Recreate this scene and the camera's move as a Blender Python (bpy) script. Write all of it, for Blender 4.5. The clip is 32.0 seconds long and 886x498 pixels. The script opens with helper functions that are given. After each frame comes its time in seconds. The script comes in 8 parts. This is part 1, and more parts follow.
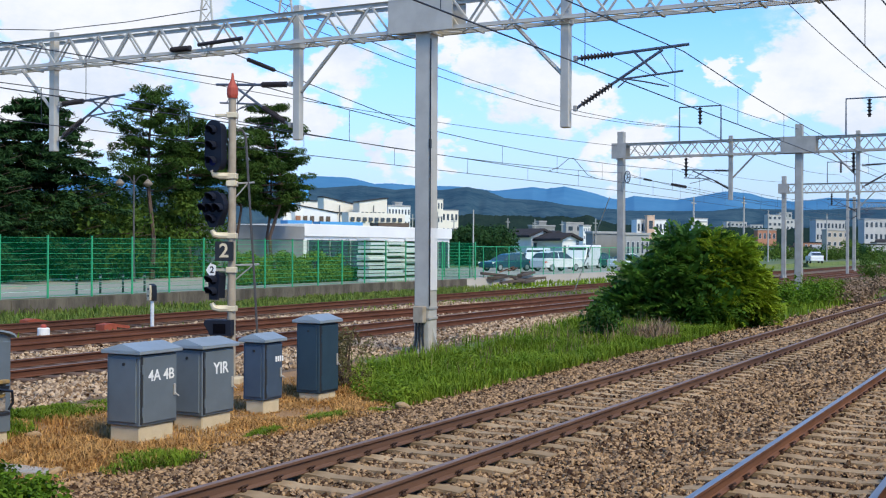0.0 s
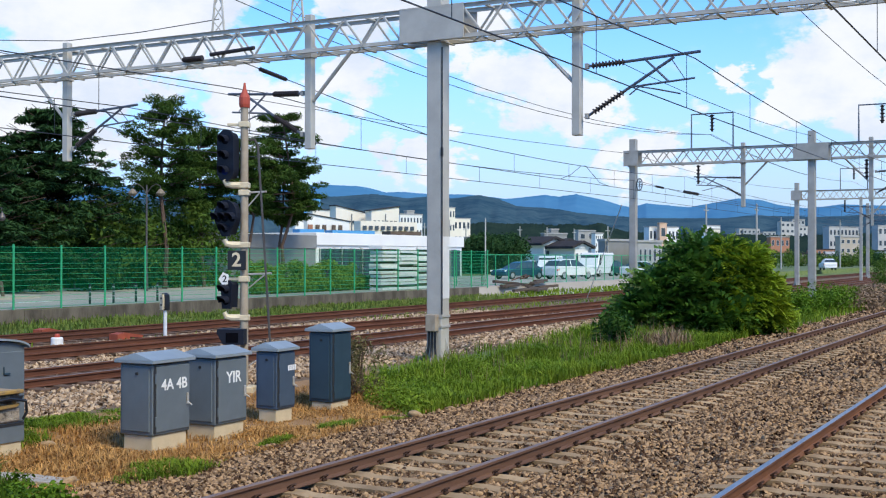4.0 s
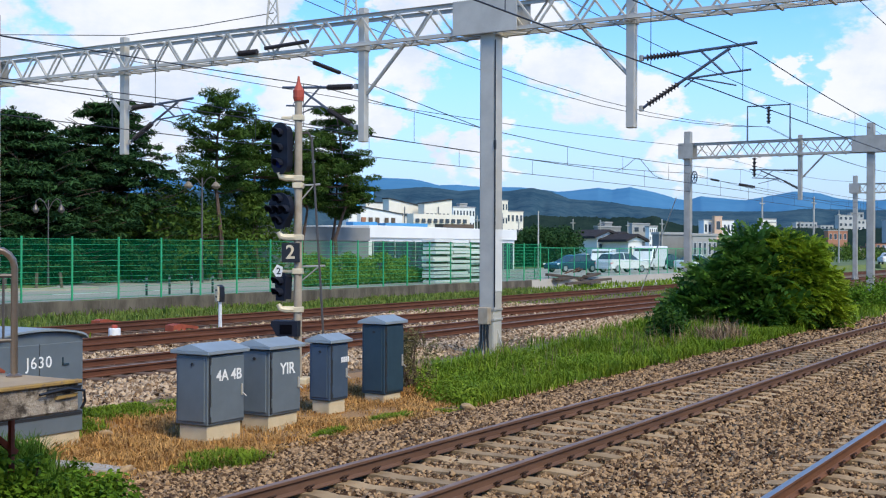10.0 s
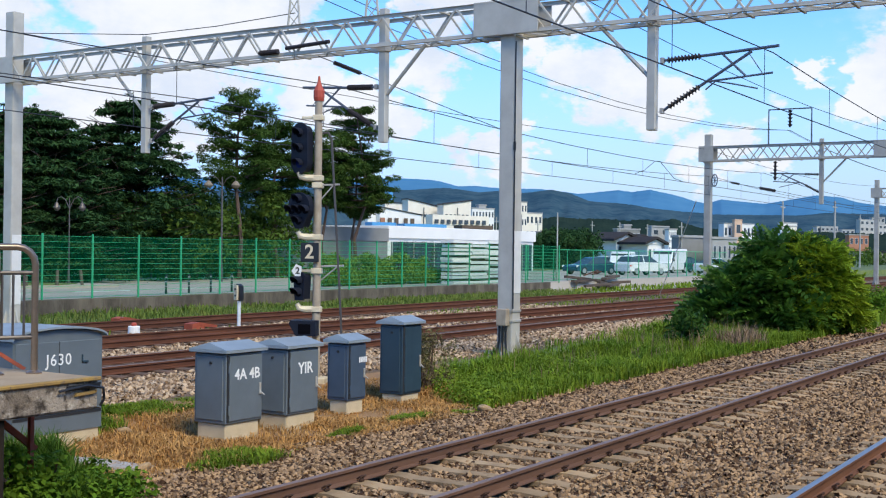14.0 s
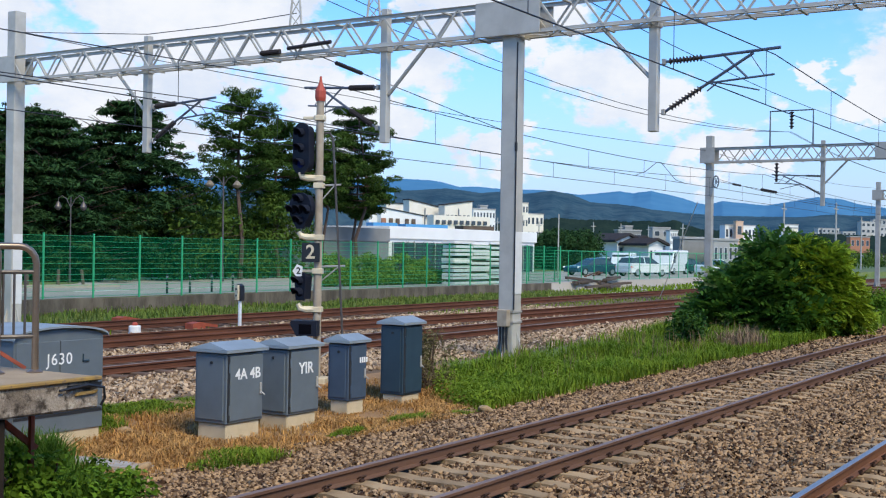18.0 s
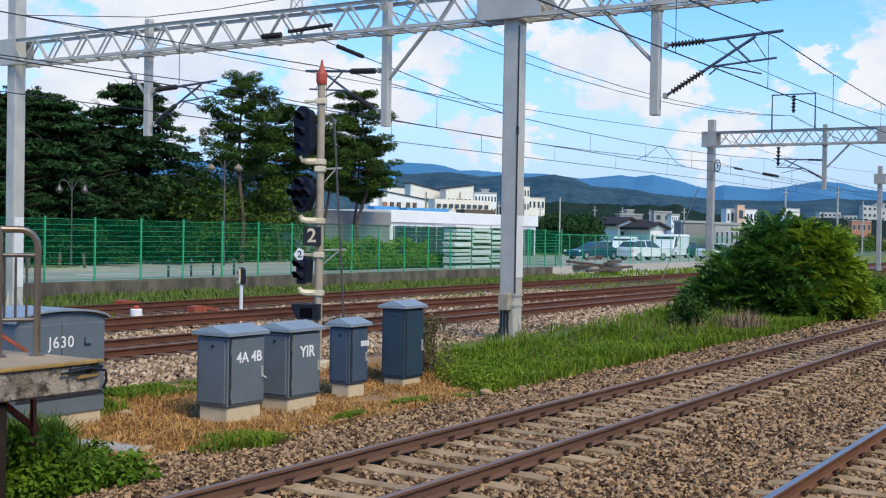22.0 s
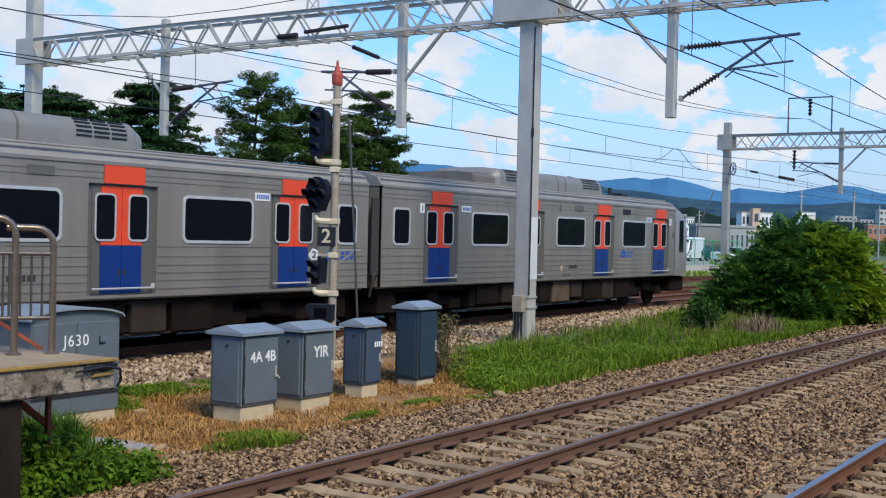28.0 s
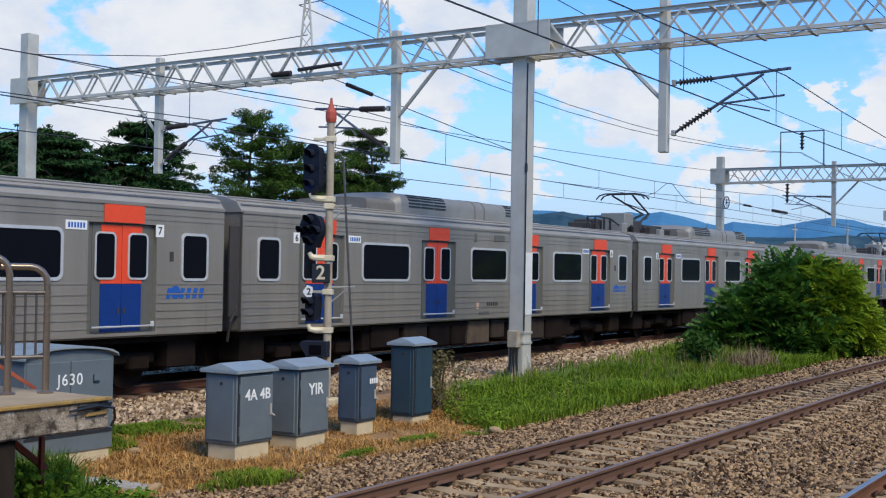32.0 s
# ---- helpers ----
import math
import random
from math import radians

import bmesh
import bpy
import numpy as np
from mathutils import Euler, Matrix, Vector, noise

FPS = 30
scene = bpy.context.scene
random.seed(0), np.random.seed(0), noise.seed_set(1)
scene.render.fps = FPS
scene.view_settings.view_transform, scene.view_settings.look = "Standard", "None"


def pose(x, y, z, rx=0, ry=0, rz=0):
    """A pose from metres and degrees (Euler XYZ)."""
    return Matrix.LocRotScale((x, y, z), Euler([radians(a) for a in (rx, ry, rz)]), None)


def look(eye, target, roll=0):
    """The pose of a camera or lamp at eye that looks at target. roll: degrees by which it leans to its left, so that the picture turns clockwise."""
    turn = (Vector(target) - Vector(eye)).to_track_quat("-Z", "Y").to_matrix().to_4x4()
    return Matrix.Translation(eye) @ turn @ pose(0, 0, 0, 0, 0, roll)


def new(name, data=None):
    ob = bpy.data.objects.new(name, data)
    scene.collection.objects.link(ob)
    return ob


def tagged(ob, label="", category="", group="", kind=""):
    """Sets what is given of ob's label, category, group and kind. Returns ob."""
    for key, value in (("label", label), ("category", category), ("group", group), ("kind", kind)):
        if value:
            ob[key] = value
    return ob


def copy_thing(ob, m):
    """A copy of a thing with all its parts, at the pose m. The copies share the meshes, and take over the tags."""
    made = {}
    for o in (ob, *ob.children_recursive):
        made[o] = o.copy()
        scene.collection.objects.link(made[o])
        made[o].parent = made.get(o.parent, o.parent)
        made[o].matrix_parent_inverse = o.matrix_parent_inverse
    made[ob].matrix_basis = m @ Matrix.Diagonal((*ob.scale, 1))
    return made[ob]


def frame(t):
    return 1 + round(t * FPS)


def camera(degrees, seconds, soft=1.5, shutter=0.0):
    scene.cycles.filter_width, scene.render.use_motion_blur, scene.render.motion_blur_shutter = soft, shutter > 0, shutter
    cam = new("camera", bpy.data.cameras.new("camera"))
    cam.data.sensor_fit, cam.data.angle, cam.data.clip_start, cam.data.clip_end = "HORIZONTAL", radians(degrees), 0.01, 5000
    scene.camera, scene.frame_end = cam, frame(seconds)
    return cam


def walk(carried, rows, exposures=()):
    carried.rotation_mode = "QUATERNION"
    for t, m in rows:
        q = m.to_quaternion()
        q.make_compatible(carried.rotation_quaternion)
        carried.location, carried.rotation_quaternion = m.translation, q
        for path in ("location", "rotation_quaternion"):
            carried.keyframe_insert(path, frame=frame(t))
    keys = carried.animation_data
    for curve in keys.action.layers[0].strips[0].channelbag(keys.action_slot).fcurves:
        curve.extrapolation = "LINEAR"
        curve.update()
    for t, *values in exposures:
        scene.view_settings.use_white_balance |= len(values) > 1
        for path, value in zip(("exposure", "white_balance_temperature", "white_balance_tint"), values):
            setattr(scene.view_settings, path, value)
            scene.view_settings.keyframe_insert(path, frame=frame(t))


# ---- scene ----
EYE = (0.0, 0.0, 2.30)          # phone held on the opposite platform; x runs along the tracks, y across them, z = 0 on the rails
cam = camera(40.95, 32.0, soft=1.15)

# seconds, heading from the tracks, tilt, lean (degrees)
TURNS = [
    (0.0, 27.722, -0.037, 0.270),
    (0.5, 27.771, 0.017, 0.290),
    (1.0, 27.880, 0.091, 0.320),
    (1.5, 28.087, 0.188, 0.305),
    (2.0, 28.204, 0.346, 0.298),
    (2.5, 28.331, 0.415, 0.272),
    (3.0, 28.348, 0.416, 0.115),
    (3.5, 28.319, 0.447, 0.071),
    (5.5, 28.460, -0.209, -0.090),
    (6.0, 28.605, -0.293, -0.132),
    (6.5, 28.774, -0.346, -0.162),
    (7.0, 29.078, -0.425, -0.162),
    (7.5, 29.502, -0.466, -0.137),
    (8.0, 29.822, -0.487, -0.110),
    (8.5, 30.128, -0.396, -0.074),
    (9.0, 30.409, -0.329, -0.073),
    (9.5, 30.646, -0.228, -0.030),
    (10.0, 30.851, 0.011, 0.200),
    (10.5, 30.852, 0.353, 0.368),
    (11.0, 31.005, 0.688, 0.498),
    (11.5, 31.044, 1.006, 0.640),
    (12.0, 31.112, 0.898, 0.617),
    (12.5, 31.198, 0.715, 0.690),
    (13.0, 31.351, 0.491, 0.723),
    (13.5, 31.559, 0.222, 0.716),
    (14.0, 31.759, 0.052, 0.714),
    (14.5, 31.978, -0.067, 0.720),
    (16.5, 31.883, 0.202, 0.841),
    (17.0, 31.829, 0.205, 0.849),
    (17.5, 31.822, 0.205, 0.881),
    (18.0, 31.810, 0.079, 0.901),
    (18.5, 31.779, 0.014, 0.961),
    (19.0, 31.759, -0.112, 0.945),
    (19.5, 31.760, -0.272, 0.957),
    (20.0, 31.778, -0.359, 0.914),
    (20.5, 31.759, -0.439, 0.904),
    (21.0, 31.705, -0.526, 0.928),
    (21.5, 31.692, -0.637, 0.938),
    (22.0, 31.856, -0.708, 0.957),
    (22.5, 31.996, -0.813, 0.957),
    (23.0, 32.163, -0.917, 1.013),
    (23.5, 32.338, -0.988, 1.111),
    (24.0, 32.539, -1.002, 1.173),
    (24.5, 32.728, -1.037, 1.212),
    (25.0, 32.834, -1.083, 1.247),
    (25.5, 32.827, -1.097, 1.368),
    (27.5, 32.595, -0.888, 1.491),
    (28.0, 32.545, -0.660, 1.347),
    (28.5, 32.460, -0.448, 1.455),
    (29.0, 32.392, -0.232, 1.346),
    (29.5, 32.386, -0.040, 1.220),
    (30.0, 32.419, 0.282, 1.025),
    (30.5, 32.434, 0.661, 0.905),
    (31.0, 32.417, 0.917, 0.764),
    (31.5, 32.402, 1.073, 0.816),
    (32.0, 32.317, 1.075, 0.918),
]


def aim(heading, tilt, lean):
    a, b = radians(heading), radians(tilt)
    far = Vector(EYE) + 10 * Vector((math.cos(b) * math.cos(a), math.cos(b) * math.sin(a), math.sin(b)))
    return look(EYE, far, lean)


walk(cam, [(t, aim(h, p, r)) for t, h, p, r in TURNS], exposures=[(0, 0.01), (10, 0.01), (18, -0.05), (25, -0.13), (28.0, -0.18), (32, -0.19)])

# ---------------------------------------------------------------- world and sun
SUN_TO = Vector((-0.30, -0.64, 0.76)).normalized()
sun_elev = math.asin(SUN_TO.z)
sun_rot = math.atan2(SUN_TO.x, SUN_TO.y)


class Nodes:
    """A short way to write node trees."""

    def __init__(self, tree):
        self.t = tree
        tree.nodes.clear()

    def n(self, kind, ins=(), op=""):
        node = self.t.nodes.new(kind)
        if kind in ("ShaderNodeMath", "ShaderNodeVectorMath"):
            node.operation = op
        elif kind == "ShaderNodeMapRange":
            node.interpolation_type = "SMOOTHSTEP"
        elif kind == "ShaderNodeMix":
            node.data_type, node.blend_type = "RGBA", op
        for k, v in dict(ins).items():
            if isinstance(v, bpy.types.NodeSocket):
                self.t.links.new(v, node.inputs[k])
            else:
                node.inputs[k].default_value = v
        return node

    def link(self, a, b):
        self.t.links.new(a, b)

    def math(self, op, a, b=0.0, c=0.0, clamp=False):
        node = self.n("ShaderNodeMath", {0: a, 1: b, 2: c}, op)
        node.use_clamp = clamp
        return node.outputs[0]

    def vmath(self, op, a, b=(0, 0, 0)):
        node = self.n("ShaderNodeVectorMath", {0: a, 1: b}, op)
        return node.outputs["Value"] if op in ("DOT_PRODUCT", "LENGTH", "DISTANCE") else node.outputs[0]

    def mix(self, f, a, b, blend="MIX"):
        node = self.n("ShaderNodeMix", op=blend)
        for k, v in ((0, f), (6, a), (7, b)):
            if isinstance(v, bpy.types.NodeSocket):
                self.t.links.new(v, node.inputs[k])
            else:
                node.inputs[k].default_value = v
        return node.outputs[2]

    def step(self, v, lo, hi):
        return self.n("ShaderNodeMapRange", {"Value": v, "From Min": lo, "From Max": hi}).outputs[0]

    def noise(self, vec, scale, detail=4.0, rough=0.55):
        return self.n("ShaderNodeTexNoise", {"Vector": vec, "Scale": scale, "Detail": detail, "Roughness": rough}).outputs[0]


def heading(az, el):
    a, b = radians(az), radians(el)
    return (math.cos(b) * math.cos(a), math.cos(b) * math.sin(a), math.sin(b))


world = bpy.data.worlds.new("summer_sky")
scene.world = world
world.use_nodes = True
w = Nodes(world.node_tree)
sky = w.n("ShaderNodeTexSky")
sky.sky_type, sky.sun_disc, sky.sun_elevation, sky.sun_rotation = "NISHITA", False, sun_elev, sun_rot
sky.altitude, sky.air_density, sky.dust_density, sky.ozone_density = 50.0, 1.0, 0.6, 2.0
way = w.n("ShaderNodeTexCoord").outputs["Generated"]
up = w.n("ShaderNodeSeparateXYZ", {0: way}).outputs[2]
# cumulus: heaps of cloud at bearings, their outlines warped and ragged by noise
flat = w.vmath("MULTIPLY", way, (1.0, 1.0, 1.7))
rag = w.noise(flat, 11.0, 8.0, 0.62)
big = w.noise(flat, 2.6, 4.0, 0.5)
bend = w.n("ShaderNodeTexNoise", {"Vector": flat, "Scale": 13.0, "Detail": 5.0, "Roughness": 0.6}).outputs[1]
swirl = w.vmath("MULTIPLY", w.vmath("SUBTRACT", bend, (0.5, 0.5, 0.5)), (0.16, 0.16, 0.10))
bent = w.vmath("ADD", way, swirl)
HEAPS = [(40.3, 10.6, 2.6), (38.2, 7.6, 2.3), (35.6, 6.6, 2.0), (33.3, 11.8, 1.5), (43, 7.6, 2.6), (46, 11.5, 4.0), (42, 11.2, 3.6), (45, 6.2, 2.4), (49, 7.5, 3.4), (31.2, 11.6, 2.6), (32.2, 9.0, 1.8), (25.6, 9.0, 2.3), (23.3, 7.6, 2.3), (21.2, 6.4, 1.9), (27.3, 10.2, 1.6),
         (20, 4.6, 1.6), (17.8, 5.0, 1.5), (10.4, 8.8, 2.7), (8, 10.2, 3.2), (8.4, 6.3, 2.6), (12.2, 7.6, 1.3), (3, 9, 4.5), (30.5, 5.0, 1.7), (28.4, 5.2, 1.2), (37.2, 6.6, 2.2), (54, 11, 5.0), (15.2, 8.0, 0.9)]
heap = None
for az, el, size in HEAPS:
    d = w.vmath("DISTANCE", bent, heading(az, el))
    one = w.step(d, math.radians(size) * 1.3, math.radians(size) * 0.2)
    heap = one if heap is None else w.math("MAXIMUM", heap, one)
ragged = w.math("ADD", w.math("MULTIPLY", w.math("SUBTRACT", rag, 0.5), 1.5), heap)
wide = w.math("ADD", w.math("MULTIPLY", w.step(big, 0.56, 0.74), 0.5), w.math("MULTIPLY", w.math("SUBTRACT", rag, 0.5), 0.9))
cover = w.step(w.math("MAXIMUM", ragged, wide), 0.18, 0.66)
veil = w.math("MULTIPLY", w.step(up, 0.22, 0.01), 0.8)
cover = w.math("MULTIPLY", cover, w.step(up, -0.02, 0.03))
cloud = w.mix(w.step(rag, 0.32, 0.68), (0.74, 0.83, 0.99, 1), (0.96, 0.99, 1.05, 1))
deep = w.n("ShaderNodeHueSaturation", {"Saturation": 1.25, "Value": 1.0, "Color": sky.outputs[0]})
air = w.n("ShaderNodeBackground", {"Color": (0.585, 0.71, 1.05, 1), "Strength": 0.86})
cyan = w.mix(1.0, deep.outputs[0], (0.715, 0.95, 1.18, 1), "MULTIPLY")
clear = w.n("ShaderNodeBackground", {"Color": cyan, "Strength": 0.225})
glow = w.n("ShaderNodeMixShader", {0: veil, 1: clear.outputs[0], 2: air.outputs[0]})
white = w.n("ShaderNodeBackground", {"Color": cloud, "Strength": 0.99})
both = w.n("ShaderNodeMixShader", {0: cover, 1: glow.outputs[0], 2: white.outputs[0]})
w.n("ShaderNodeOutputWorld", {0: both.outputs[0]})

sun = new("sun", bpy.data.lights.new("sun", "SUN"))
sun.data.energy, sun.data.angle, sun.data.color = 3.45, radians(22.0), (1.0, 0.865, 0.59)
sun.matrix_world = look(tuple(SUN_TO * 60), (0, 0, 0))

# ---------------------------------------------------------------- materials


def material(name, a, b=None, rough=0.7, metal=0.0, scale=3.0, fine=40.0, bump=0.2, depth=0.01, spots=None, spread=0.5, shuffle=0.0, island=0.0, spec=0.5, stretch=(1, 1, 1), leaf=0.0, hard=0.15, own=0.0):
    """A surface that wanders between the colours a and b at two scales, with fine relief; spots: (colour, share) for stains."""
    m = bpy.data.materials.new(name)
    m.use_nodes = True
    s = Nodes(m.node_tree)
    co = s.n("ShaderNodeTexCoord").outputs["Object"]
    co = s.vmath("MULTIPLY", co, stretch)
    a4, b4 = (*a, 1), (*(b or tuple(c * 0.75 for c in a)), 1)
    large, small = s.noise(co, scale, 5.0), s.noise(co, fine, 4.0, 0.6)
    f = s.math("ADD", s.math("MULTIPLY", large, 1 - hard), s.math("MULTIPLY", small, hard))
    if own:
        f = s.math("ADD", s.math("MULTIPLY", f, 1 - own), s.math("MULTIPLY", s.n("ShaderNodeNewGeometry").outputs["Random Per Island"], own))
    f = s.step(f, 0.5 - spread / 2, 0.5 + spread / 2)
    col = s.mix(f, a4, b4)
    if spots:
        for k, (tint, share) in enumerate(spots):
            st = s.noise(s.vmath("ADD", co, (7.3 * (k + 1), 2.1, 5.7)), scale * (1.7 + k), 6.0, 0.65)
            col = s.mix(s.step(st, 1 - share - 0.1, 1 - share + 0.06), col, (*tint, 1))
    if shuffle or island:
        r = s.n("ShaderNodeObjectInfo").outputs["Random"] if shuffle else s.n("ShaderNodeNewGeometry").outputs["Random Per Island"]
        amount = shuffle or island
        col = s.mix(1.0, col, s.n("ShaderNodeCombineColor", {k: s.math("ADD", s.math("MULTIPLY", r, amount), 1 - amount * 0.6) for k in (0, 1, 2)}).outputs[0], "MULTIPLY")
    rg = s.math("ADD", s.math("MULTIPLY", s.math("SUBTRACT", large, 0.5), 0.25), rough, clamp=True)
    ins = {"Base Color": col, "Roughness": rg, "Metallic": metal, "Specular IOR Level": spec}
    if bump:
        ins["Normal"] = s.n("ShaderNodeBump", {"Strength": bump, "Distance": depth, "Height": s.math("ADD", small, s.math("MULTIPLY", large, 0.5))}).outputs[0]
    p = s.n("ShaderNodeBsdfPrincipled", ins)
    out = p.outputs[0]
    if leaf:
        tr = s.n("ShaderNodeBsdfTranslucent", {"Color": col})
        out = s.n("ShaderNodeMixShader", {0: leaf, 1: out, 2: tr.outputs[0]}).outputs[0]
    s.n("ShaderNodeOutputMaterial", {0: out})
    return m


def plain(name, colour, rough=0.5, metal=0.0, glow=0.0, spec=0.5, transmission=0.0):
    m = bpy.data.materials.new(name)
    m.use_nodes = True
    s = Nodes(m.node_tree)
    co = s.n("ShaderNodeTexCoord").outputs["Object"]
    v = s.math("ADD", s.math("MULTIPLY", s.noise(co, 9.0), 0.24), 0.88)
    col = s.mix(1.0, (*colour, 1), s.n("ShaderNodeCombineColor", {0: v, 1: v, 2: v}).outputs[0], "MULTIPLY")
    p = s.n("ShaderNodeBsdfPrincipled", {"Base Color": col, "Roughness": rough, "Metallic": metal, "Specular IOR Level": spec, "Transmission Weight": transmission, "Emission Color": (*colour, 1), "Emission Strength": glow})
    s.n("ShaderNodeOutputMaterial", {0: p.outputs[0]})
    return m


def netting(name, colour, share):
    """Fine wire mesh: partly open."""
    m = bpy.data.materials.new(name)
    m.use_nodes = True
    s = Nodes(m.node_tree)
    co = s.n("ShaderNodeTexCoord").outputs["Object"]
    f = s.math("ADD", s.math("MULTIPLY", s.noise(co, 1.3), 0.16), share - 0.08)
    d = s.n("ShaderNodeBsdfDiffuse", {"Color": (*colour, 1)})
    o = s.n("ShaderNodeBsdfTransparent", {"Color": (0.89, 0.97, 0.93, 1)})
    s.n("ShaderNodeOutputMaterial", {0: s.n("ShaderNodeMixShader", {0: f, 1: o.outputs[0], 2: d.outputs[0]}).outputs[0]})
    return m


# Ground below the loose stones, its colour darkened as shade in their gaps.
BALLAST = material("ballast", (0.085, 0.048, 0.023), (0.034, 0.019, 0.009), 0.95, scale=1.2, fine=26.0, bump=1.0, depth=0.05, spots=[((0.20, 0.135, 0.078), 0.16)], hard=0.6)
PALE_BALLAST = material("pale_ballast", (0.23, 0.155, 0.090), (0.13, 0.082, 0.045), 0.95, scale=1.0, fine=18.0, bump=1.0, depth=0.06, spots=[((0.14, 0.07, 0.036), 0.18)], hard=0.6)
STONE = material("crushed_stone", (0.455, 0.30, 0.165), (0.046, 0.021, 0.009), 0.9, scale=9.0, fine=80.0, bump=0.3, hard=0.3, own=0.8, spread=0.8, spec=0.25)
PALE_STONE = material("pale_crushed_stone", (0.60, 0.45, 0.30), (0.17, 0.10, 0.05), 0.9, scale=8.0, fine=60.0, bump=0.3, hard=0.3, own=0.8, spread=0.9, spec=0.25)
SOIL = material("soil", (0.24, 0.145, 0.07), (0.34, 0.20, 0.09), 0.95, scale=1.5, fine=18.0, bump=0.7, depth=0.03, spots=[((0.10, 0.11, 0.035), 0.22)])
VERGE = material("verge", (0.09, 0.15, 0.03), (0.17, 0.20, 0.06), 0.95, scale=1.2, fine=15.0, bump=0.7, depth=0.04, spots=[((0.25, 0.2, 0.11), 0.15)])
STREET = material("street", (0.42, 0.385, 0.33), (0.35, 0.32, 0.275), 0.9, scale=0.35, fine=14.0, bump=0.15, spots=[((0.42, 0.38, 0.33), 0.2)])
FIELD = material("field", (0.07, 0.12, 0.035), (0.14, 0.17, 0.06), 0.95, scale=0.05, fine=1.5, bump=0.0)
RUST = material("rusty_rail", (0.155, 0.062, 0.035), (0.09, 0.038, 0.024), 0.85, scale=4.0, fine=60.0, bump=0.3, spots=[((0.22, 0.095, 0.05), 0.2)], stretch=(0.3, 1, 1), spec=0.2)
BROWN_RAIL = material("brown_rail", (0.115, 0.062, 0.042), (0.165, 0.09, 0.058), 0.75, scale=5.0, fine=60.0, bump=0.25, stretch=(0.25, 1, 1), spec=0.3)
RED_RAIL = material("red_brown_rail", (0.20, 0.09, 0.045), (0.13, 0.06, 0.035), 0.75, scale=5.0, fine=60.0, bump=0.25, stretch=(0.25, 1, 1), spec=0.3)
RAIL_TOP = material("worn_rail_top", (0.20, 0.135, 0.105), (0.28, 0.20, 0.165), 0.55, 0.3, scale=3.0, bump=0.05, stretch=(0.15, 1, 1), spec=0.3)
SHINY_TOP = material("polished_rail_top", (0.46, 0.44, 0.43), (0.36, 0.34, 0.33), 0.42, 0.8, scale=3.0, bump=0.05, stretch=(0.1, 1, 1))
RUSTY_BED = material("rust_stained_ballast", (0.10, 0.052, 0.03), (0.055, 0.03, 0.019), 0.95, scale=1.5, fine=18.0, bump=0.9, depth=0.04, hard=0.5)
OLD_SLEEPER = material("rust_stained_sleeper", (0.17, 0.105, 0.07), (0.10, 0.065, 0.045), 0.95, scale=2.0, fine=30.0, bump=0.4)
CLIP = plain("rail_clip_steel", (0.060, 0.034, 0.024), 0.8, spec=0.2)
SLEEPER = material("sleeper_concrete", (0.45, 0.32, 0.18), (0.28, 0.19, 0.103), 0.9, scale=3.0, fine=45.0, bump=0.4, shuffle=0.4, spots=[((0.13, 0.075, 0.04), 0.3)], spec=0.25)
GALVA = material("galvanised_steel", (0.56, 0.535, 0.475), (0.44, 0.42, 0.375), 0.5, 0.1, scale=2.0, fine=30.0, bump=0.08, spots=[((0.60, 0.59, 0.57), 0.2), ((0.38, 0.355, 0.32), 0.12)])
GALVA_DIM = material("weathered_galvanised_steel", (0.45, 0.435, 0.40), (0.33, 0.32, 0.29), 0.55, 0.1, scale=2.0, fine=30.0, bump=0.08)
WHITE_SLEEVE = material("white_painted_steel", (0.78, 0.78, 0.76), (0.66, 0.66, 0.64), 0.5, scale=3.0, bump=0.1)
ARM = material("cantilever_tube", (0.16, 0.19, 0.24), (0.11, 0.13, 0.17), 0.5, 0.4, scale=4.0, bump=0.05)
PORCELAIN = plain("brown_porcelain", (0.03, 0.024, 0.026), 0.6)
WIRE = plain("overhead_wire", (0.05, 0.055, 0.065), 0.5, 0.5)
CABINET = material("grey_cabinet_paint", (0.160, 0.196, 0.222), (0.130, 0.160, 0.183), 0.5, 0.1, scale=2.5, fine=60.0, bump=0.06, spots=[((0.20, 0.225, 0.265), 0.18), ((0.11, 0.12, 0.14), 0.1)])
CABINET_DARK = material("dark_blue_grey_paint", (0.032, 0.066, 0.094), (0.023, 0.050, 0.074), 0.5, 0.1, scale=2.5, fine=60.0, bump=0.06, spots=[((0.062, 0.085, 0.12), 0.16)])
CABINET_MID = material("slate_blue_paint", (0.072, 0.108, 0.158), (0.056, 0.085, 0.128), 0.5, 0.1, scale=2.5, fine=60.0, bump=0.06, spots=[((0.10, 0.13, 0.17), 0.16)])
# Lid paint lightened: the sky's sheen on upward faces is in the colour.
LID = material("sky_lit_lid_paint", (0.31, 0.365, 0.395), (0.255, 0.305, 0.34), 0.4, 0.1, scale=2.5, fine=60.0, bump=0.06)
SEAM = plain("black_rubber_seam", (0.02, 0.022, 0.026), 0.7)
CONCRETE = material("cabinet_plinth_concrete", (0.68, 0.57, 0.38), (0.52, 0.43, 0.28), 0.9, scale=3.0, fine=40.0, bump=0.4, spots=[((0.25, 0.2, 0.14), 0.2)])
TAN_ROCK = material("tan_rock", (0.44, 0.31, 0.17), (0.30, 0.20, 0.11), 0.95, scale=5.0, fine=40.0, bump=0.6)
SLAB = material("broken_slab_concrete", (0.50, 0.48, 0.44), (0.33, 0.31, 0.27), 0.95, scale=4.0, fine=40.0, bump=0.8, depth=0.02, spots=[((0.16, 0.15, 0.10), 0.3)])
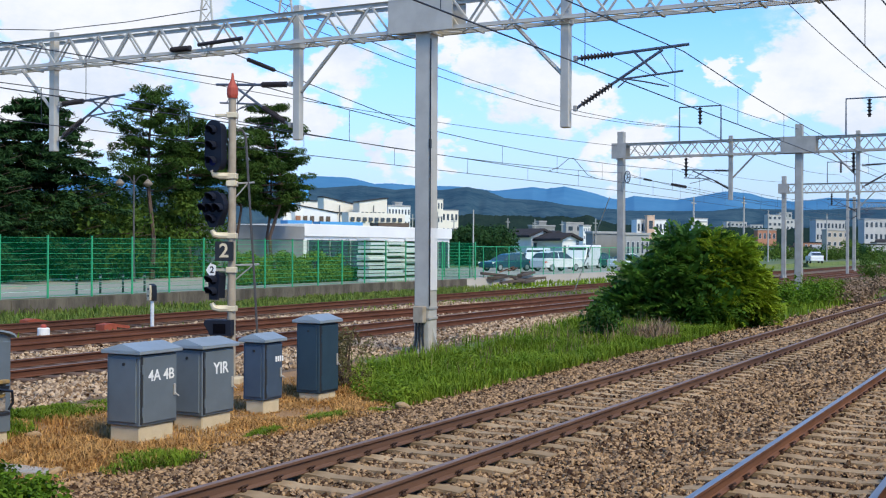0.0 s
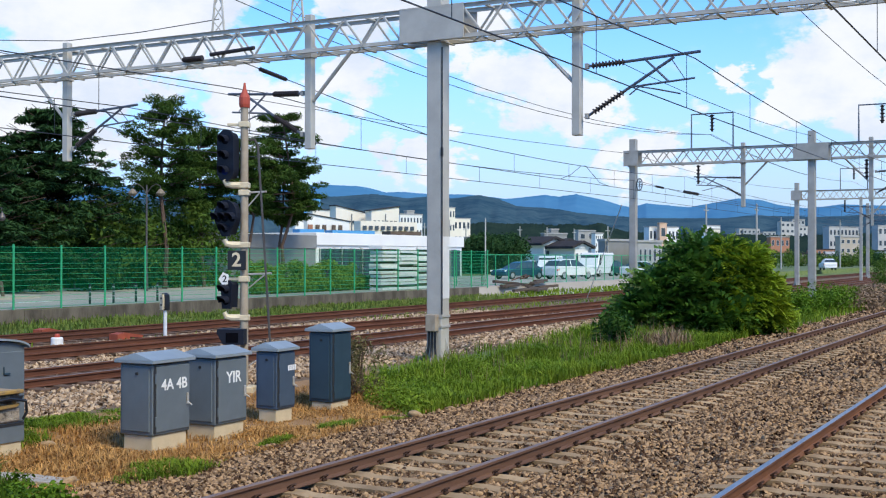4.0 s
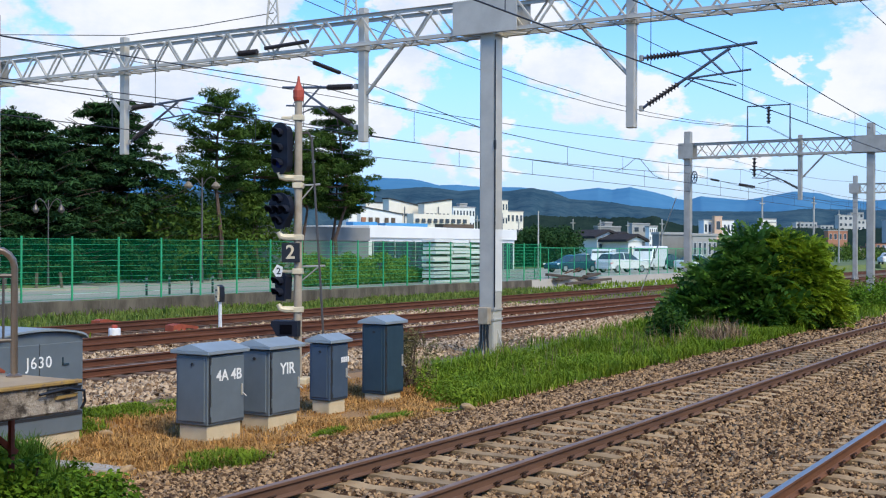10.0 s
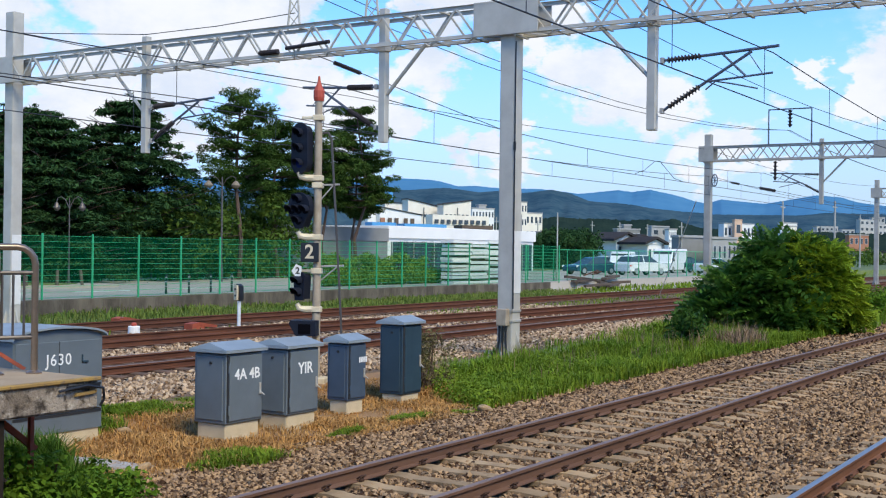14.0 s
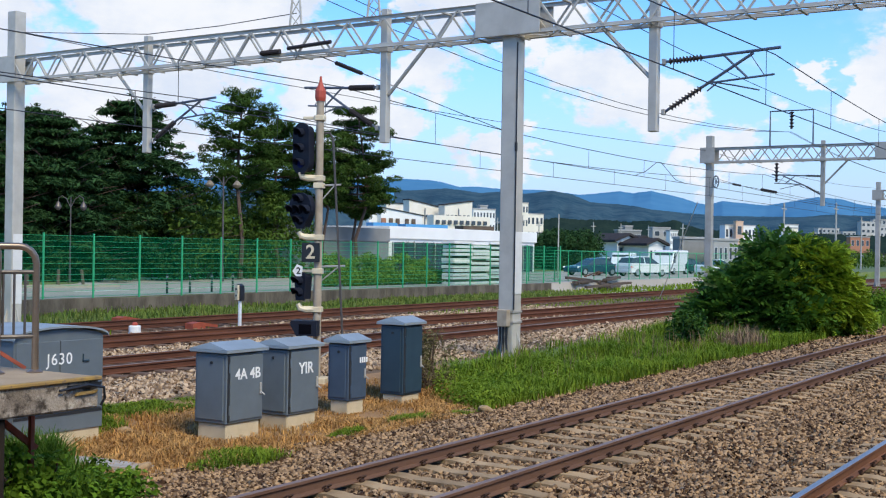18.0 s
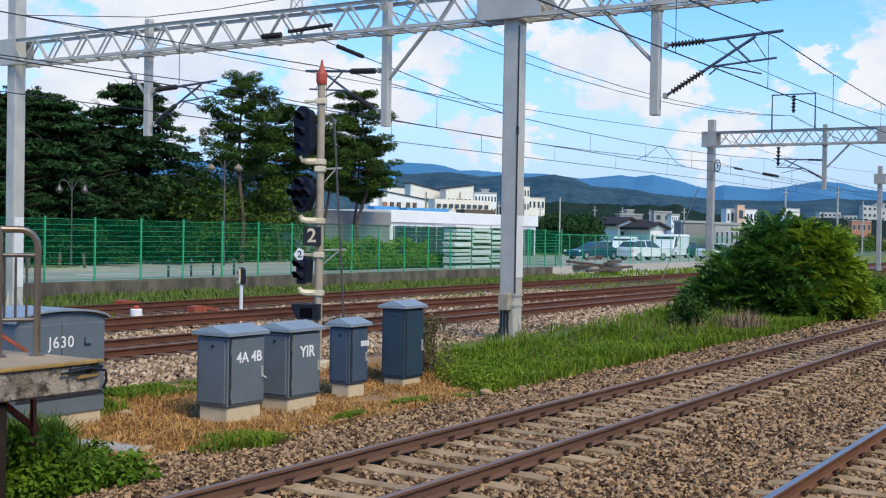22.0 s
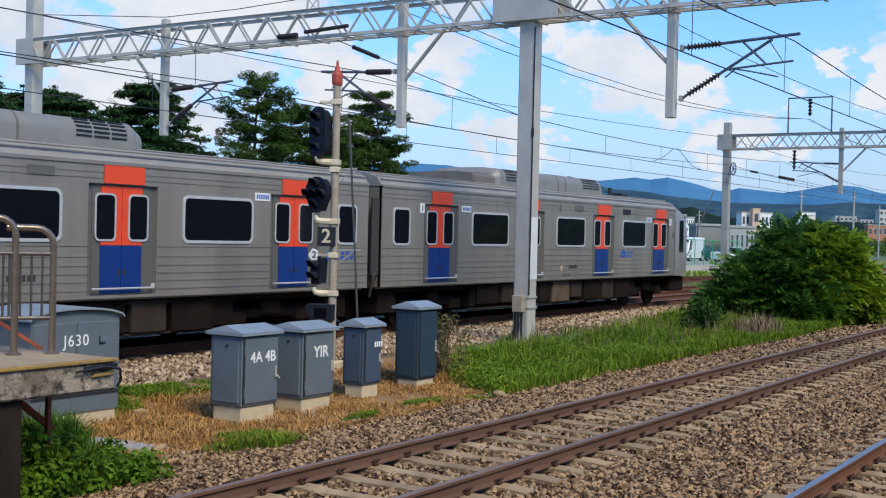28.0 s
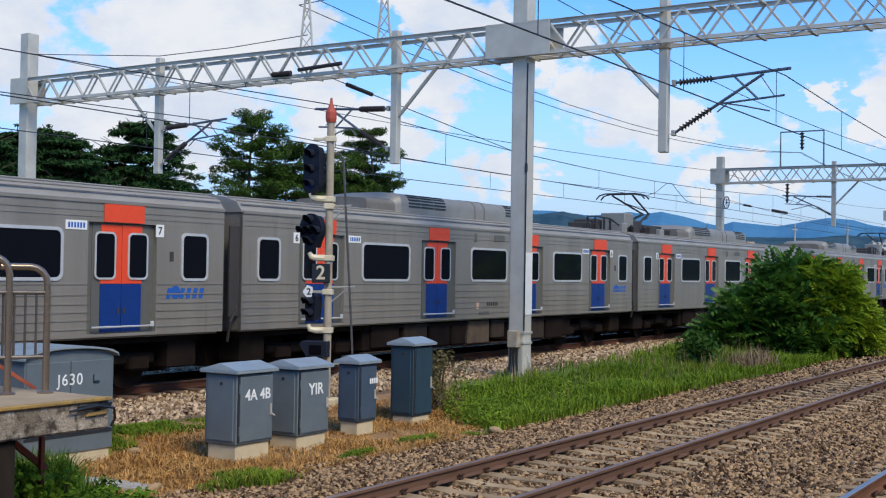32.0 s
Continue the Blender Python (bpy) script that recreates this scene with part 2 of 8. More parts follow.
OLD_CONCRETE = material("stained_concrete", (0.40, 0.34, 0.27), (0.20, 0.16, 0.12), 0.95, scale=3.6, fine=45.0, bump=0.9, depth=0.02, spots=[((0.06, 0.046, 0.034), 0.44), ((0.58, 0.52, 0.43), 0.36)], hard=0.3, spread=0.3)
DARK_CONCRETE = material("mossy_wall_concrete", (0.165, 0.14, 0.105), (0.06, 0.05, 0.038), 0.95, scale=1.6, fine=25.0, bump=0.7, depth=0.02, spots=[((0.30, 0.27, 0.22), 0.25), ((0.035, 0.03, 0.024), 0.28)], stretch=(1, 1, 0.3), spread=0.35)
# Very dark brown concrete with a few paler spots, for the platform piers.
PIER_DARK = material("dark_pier_concrete", (0.038, 0.029, 0.022), (0.016, 0.012, 0.009), 0.95, scale=3.0, fine=40.0, bump=0.6, spots=[((0.09, 0.07, 0.052), 0.2)], stretch=(1, 1, 0.4), spec=0.15)
DECK = material("platform_deck", (0.42, 0.32, 0.20), (0.31, 0.23, 0.145), 0.9, scale=2.5, fine=30.0, bump=0.4, spots=[((0.22, 0.17, 0.13), 0.2)])
YELLOW = material("worn_yellow_paint", (0.42, 0.26, 0.06), (0.28, 0.18, 0.065), 0.85, scale=7.0, fine=60.0, bump=0.3, spots=[((0.17, 0.125, 0.085), 0.38)])
STAINLESS = material("brushed_tube", (0.36, 0.275, 0.205), (0.25, 0.19, 0.14), 0.33, 0.75, scale=5.0, bump=0.04)
RAIL_BAR = material("railing_bar", (0.13, 0.115, 0.105), (0.09, 0.08, 0.075), 0.5, 0.4, scale=6.0, bump=0.1)
RED_STEEL = material("red_oxide_steel", (0.46, 0.095, 0.04), (0.32, 0.07, 0.035), 0.7, scale=5.0, bump=0.2)
WHITE = plain("white_paint", (0.80, 0.80, 0.78), 0.6)
MARKING = plain("white_marking", (0.86, 0.87, 0.86), 0.6)
BLACK = plain("black_paint", (0.014, 0.016, 0.02), 0.45)
NAVY_BLACK = plain("signal_black", (0.010, 0.013, 0.024), 0.6, spec=0.25)
LENS_BLUE = plain("unlit_green_lens", (0.006, 0.012, 0.08), 0.5, spec=0.1)
LENS_DARK = plain("dark_lens", (0.003, 0.003, 0.005), 0.6, spec=0.05)
LANTERN = plain("beige_lantern", (0.20, 0.165, 0.115), 0.6)
CREAM = material("cream_enamel", (0.74, 0.65, 0.46), (0.60, 0.51, 0.35), 0.5, scale=6.0, bump=0.15, spots=[((0.30, 0.2, 0.12), 0.14)])
MAST = material("weathered_mast_paint", (0.43, 0.365, 0.28), (0.31, 0.26, 0.195), 0.75, scale=6.0, fine=50.0, bump=0.25, spots=[((0.52, 0.46, 0.36), 0.2), ((0.2, 0.14, 0.09), 0.15)])
RED_CAP = plain("faded_red_cap", (0.42, 0.07, 0.04), 0.6)
FENCE_GREEN = material("green_fence_coating", (0.035, 0.40, 0.17), (0.03, 0.32, 0.14), 0.5, scale=3.0, bump=0.03)
FENCE_NET = netting("green_wire_mesh", (0.002, 0.17, 0.075), 0.16)
BARK = material("pine_bark", (0.13, 0.085, 0.06), (0.075, 0.05, 0.04), 0.95, scale=5.0, fine=40.0, bump=0.8, depth=0.03, stretch=(1, 1, 0.4))
NEEDLES = material("pine_needles", (0.034, 0.078, 0.014), (0.066, 0.116, 0.022), 0.9, scale=1.2, fine=8.0, bump=0.0, island=0.4, leaf=0.12, spec=0.1)
FIR = material("fir_foliage", (0.018, 0.054, 0.018), (0.046, 0.102, 0.032), 0.9, scale=0.9, fine=8.0, bump=0.0, island=0.4, leaf=0.14, spec=0.1)
LEAVES = material("broad_leaves", (0.065, 0.13, 0.020), (0.115, 0.19, 0.028), 0.75, scale=1.0, fine=8.0, bump=0.0, island=0.5, leaf=0.28, spec=0.2)
BUSH_DARK = material("feathered_leaves", (0.042, 0.130, 0.022), (0.125, 0.250, 0.032), 0.5, scale=0.9, fine=8.0, bump=0.0, island=0.7, leaf=0.34, spec=0.35)
BUSH = material("bush_leaves", (0.170, 0.285, 0.018), (0.310, 0.410, 0.028), 0.6, scale=0.8, fine=8.0, bump=0.0, island=0.55, leaf=0.3, spec=0.3)
HEDGE = material("hedge_leaves", (0.13, 0.245, 0.030), (0.21, 0.325, 0.045), 0.7, scale=0.8, bump=0.0, island=0.5, leaf=0.25, spec=0.2)
BLADE = material("green_grass", (0.118, 0.222, 0.016), (0.235, 0.318, 0.026), 0.75, scale=0.8, bump=0.0, island=0.6, leaf=0.28, spec=0.2)
SHRUB = material("dark_shrub_leaves", (0.026, 0.085, 0.012), (0.070, 0.150, 0.020), 0.6, scale=2.0, bump=0.0, island=0.6, leaf=0.25, spec=0.2)
LUSH = material("lush_grass", (0.055, 0.135, 0.014), (0.120, 0.215, 0.024), 0.75, scale=0.8, bump=0.0, island=0.6, leaf=0.28, spec=0.2)
ROUGH_GRASS = material("rough_verge_grass", (0.105, 0.19, 0.03), (0.215, 0.24, 0.062), 0.85, scale=0.7, bump=0.0, island=0.6, leaf=0.25, spec=0.15)
DRY = material("dry_grass", (0.66, 0.40, 0.15), (0.48, 0.25, 0.075), 0.85, scale=1.5, bump=0.0, island=0.8, leaf=0.2, spec=0.2)
STRAW = material("dead_stalks", (0.34, 0.235, 0.145), (0.19, 0.125, 0.075), 0.9, scale=1.5, bump=0.0, island=0.7)
OLIVE = material("withered_leaves", (0.20, 0.165, 0.075), (0.12, 0.12, 0.045), 0.85, scale=2.5, bump=0.0, island=0.7, leaf=0.2, spec=0.15)
WEED = material("weed_leaves", (0.075, 0.165, 0.013), (0.145, 0.255, 0.022), 0.7, scale=2.0, bump=0.0, island=0.6, leaf=0.28, spec=0.12)
STEEL_SIDE = material("ribbed_stainless_side", (0.345, 0.315, 0.275), (0.265, 0.240, 0.208), 0.36, 0.35, scale=1.3, fine=30.0, bump=0.03, stretch=(1, 1, 0.10), spots=[((0.215, 0.185, 0.150), 0.30), ((0.135, 0.112, 0.090), 0.22)])
STEEL_ROOF = material("pale_train_roof", (0.36, 0.335, 0.30), (0.28, 0.26, 0.23), 0.5, 0.2, scale=1.2, fine=25.0, bump=0.05, spots=[((0.20, 0.17, 0.14), 0.25)], stretch=(1, 1, 0.3))
ROOF_TOP = material("grimy_roof", (0.20, 0.185, 0.165), (0.13, 0.12, 0.11), 0.8, scale=1.5, bump=0.15)
PANTO = material("sooty_pantograph_steel", (0.045, 0.048, 0.055), (0.028, 0.03, 0.034), 0.55, 0.3, scale=4.0, bump=0.05)
UNIT = material("roof_unit_steel", (0.30, 0.29, 0.265), (0.22, 0.21, 0.19), 0.5, 0.2, scale=1.2, bump=0.05, spots=[((0.15, 0.135, 0.115), 0.25)])
TRAIN_RED = plain("signal_red_panel", (0.80, 0.075, 0.025), 0.45)
TRAIN_BLUE = plain("deep_blue_panel", (0.006, 0.036, 0.195), 0.4)
TRAIN_LOGO = plain("blue_lettering", (0.015, 0.10, 0.42), 0.5)
TINTED = plain("tinted_train_glass", (0.006, 0.007, 0.011), 0.08)
WIN_FRAME = plain("pale_window_frame", (0.60, 0.61, 0.62), 0.4, 0.3)
DOOR_BAY = plain("door_recess_steel", (0.17, 0.165, 0.145), 0.5, 0.4)
DUSTY_CASE = material("pale_dusty_case", (0.15, 0.108, 0.075), (0.08, 0.058, 0.042), 0.9, scale=2.5, bump=0.15, spots=[((0.05, 0.036, 0.028), 0.3)], spec=0.15)
# Nearly black base holds the shade under the floor; the spots are dust.
UNDER = material("underfloor_shade_grime", (0.009, 0.0065, 0.0055), (0.022, 0.015, 0.012), 0.95, scale=2.0, bump=0.3, spots=[((0.09, 0.06, 0.042), 0.12)], spec=0.1)
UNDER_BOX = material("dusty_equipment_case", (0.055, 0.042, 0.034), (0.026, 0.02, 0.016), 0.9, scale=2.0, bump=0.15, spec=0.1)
GANGWAY = plain("gangway_rubber", (0.045, 0.04, 0.04), 0.8)
GLASS = plain("window_glass", (0.05, 0.07, 0.09), 0.06)
WALL_WHITE = material("white_factory_wall", (0.82, 0.82, 0.79), (0.74, 0.74, 0.71), 0.8, scale=0.4, bump=0.03)
WALL_GREY = material("grey_render", (0.38, 0.38, 0.37), (0.31, 0.31, 0.30), 0.85, scale=0.3, bump=0.05)
WALL_DULL = material("weathered_grey_wall", (0.25, 0.255, 0.25), (0.19, 0.195, 0.19), 0.9, scale=0.5, bump=0.05, spots=[((0.32, 0.32, 0.31), 0.2)])
WALL_CREAM = material("cream_render", (0.82, 0.77, 0.66), (0.74, 0.68, 0.57), 0.85, scale=0.3, bump=0.05)
# Duller white and cream for far walls, muted in colour as haze.
WALL_PALE = material("haze_muted_render", (0.50, 0.50, 0.48), (0.40, 0.40, 0.385), 0.9, scale=0.3, bump=0.05)
WALL_SAND = material("sand_render", (0.46, 0.40, 0.33), (0.38, 0.33, 0.27), 0.9, scale=0.3, bump=0.05)
WALL_ORANGE = material("orange_render", (0.66, 0.46, 0.33), (0.58, 0.39, 0.27), 0.85, scale=0.3, bump=0.05)
WALL_BRICK = material("brick_coloured_render", (0.40, 0.19, 0.11), (0.33, 0.15, 0.09), 0.85, scale=0.3, bump=0.05)
ROOF_DARK = material("dark_roof_tiles", (0.055, 0.052, 0.055), (0.038, 0.036, 0.038), 0.95, scale=1.0, fine=12.0, bump=0.3, spec=0.1)
ROOF_BLUE = plain("blue_sheet_roof", (0.09, 0.34, 0.66), 0.5)
CAR_GREEN = plain("dark_green_car_paint", (0.006, 0.022, 0.020), 0.32, 0.1, spec=0.35)
CAR_WHITE = plain("white_car_paint", (0.78, 0.79, 0.80), 0.3)
CAR_NAVY = plain("navy_car_paint", (0.025, 0.085, 0.13), 0.25, 0.3)
CAR_TEAL = plain("teal_car_paint", (0.015, 0.075, 0.075), 0.25, 0.3)
TYRE = plain("tyre_rubber", (0.02, 0.02, 0.022), 0.85)
CHROME = plain("alloy_rim", (0.55, 0.55, 0.56), 0.3, 0.7)
TAIL = plain("red_tail_lamp", (0.55, 0.03, 0.02), 0.25, glow=0.35)
WOOD = material("weathered_timber", (0.15, 0.11, 0.08), (0.09, 0.065, 0.05), 0.95, scale=3.0, bump=0.4, stretch=(0.3, 1, 1))
OLD_TIMBER = material("creosoted_timber", (0.060, 0.045, 0.036), (0.11, 0.085, 0.066), 0.95, scale=3.0, bump=0.4, stretch=(0.3, 1, 1))
# Distance haze is put into the blue of the two farther ridges.
HILL_FAR = material("far_haze_blue_ridge", (0.056, 0.182, 0.325), (0.084, 0.222, 0.365), 1.0, scale=0.006, fine=0.05, bump=0.0, spec=0.0)
HILL_MID = material("haze_tinted_woods", (0.022, 0.060, 0.095), (0.062, 0.112, 0.138), 1.0, scale=0.012, fine=0.10, bump=0.0, spec=0.0, hard=0.45, spread=0.35)
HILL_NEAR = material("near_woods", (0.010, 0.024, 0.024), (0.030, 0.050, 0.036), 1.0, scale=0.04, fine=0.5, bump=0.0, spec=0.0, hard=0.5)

# ---------------------------------------------------------------- building helpers


class Mesh:
    """Gathers vertices and faces for one mesh."""

    def __init__(self):
        self.v, self.f, self.k = [], [], []

    def add(self, verts, faces, k=0):
        o = len(self.v)
        self.v.extend(tuple(p) for p in verts)
        self.f.extend(tuple(o + i for i in face) for face in faces)
        self.k.extend([k] * len(faces))
        return self

    def box(self, x0, x1, y0, y1, z0, z1, c=0.0, k=0, m=None):
        """A box, with chamfered edges of c metres."""
        cx, cy, cz = (x0 + x1) / 2, (y0 + y1) / 2, (z0 + z1) / 2
        h = (abs(x1 - x0) / 2, abs(y1 - y0) / 2, abs(z1 - z0) / 2)
        mid = Vector((cx, cy, cz))
        if c <= 0:
            vs = [Vector((sx * h[0], sy * h[1], sz * h[2])) + mid for sx in (-1, 1) for sy in (-1, 1) for sz in (-1, 1)]
            fs = [(0, 1, 3, 2), (4, 6, 7, 5), (0, 4, 5, 1), (2, 3, 7, 6), (0, 2, 6, 4), (1, 5, 7, 3)]
        else:
            c = min(c, min(h) * 0.9)
            vs, at = [], {}
            for sx in (-1, 1):
                for sy in (-1, 1):
                    for sz in (-1, 1):
                        s = (sx, sy, sz)
                        for a in range(3):
                            at[s, a] = len(vs)
                            vs.append(Vector([s[i] * (h[i] - (0 if i == a else c)) for i in range(3)]) + mid)
            fs = []
            for a in range(3):
                b, d = (a + 1) % 3, (a + 2) % 3
                for s in (-1, 1):
                    q = [None] * 3
                    loop = []
                    for sb, sd in ((-1, -1), (1, -1), (1, 1), (-1, 1)):
                        q[a], q[b], q[d] = s, sb, sd
                        loop.append(at[tuple(q), a])
                    fs.append(loop if s > 0 else loop[::-1])
                    for sb in (-1, 1):
                        q[a], q[b] = s, sb
                        q[d] = -1
                        p = tuple(q)
                        q[d] = 1
                        r = tuple(q)
                        fs.append([at[p, a], at[p, b], at[r, b], at[r, a]])
            for sx in (-1, 1):
                for sy in (-1, 1):
                    for sz in (-1, 1):
                        fs.append([at[(sx, sy, sz), a] for a in range(3)])
            good = []
            for f in fs:
                n = (vs[f[1]] - vs[f[0]]).cross(vs[f[2]] - vs[f[1]])
                centre = sum((vs[i] for i in f), Vector()) / len(f)
                good.append(f if n.dot(centre - mid) > 0 else f[::-1])
            fs = good
        if m is not None:
            vs = [m @ p for p in vs]
        return self.add(vs, fs, k)

    def tube(self, p, q, r0, r1=None, n=8, k=0, caps=True):
        p, q = Vector(p), Vector(q)
        r1 = r0 if r1 is None else r1
        d = (q - p).normalized()
        u = d.orthogonal().normalized()
        v = d.cross(u)
        vs = [e + r * (math.cos(2 * math.pi * i / n) * u + math.sin(2 * math.pi * i / n) * v) for e, r in ((p, r0), (q, r1)) for i in range(n)]
        fs = [(i, (i + 1) % n, n + (i + 1) % n, n + i) for i in range(n)]
        if caps:
            fs += [tuple(range(n))[::-1], tuple(range(n, 2 * n))]
        return self.add(vs, fs, k)

    def path(self, pts, r, n=6, k=0):
        """A bent tube through the points, with shared rings."""
        pts = [Vector(p) for p in pts]
        vs, fs = [], []
        u = None
        for i, p in enumerate(pts):
            d = (pts[min(i + 1, len(pts) - 1)] - pts[max(i - 1, 0)]).normalized()
            u = (u - d * u.dot(d)).normalized() if u is not None else d.orthogonal().normalized()
            v = d.cross(u)
            ri = r[i] if isinstance(r, (list, tuple)) else r
            vs += [p + ri * (math.cos(2 * math.pi * j / n) * u + math.sin(2 * math.pi * j / n) * v) for j in range(n)]
        for i in range(len(pts) - 1):
            fs += [(i * n + j, i * n + (j + 1) % n, (i + 1) * n + (j + 1) % n, (i + 1) * n + j) for j in range(n)]
        fs += [tuple(range(n))[::-1], tuple(range((len(pts) - 1) * n, len(pts) * n))]
        return self.add(vs, fs, k)

    def prism(self, outline, a0, a1, axis="x", k=0):
        """A closed outline, pushed along an axis. Outline in (y, z) for x, (x, z) for y, (x, y) for z."""
        def at(p, a):
            return {"x": (a, p[0], p[1]), "y": (p[0], a, p[1]), "z": (p[0], p[1], a)}[axis]
        n = len(outline)
        area = sum(outline[i][0] * outline[(i + 1) % n][1] - outline[(i + 1) % n][0] * outline[i][1] for i in range(n))
        pts = list(outline) if (area > 0) != (axis == "y") else list(outline)[::-1]
        vs = [at(p, a) for a in (min(a0, a1), max(a0, a1)) for p in pts]
        fs = [(i, (i + 1) % n, n + (i + 1) % n, n + i) for i in range(n)] + [tuple(range(n))[::-1], tuple(range(n, 2 * n))]
        return self.add(vs, fs, k)

    def lathe(self, rings, centre=(0, 0, 0), n=12, k=0):
        """Rings of (radius, height) turned about z."""
        cx, cy, cz = centre
        vs = [(cx + r * math.cos(2 * math.pi * i / n), cy + r * math.sin(2 * math.pi * i / n), cz + z) for r, z in rings for i in range(n)]
        fs = [(j * n + i, j * n + (i + 1) % n, (j + 1) * n + (i + 1) % n, (j + 1) * n + i) for j in range(len(rings) - 1) for i in range(n)]
        fs += [tuple(range(n))[::-1], tuple(range((len(rings) - 1) * n, len(rings) * n))]
        return self.add(vs, fs, k)

    def moved(self, m, since=0):
        self.v[since:] = [tuple(m @ Vector(p)) for p in self.v[since:]]
        return self

    def data(self, name, *mats, smooth=False):
        me = bpy.data.meshes.new(name)
        me.from_pydata(self.v, [], self.f)
        for m in mats:
            me.materials.append(m)
        if len(mats) > 1:
            me.polygons.foreach_set("material_index", self.k)
        if smooth:
            me.polygons.foreach_set("use_smooth", [True] * len(self.f))
            try:
                me.set_sharp_from_angle(angle=radians(38))
            except AttributeError:
                pass
        me.update()
        return me


def fast_mesh(name, verts, faces, mat):
    """A mesh from arrays: verts (n, 3), faces (m, 3 or 4)."""
    me = bpy.data.meshes.new(name)
    n, (m, s) = len(verts), faces.shape
    me.vertices.add(n)
    me.vertices.foreach_set("co", np.ascontiguousarray(verts, dtype=np.float32).ravel())
    me.loops.add(m * s)
    me.loops.foreach_set("vertex_index", np.ascontiguousarray(faces, dtype=np.int32).ravel())
    me.polygons.add(m)
    me.polygons.foreach_set("loop_start", np.arange(0, m * s, s, dtype=np.int32))
    me.polygons.foreach_set("loop_total", np.full(m, s, dtype=np.int32))
    me.materials.append(mat)
    me.update(calc_edges=True)
    return me


def thing(name, m=None, label="", category="", group="", kind="", data=None):
    ob = new(name, data)
    if m is not None:
        ob.matrix_basis = m
    return tagged(ob, label, category, group, kind)


def part(name, mesh, mat, parent, label="", m=None, smooth=False):
    """One mesh object under a thing or a part; mesh: a Mesh or finished mesh data."""
    mats = mat if isinstance(mat, (list, tuple)) else (mat,)
    me = mesh.data(name, *mats, smooth=smooth) if isinstance(mesh, Mesh) else mesh
    ob = new(name, me)
    ob.parent = parent
    if m is not None:
        ob.matrix_basis = m
    if label:
        ob["label"] = label
    return ob


def lettering(name, text, size, mat, parent, m, label="", bold=0.018, gap=1.0):
    """Raised letters in the built-in font."""
    cu = bpy.data.curves.new(name, "FONT")
    cu.body, cu.size, cu.extrude, cu.align_x, cu.align_y = text, size, 0.0015, "CENTER", "CENTER"
    cu.offset, cu.space_character = size * bold, gap
    tmp = bpy.data.objects.new(name, cu)
    scene.collection.objects.link(tmp)
    me = bpy.data.meshes.new_from_object(tmp.evaluated_get(bpy.context.evaluated_depsgraph_get()))
    bpy.data.objects.remove(tmp)
    me.materials.clear()
    me.materials.append(mat)
    return part(name, me, mat, parent, label, m)


FACE_CAM = pose(0, 0, 0, 90, 0, 0)      # turns lettering so that it stands upright and reads from -y


def rand(a, b):
    return random.uniform(a, b)

# ---------------------------------------------------------------- ground, one sheet to the horizon
NEAR_T, TRACK_2, TRACK_3, TRACK_4, TRACK_5 = 2.34, 6.62, 17.75, 22.2, 26.5
WALL_Y = 33.0
STREET_Z = 0.42


def ground_z(y):
    """Height of the ground across the tracks."""
    pts = [(-3000, -0.5), (-1.0, -0.5), (0.2, -0.3), (0.9, -0.205), (8.3, -0.205), (9.1, -0.30), (9.6, -0.28), (11.6, -0.25), (13.0, -0.06), (14.8, -0.08), (15.8, -0.17),
           (28.0, -0.17), (28.8, -0.22), (32.9, -0.16), (33.0, -0.14), (33.15, STREET_Z), (60, STREET_Z), (4000, STREET_Z)]
    for (a, za), (b, zb) in zip(pts, pts[1:]):
        if a <= y <= b:
            return za + (zb - za) * (y - a) / (b - a)
    return -0.5


def build_ground():
    xs = [-3000, -600, -120, -30, -8] + [x * 1.0 for x in range(-4, 60)] + [64, 70, 80, 95, 120, 160, 230, 350, 600, 1200, 2400, 4000]
    ys = [-3000, -400, -60, -10, -1, 0.2, 0.9] + [0.9 + 7.4 * i / 14 for i in range(1, 15)] + [8.7, 9.1, 9.6] + [10 + 0.5 * i for i in range(0, 12)] + \
         [15.8, 17, 18, 19, 20, 21, 22, 23, 24, 25, 26, 27, 28.0, 28.8, 30, 31.5, 32.9, 33.0, 33.15, 36, 40, 46, 54, 64, 80, 110, 170, 300, 600, 1200, 2500, 4000]
    m = Mesh()
    for y in ys:
        for x in xs:
            rough = 0.03 if 8 < y < 16 and -5 < x < 60 else 0.015 if -1 < y < 33 and -5 < x < 60 else 0.0
            m.v.append((x, y, ground_z(y) + rough * noise.noise((x * 0.7, y * 0.9, 3.1))))
    n = len(xs)
    for j in range(len(ys) - 1):
        y = (ys[j] + ys[j + 1]) / 2
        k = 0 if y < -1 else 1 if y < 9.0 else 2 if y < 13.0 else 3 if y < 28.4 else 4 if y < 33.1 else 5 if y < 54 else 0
        for i in range(n - 1):
            m.f.append((j * n + i, j * n + i + 1, (j + 1) * n + i + 1, (j + 1) * n + i))
            x = (xs[i] + xs[i + 1]) / 2
            kk = k
            if k == 2 and x > 11.2 + (y - 5) * 1.05 + 1.5:
                kk = 4
            if k == 4 and y > 28.4 and 60 < x < 125:
                kk = 5
            if k == 5 and x > 125:
                kk = 0
            m.k.append(kk)
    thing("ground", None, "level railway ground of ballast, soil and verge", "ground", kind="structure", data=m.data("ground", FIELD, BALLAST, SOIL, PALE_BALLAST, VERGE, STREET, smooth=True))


build_ground()

# the platform on which the camera stands
m = Mesh().box(-60, 60, -6.0, 0.55, -0.5, 1.08, 0.02)
thing("platform_floor", None, "plain concrete station platform beside the near track", "platform", kind="structure", data=m.data("platform_floor", DECK))

